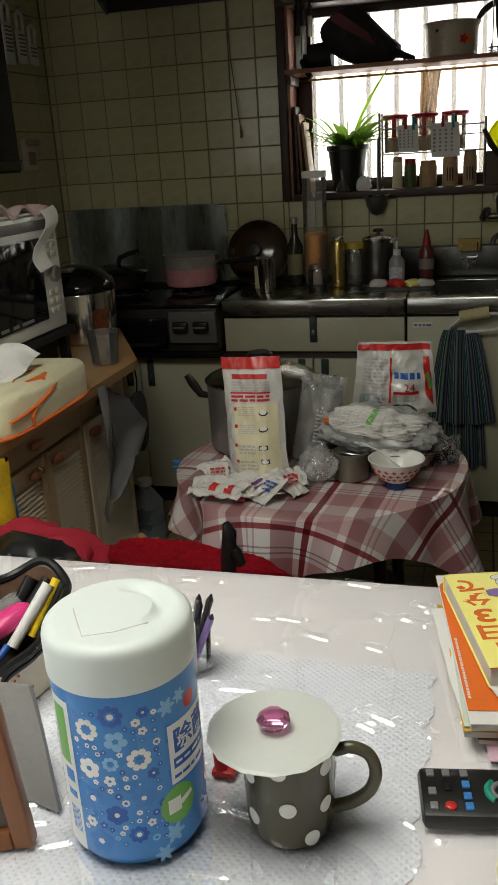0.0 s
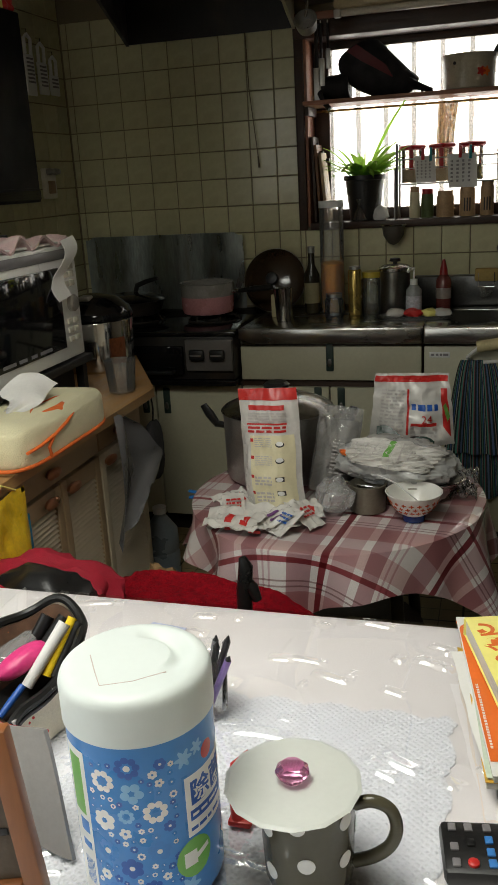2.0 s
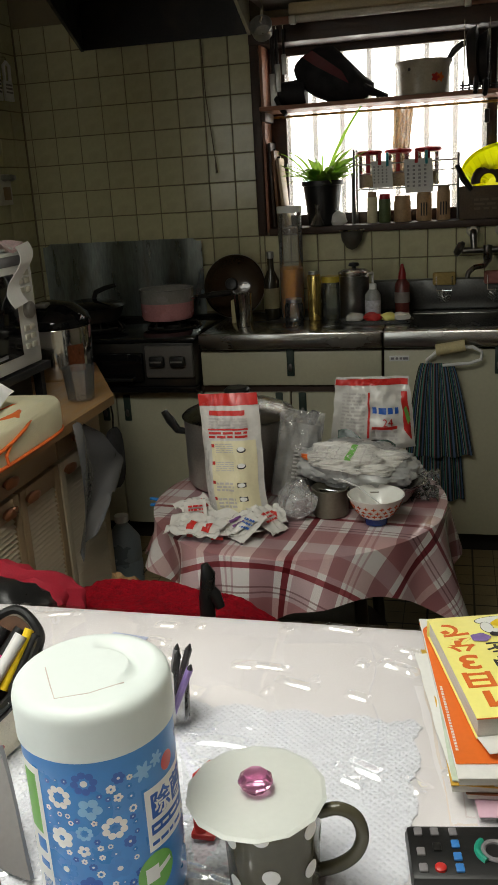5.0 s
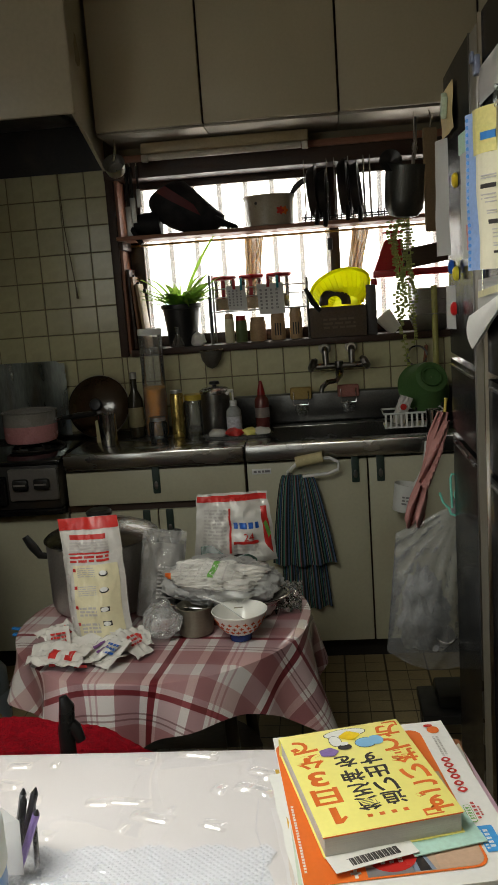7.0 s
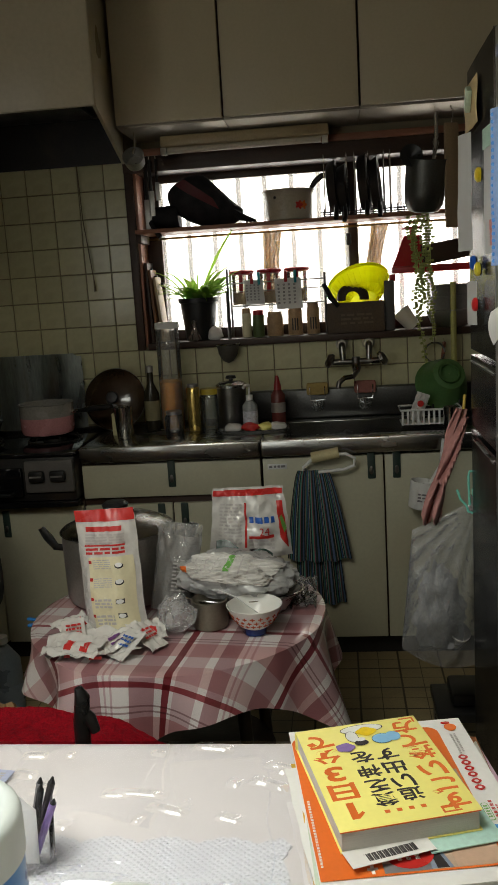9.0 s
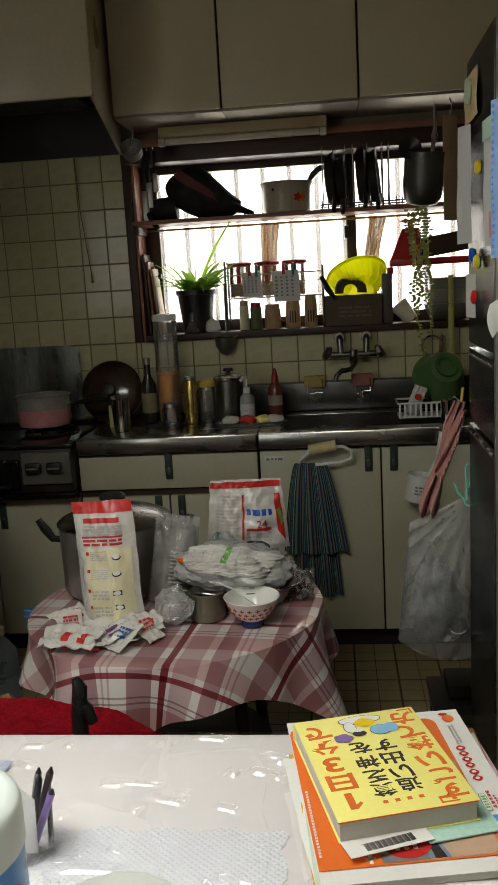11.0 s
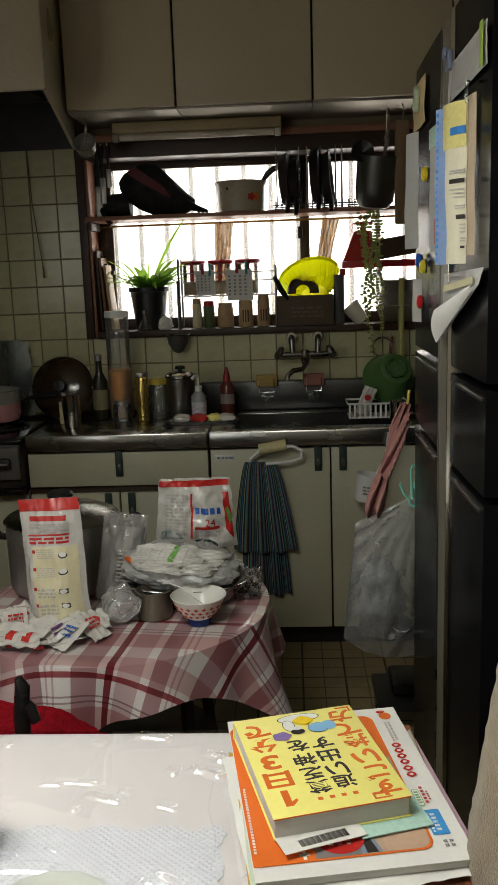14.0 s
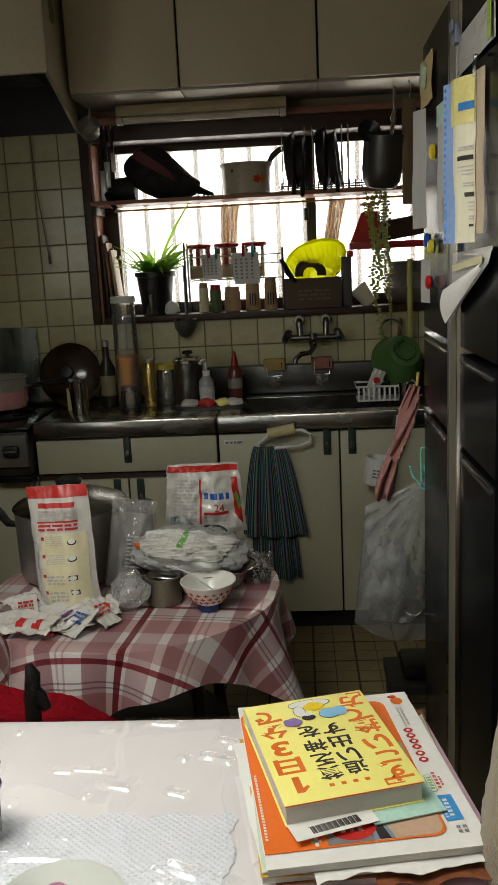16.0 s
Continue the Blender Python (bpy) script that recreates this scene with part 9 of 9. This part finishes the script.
part("rim", tube(arc((0, 0, 0), 0.048, 0, 345, 28, "z"), 0.003, 6), "chrome", st2)
part("mesh_cup", lathe([(0.047, 0.0), (0.04, -0.04), (0.02, -0.07), (0.002, -0.078)], 26, cap=False), mat("wire_mesh", (0.16, 0.15, 0.13), 0.5, metal=0.6, alpha=0.75), st2)
part("handle", tube([(0.0, 0.045, 0.0), (0.0, 0.05, 0.06), (0.0, 0.055, 0.21)], 0.004, 6), "oldsteel", st2)

yw = mat("yellow_sieve", (0.85, 0.85, 0.03), 0.35, scale=20, var=0.1)
_p = yw.node_tree.nodes["Principled BSDF"]
_tl = yw.node_tree.nodes.new("ShaderNodeBsdfTranslucent")
_tl.inputs[0].default_value = (0.95, 0.97, 0.05, 1)
_mx = yw.node_tree.nodes.new("ShaderNodeMixShader")
_mx.inputs[0].default_value = 0.72
_lnk(yw.node_tree, _p.outputs[0], _mx.inputs[1]), _lnk(yw.node_tree, _tl.outputs[0], _mx.inputs[2]), _lnk(yw.node_tree, _mx.outputs[0], yw.node_tree.nodes["Material Output"].inputs[0])
cr_ = thing("crate", "brown wooden box with faded print on the sill", "crate", (0.35, 3.32, WS))
part("front_board", box(-0.115, 0.115, -0.055, -0.045, 0.0, 0.122, 0.003), mat("old_crate", (0.10, 0.07, 0.045), 0.7, scale=20, var=0.3), cr_)
part("back_board", box(-0.115, 0.115, 0.045, 0.055, 0.0, 0.122, 0.003), "darkwood", cr_)
part("side_board", box(-0.115, -0.105, -0.0445, 0.0445, 0.0, 0.122, 0.003), "darkwood", cr_)
part("side_board", box(0.105, 0.115, -0.0445, 0.0445, 0.0, 0.122, 0.003), "darkwood", cr_)
part("base", box(-0.104, 0.104, -0.0445, 0.0445, 0.0, 0.01), "darkwood", cr_)
part("print", plates(bars(-0.06, 0.07, 0.03, 0.08, 3, 8, 0.5), 0.0006), mat("faded_print", (0.16, 0.12, 0.08), 0.8), cr_, m=pose(0, -0.0552, 0, 90, 0, 0))
ycl = thing("colander", "bright yellow plastic colander standing in the crate", "colander", (0.368, 3.345, WS + 0.192), rx=-34, ry=-14)
part("bowl", lathe([(0.05, -0.075), (0.09, -0.06), (0.115, -0.01), (0.118, 0.0), (0.126, 0.002), (0.126, 0.008), (0.115, 0.006), (0.110, -0.01), (0.086, -0.055), (0.002, -0.07)], 44, cap=False), yw, ycl)
part("rim", tube(arc((0, 0, 0.006), 0.124, 0, 352, 44, "z"), 0.006, 8), yw, ycl)
for i in range(30):
    part("rib", tube([(0.117, 0, -0.004), (0.093, 0, -0.060), (0.055, 0, -0.078)], 0.0016, 5, m=pose(0, 0, 0, 0, 0, i * 12)), yw, ycl)
dh = thing("basket_handle", "dark curved handle of a pan in the crate", "pan handle", (0.34, 3.256, WS + 0.118))
part("handle", tube(arc((0, 0, 0.02), 0.046, 190, -10, 16, "y"), 0.022, 10, flat=0.5), mat("dark_brown_band", (0.05, 0.035, 0.022), 0.6), dh)
part("grip", tube([(-0.115, 0.0, 0.085), (-0.09, 0, 0.03), (-0.06, 0, -0.01)], [0.009, 0.012, 0.009], 8), "black", dh)
bkk = thing("flat_box", "slim dark box standing by the crate", "box", (0.489, 3.34, WS))
part("carton", box(-0.02, 0.02, -0.05, 0.05, 0, 0.20, 0.003), mat("dark_carton", (0.07, 0.065, 0.06), 0.5), bkk)
rr_ = thing("red_shelf_unit", "translucent red plastic rack at the window", "rack", (0.66, 3.37, WS + 0.225))
part("tray", box(-0.155, 0.20, -0.03, 0.04, 0.0, 0.028, 0.004), redp, rr_)
part("cheek", flat_poly([(-0.15, 0.028), (-0.02, 0.028), (-0.03, 0.15), (-0.10, 0.15)], 0, 0.012, m=pose(0, 0.02, 0, 90, 0, 0)), redp, rr_)
part("knob", lathe([(0.012, 0.15), (0.012, 0.17), (0.045, 0.176), (0.04, 0.184), (0.002, 0.186)], 22, m=pose(-0.065, 0.014, 0)), redp, rr_)
part("foot", box(-0.165, -0.14, -0.02, 0.02, -0.03, -0.001, 0.004), redp, rr_)
part("leg", box(-0.155, -0.145, 0.025, 0.035, -0.224, -0.0305), redp, rr_)
part("leg", box(0.185, 0.195, 0.025, 0.035, -0.224, -0.001), redp, rr_)
part("board", box(-0.02, 0.19, -0.015, 0.02, 0.03, 0.11, 0.004, m=pose(0, 0, 0, 0, -8, 0)), "darkwood", rr_)
for r, z in ((0.10, 0.0), (0.094, 0.055), (0.088, 0.10)):
    sbw = thing("steel_bowl", "stacked steel mixing bowl on the sill", "bowl", (0.735, 3.33, WS + z), "stacked steel bowls")
    part("bowl", lathe([(r * 0.55, 0.0), (r * 0.8, 0.02), (r * 0.97, 0.065), (r * 1.02, 0.068), (r, 0.071), (r * 0.94, 0.06), (r * 0.7, 0.015), (0.002, 0.006)], 36, cap=False), "oldsteel", sbw)
    part("foot", lathe([(0.002, 0.0005), (r * 0.54, 0.0005), (r * 0.54, 0.004), (0.002, 0.004)], 24), "darksteel", sbw)
pcu = thing("paper_cup", "pale paper cup lying tilted on the sill", "cup", (0.585, 3.31, WS + 0.008), ry=-38)
part("cup", lathe([(0.028, 0.0), (0.038, 0.085), (0.036, 0.085), (0.026, 0.003), (0.002, 0.002)], 24, cap=False), "offwhite", pcu)
vine = mat("pale_vine", (0.38, 0.42, 0.11), 0.5, piece=0.25)
vp = thing("hanging_vine", "trailing string of small pale green leaves", "plant", (0.605, 3.20, 1.665))
bm = bmesh.new()
rl = random.Random(3)
for k in range(9):
    x, y = rl.uniform(-0.038, 0.038), rl.uniform(-0.02, 0.02)
    ln = rl.uniform(0.30, 0.52) if k else 0.70
    pts = [(x + 0.012 * math.sin(z * 9 + k) + (0.02 * z if k else 0.02), y, -ln * z) for z in [i / 10 for i in range(11)]]
    part("stem", tube(pts, 0.0014, 5), vine, vp)
    n = int(ln / 0.011)
    for i in range(n):
        z = i / n
        px = x + 0.012 * math.sin(z * 9 + k) + (0.02 * z if k else 0.02)
        s = rl.choice((-1, 1))
        lb = bmesh.new()
        bmesh.ops.create_icosphere(lb, subdivisions=1, radius=0.0068)
        put(lb, bm, Matrix.Translation((px + s * 0.006, y + rl.uniform(-0.005, 0.005), -ln * z)) @ Matrix.Diagonal((1.2, 0.6, 0.8, 1)))
tagged(part("leaves", bm, vine, vp), kind="stuff")
part("holder", box(-0.03, 0.03, -0.015, 0.02, -0.012, 0.002, 0.003), "black", vp)
br = thing("dish_brush", "brown brush and tongs hanging beside the tap", "brush", (0.70, 3.262, 1.12), rz=0)
part("hook", tube([(0, 0.036, 0.03), (0, 0.0, 0.02)], 0.003, 6), "chrome", br)
part("handle", tube([(0, 0, 0.02), (-0.01, -0.005, -0.06)], 0.007, 8), mat("reddish_handle", (0.22, 0.07, 0.03), 0.5), br)
part("loop", tube(arc((-0.04, -0.01, -0.02), 0.04, 0, 345, 20, "y"), 0.004, 6), "darksteel", br)
ng = thing("net_basket", "yellowish plastic stick standing by the refrigerator", "stick", (0.735, 3.24, ZT + 0.122))
part("stick", tube([(0, 0, 0), (0, 0, 0.40)], 0.012, 8), mat("yellow_green_plastic", (0.42, 0.40, 0.12), 0.5), ng)

# ---- tiles of the walls ----
lay_tiles(wall_n, ((XL + 0.008, WX0 - 0.035, 0.86, 2.04), (WX0 - 0.035, 1.20, 0.86, WZ0 - 0.012)))
lay_tiles(wall_w, ((1.9, YF - 0.008, 0.90, 2.15),), True)
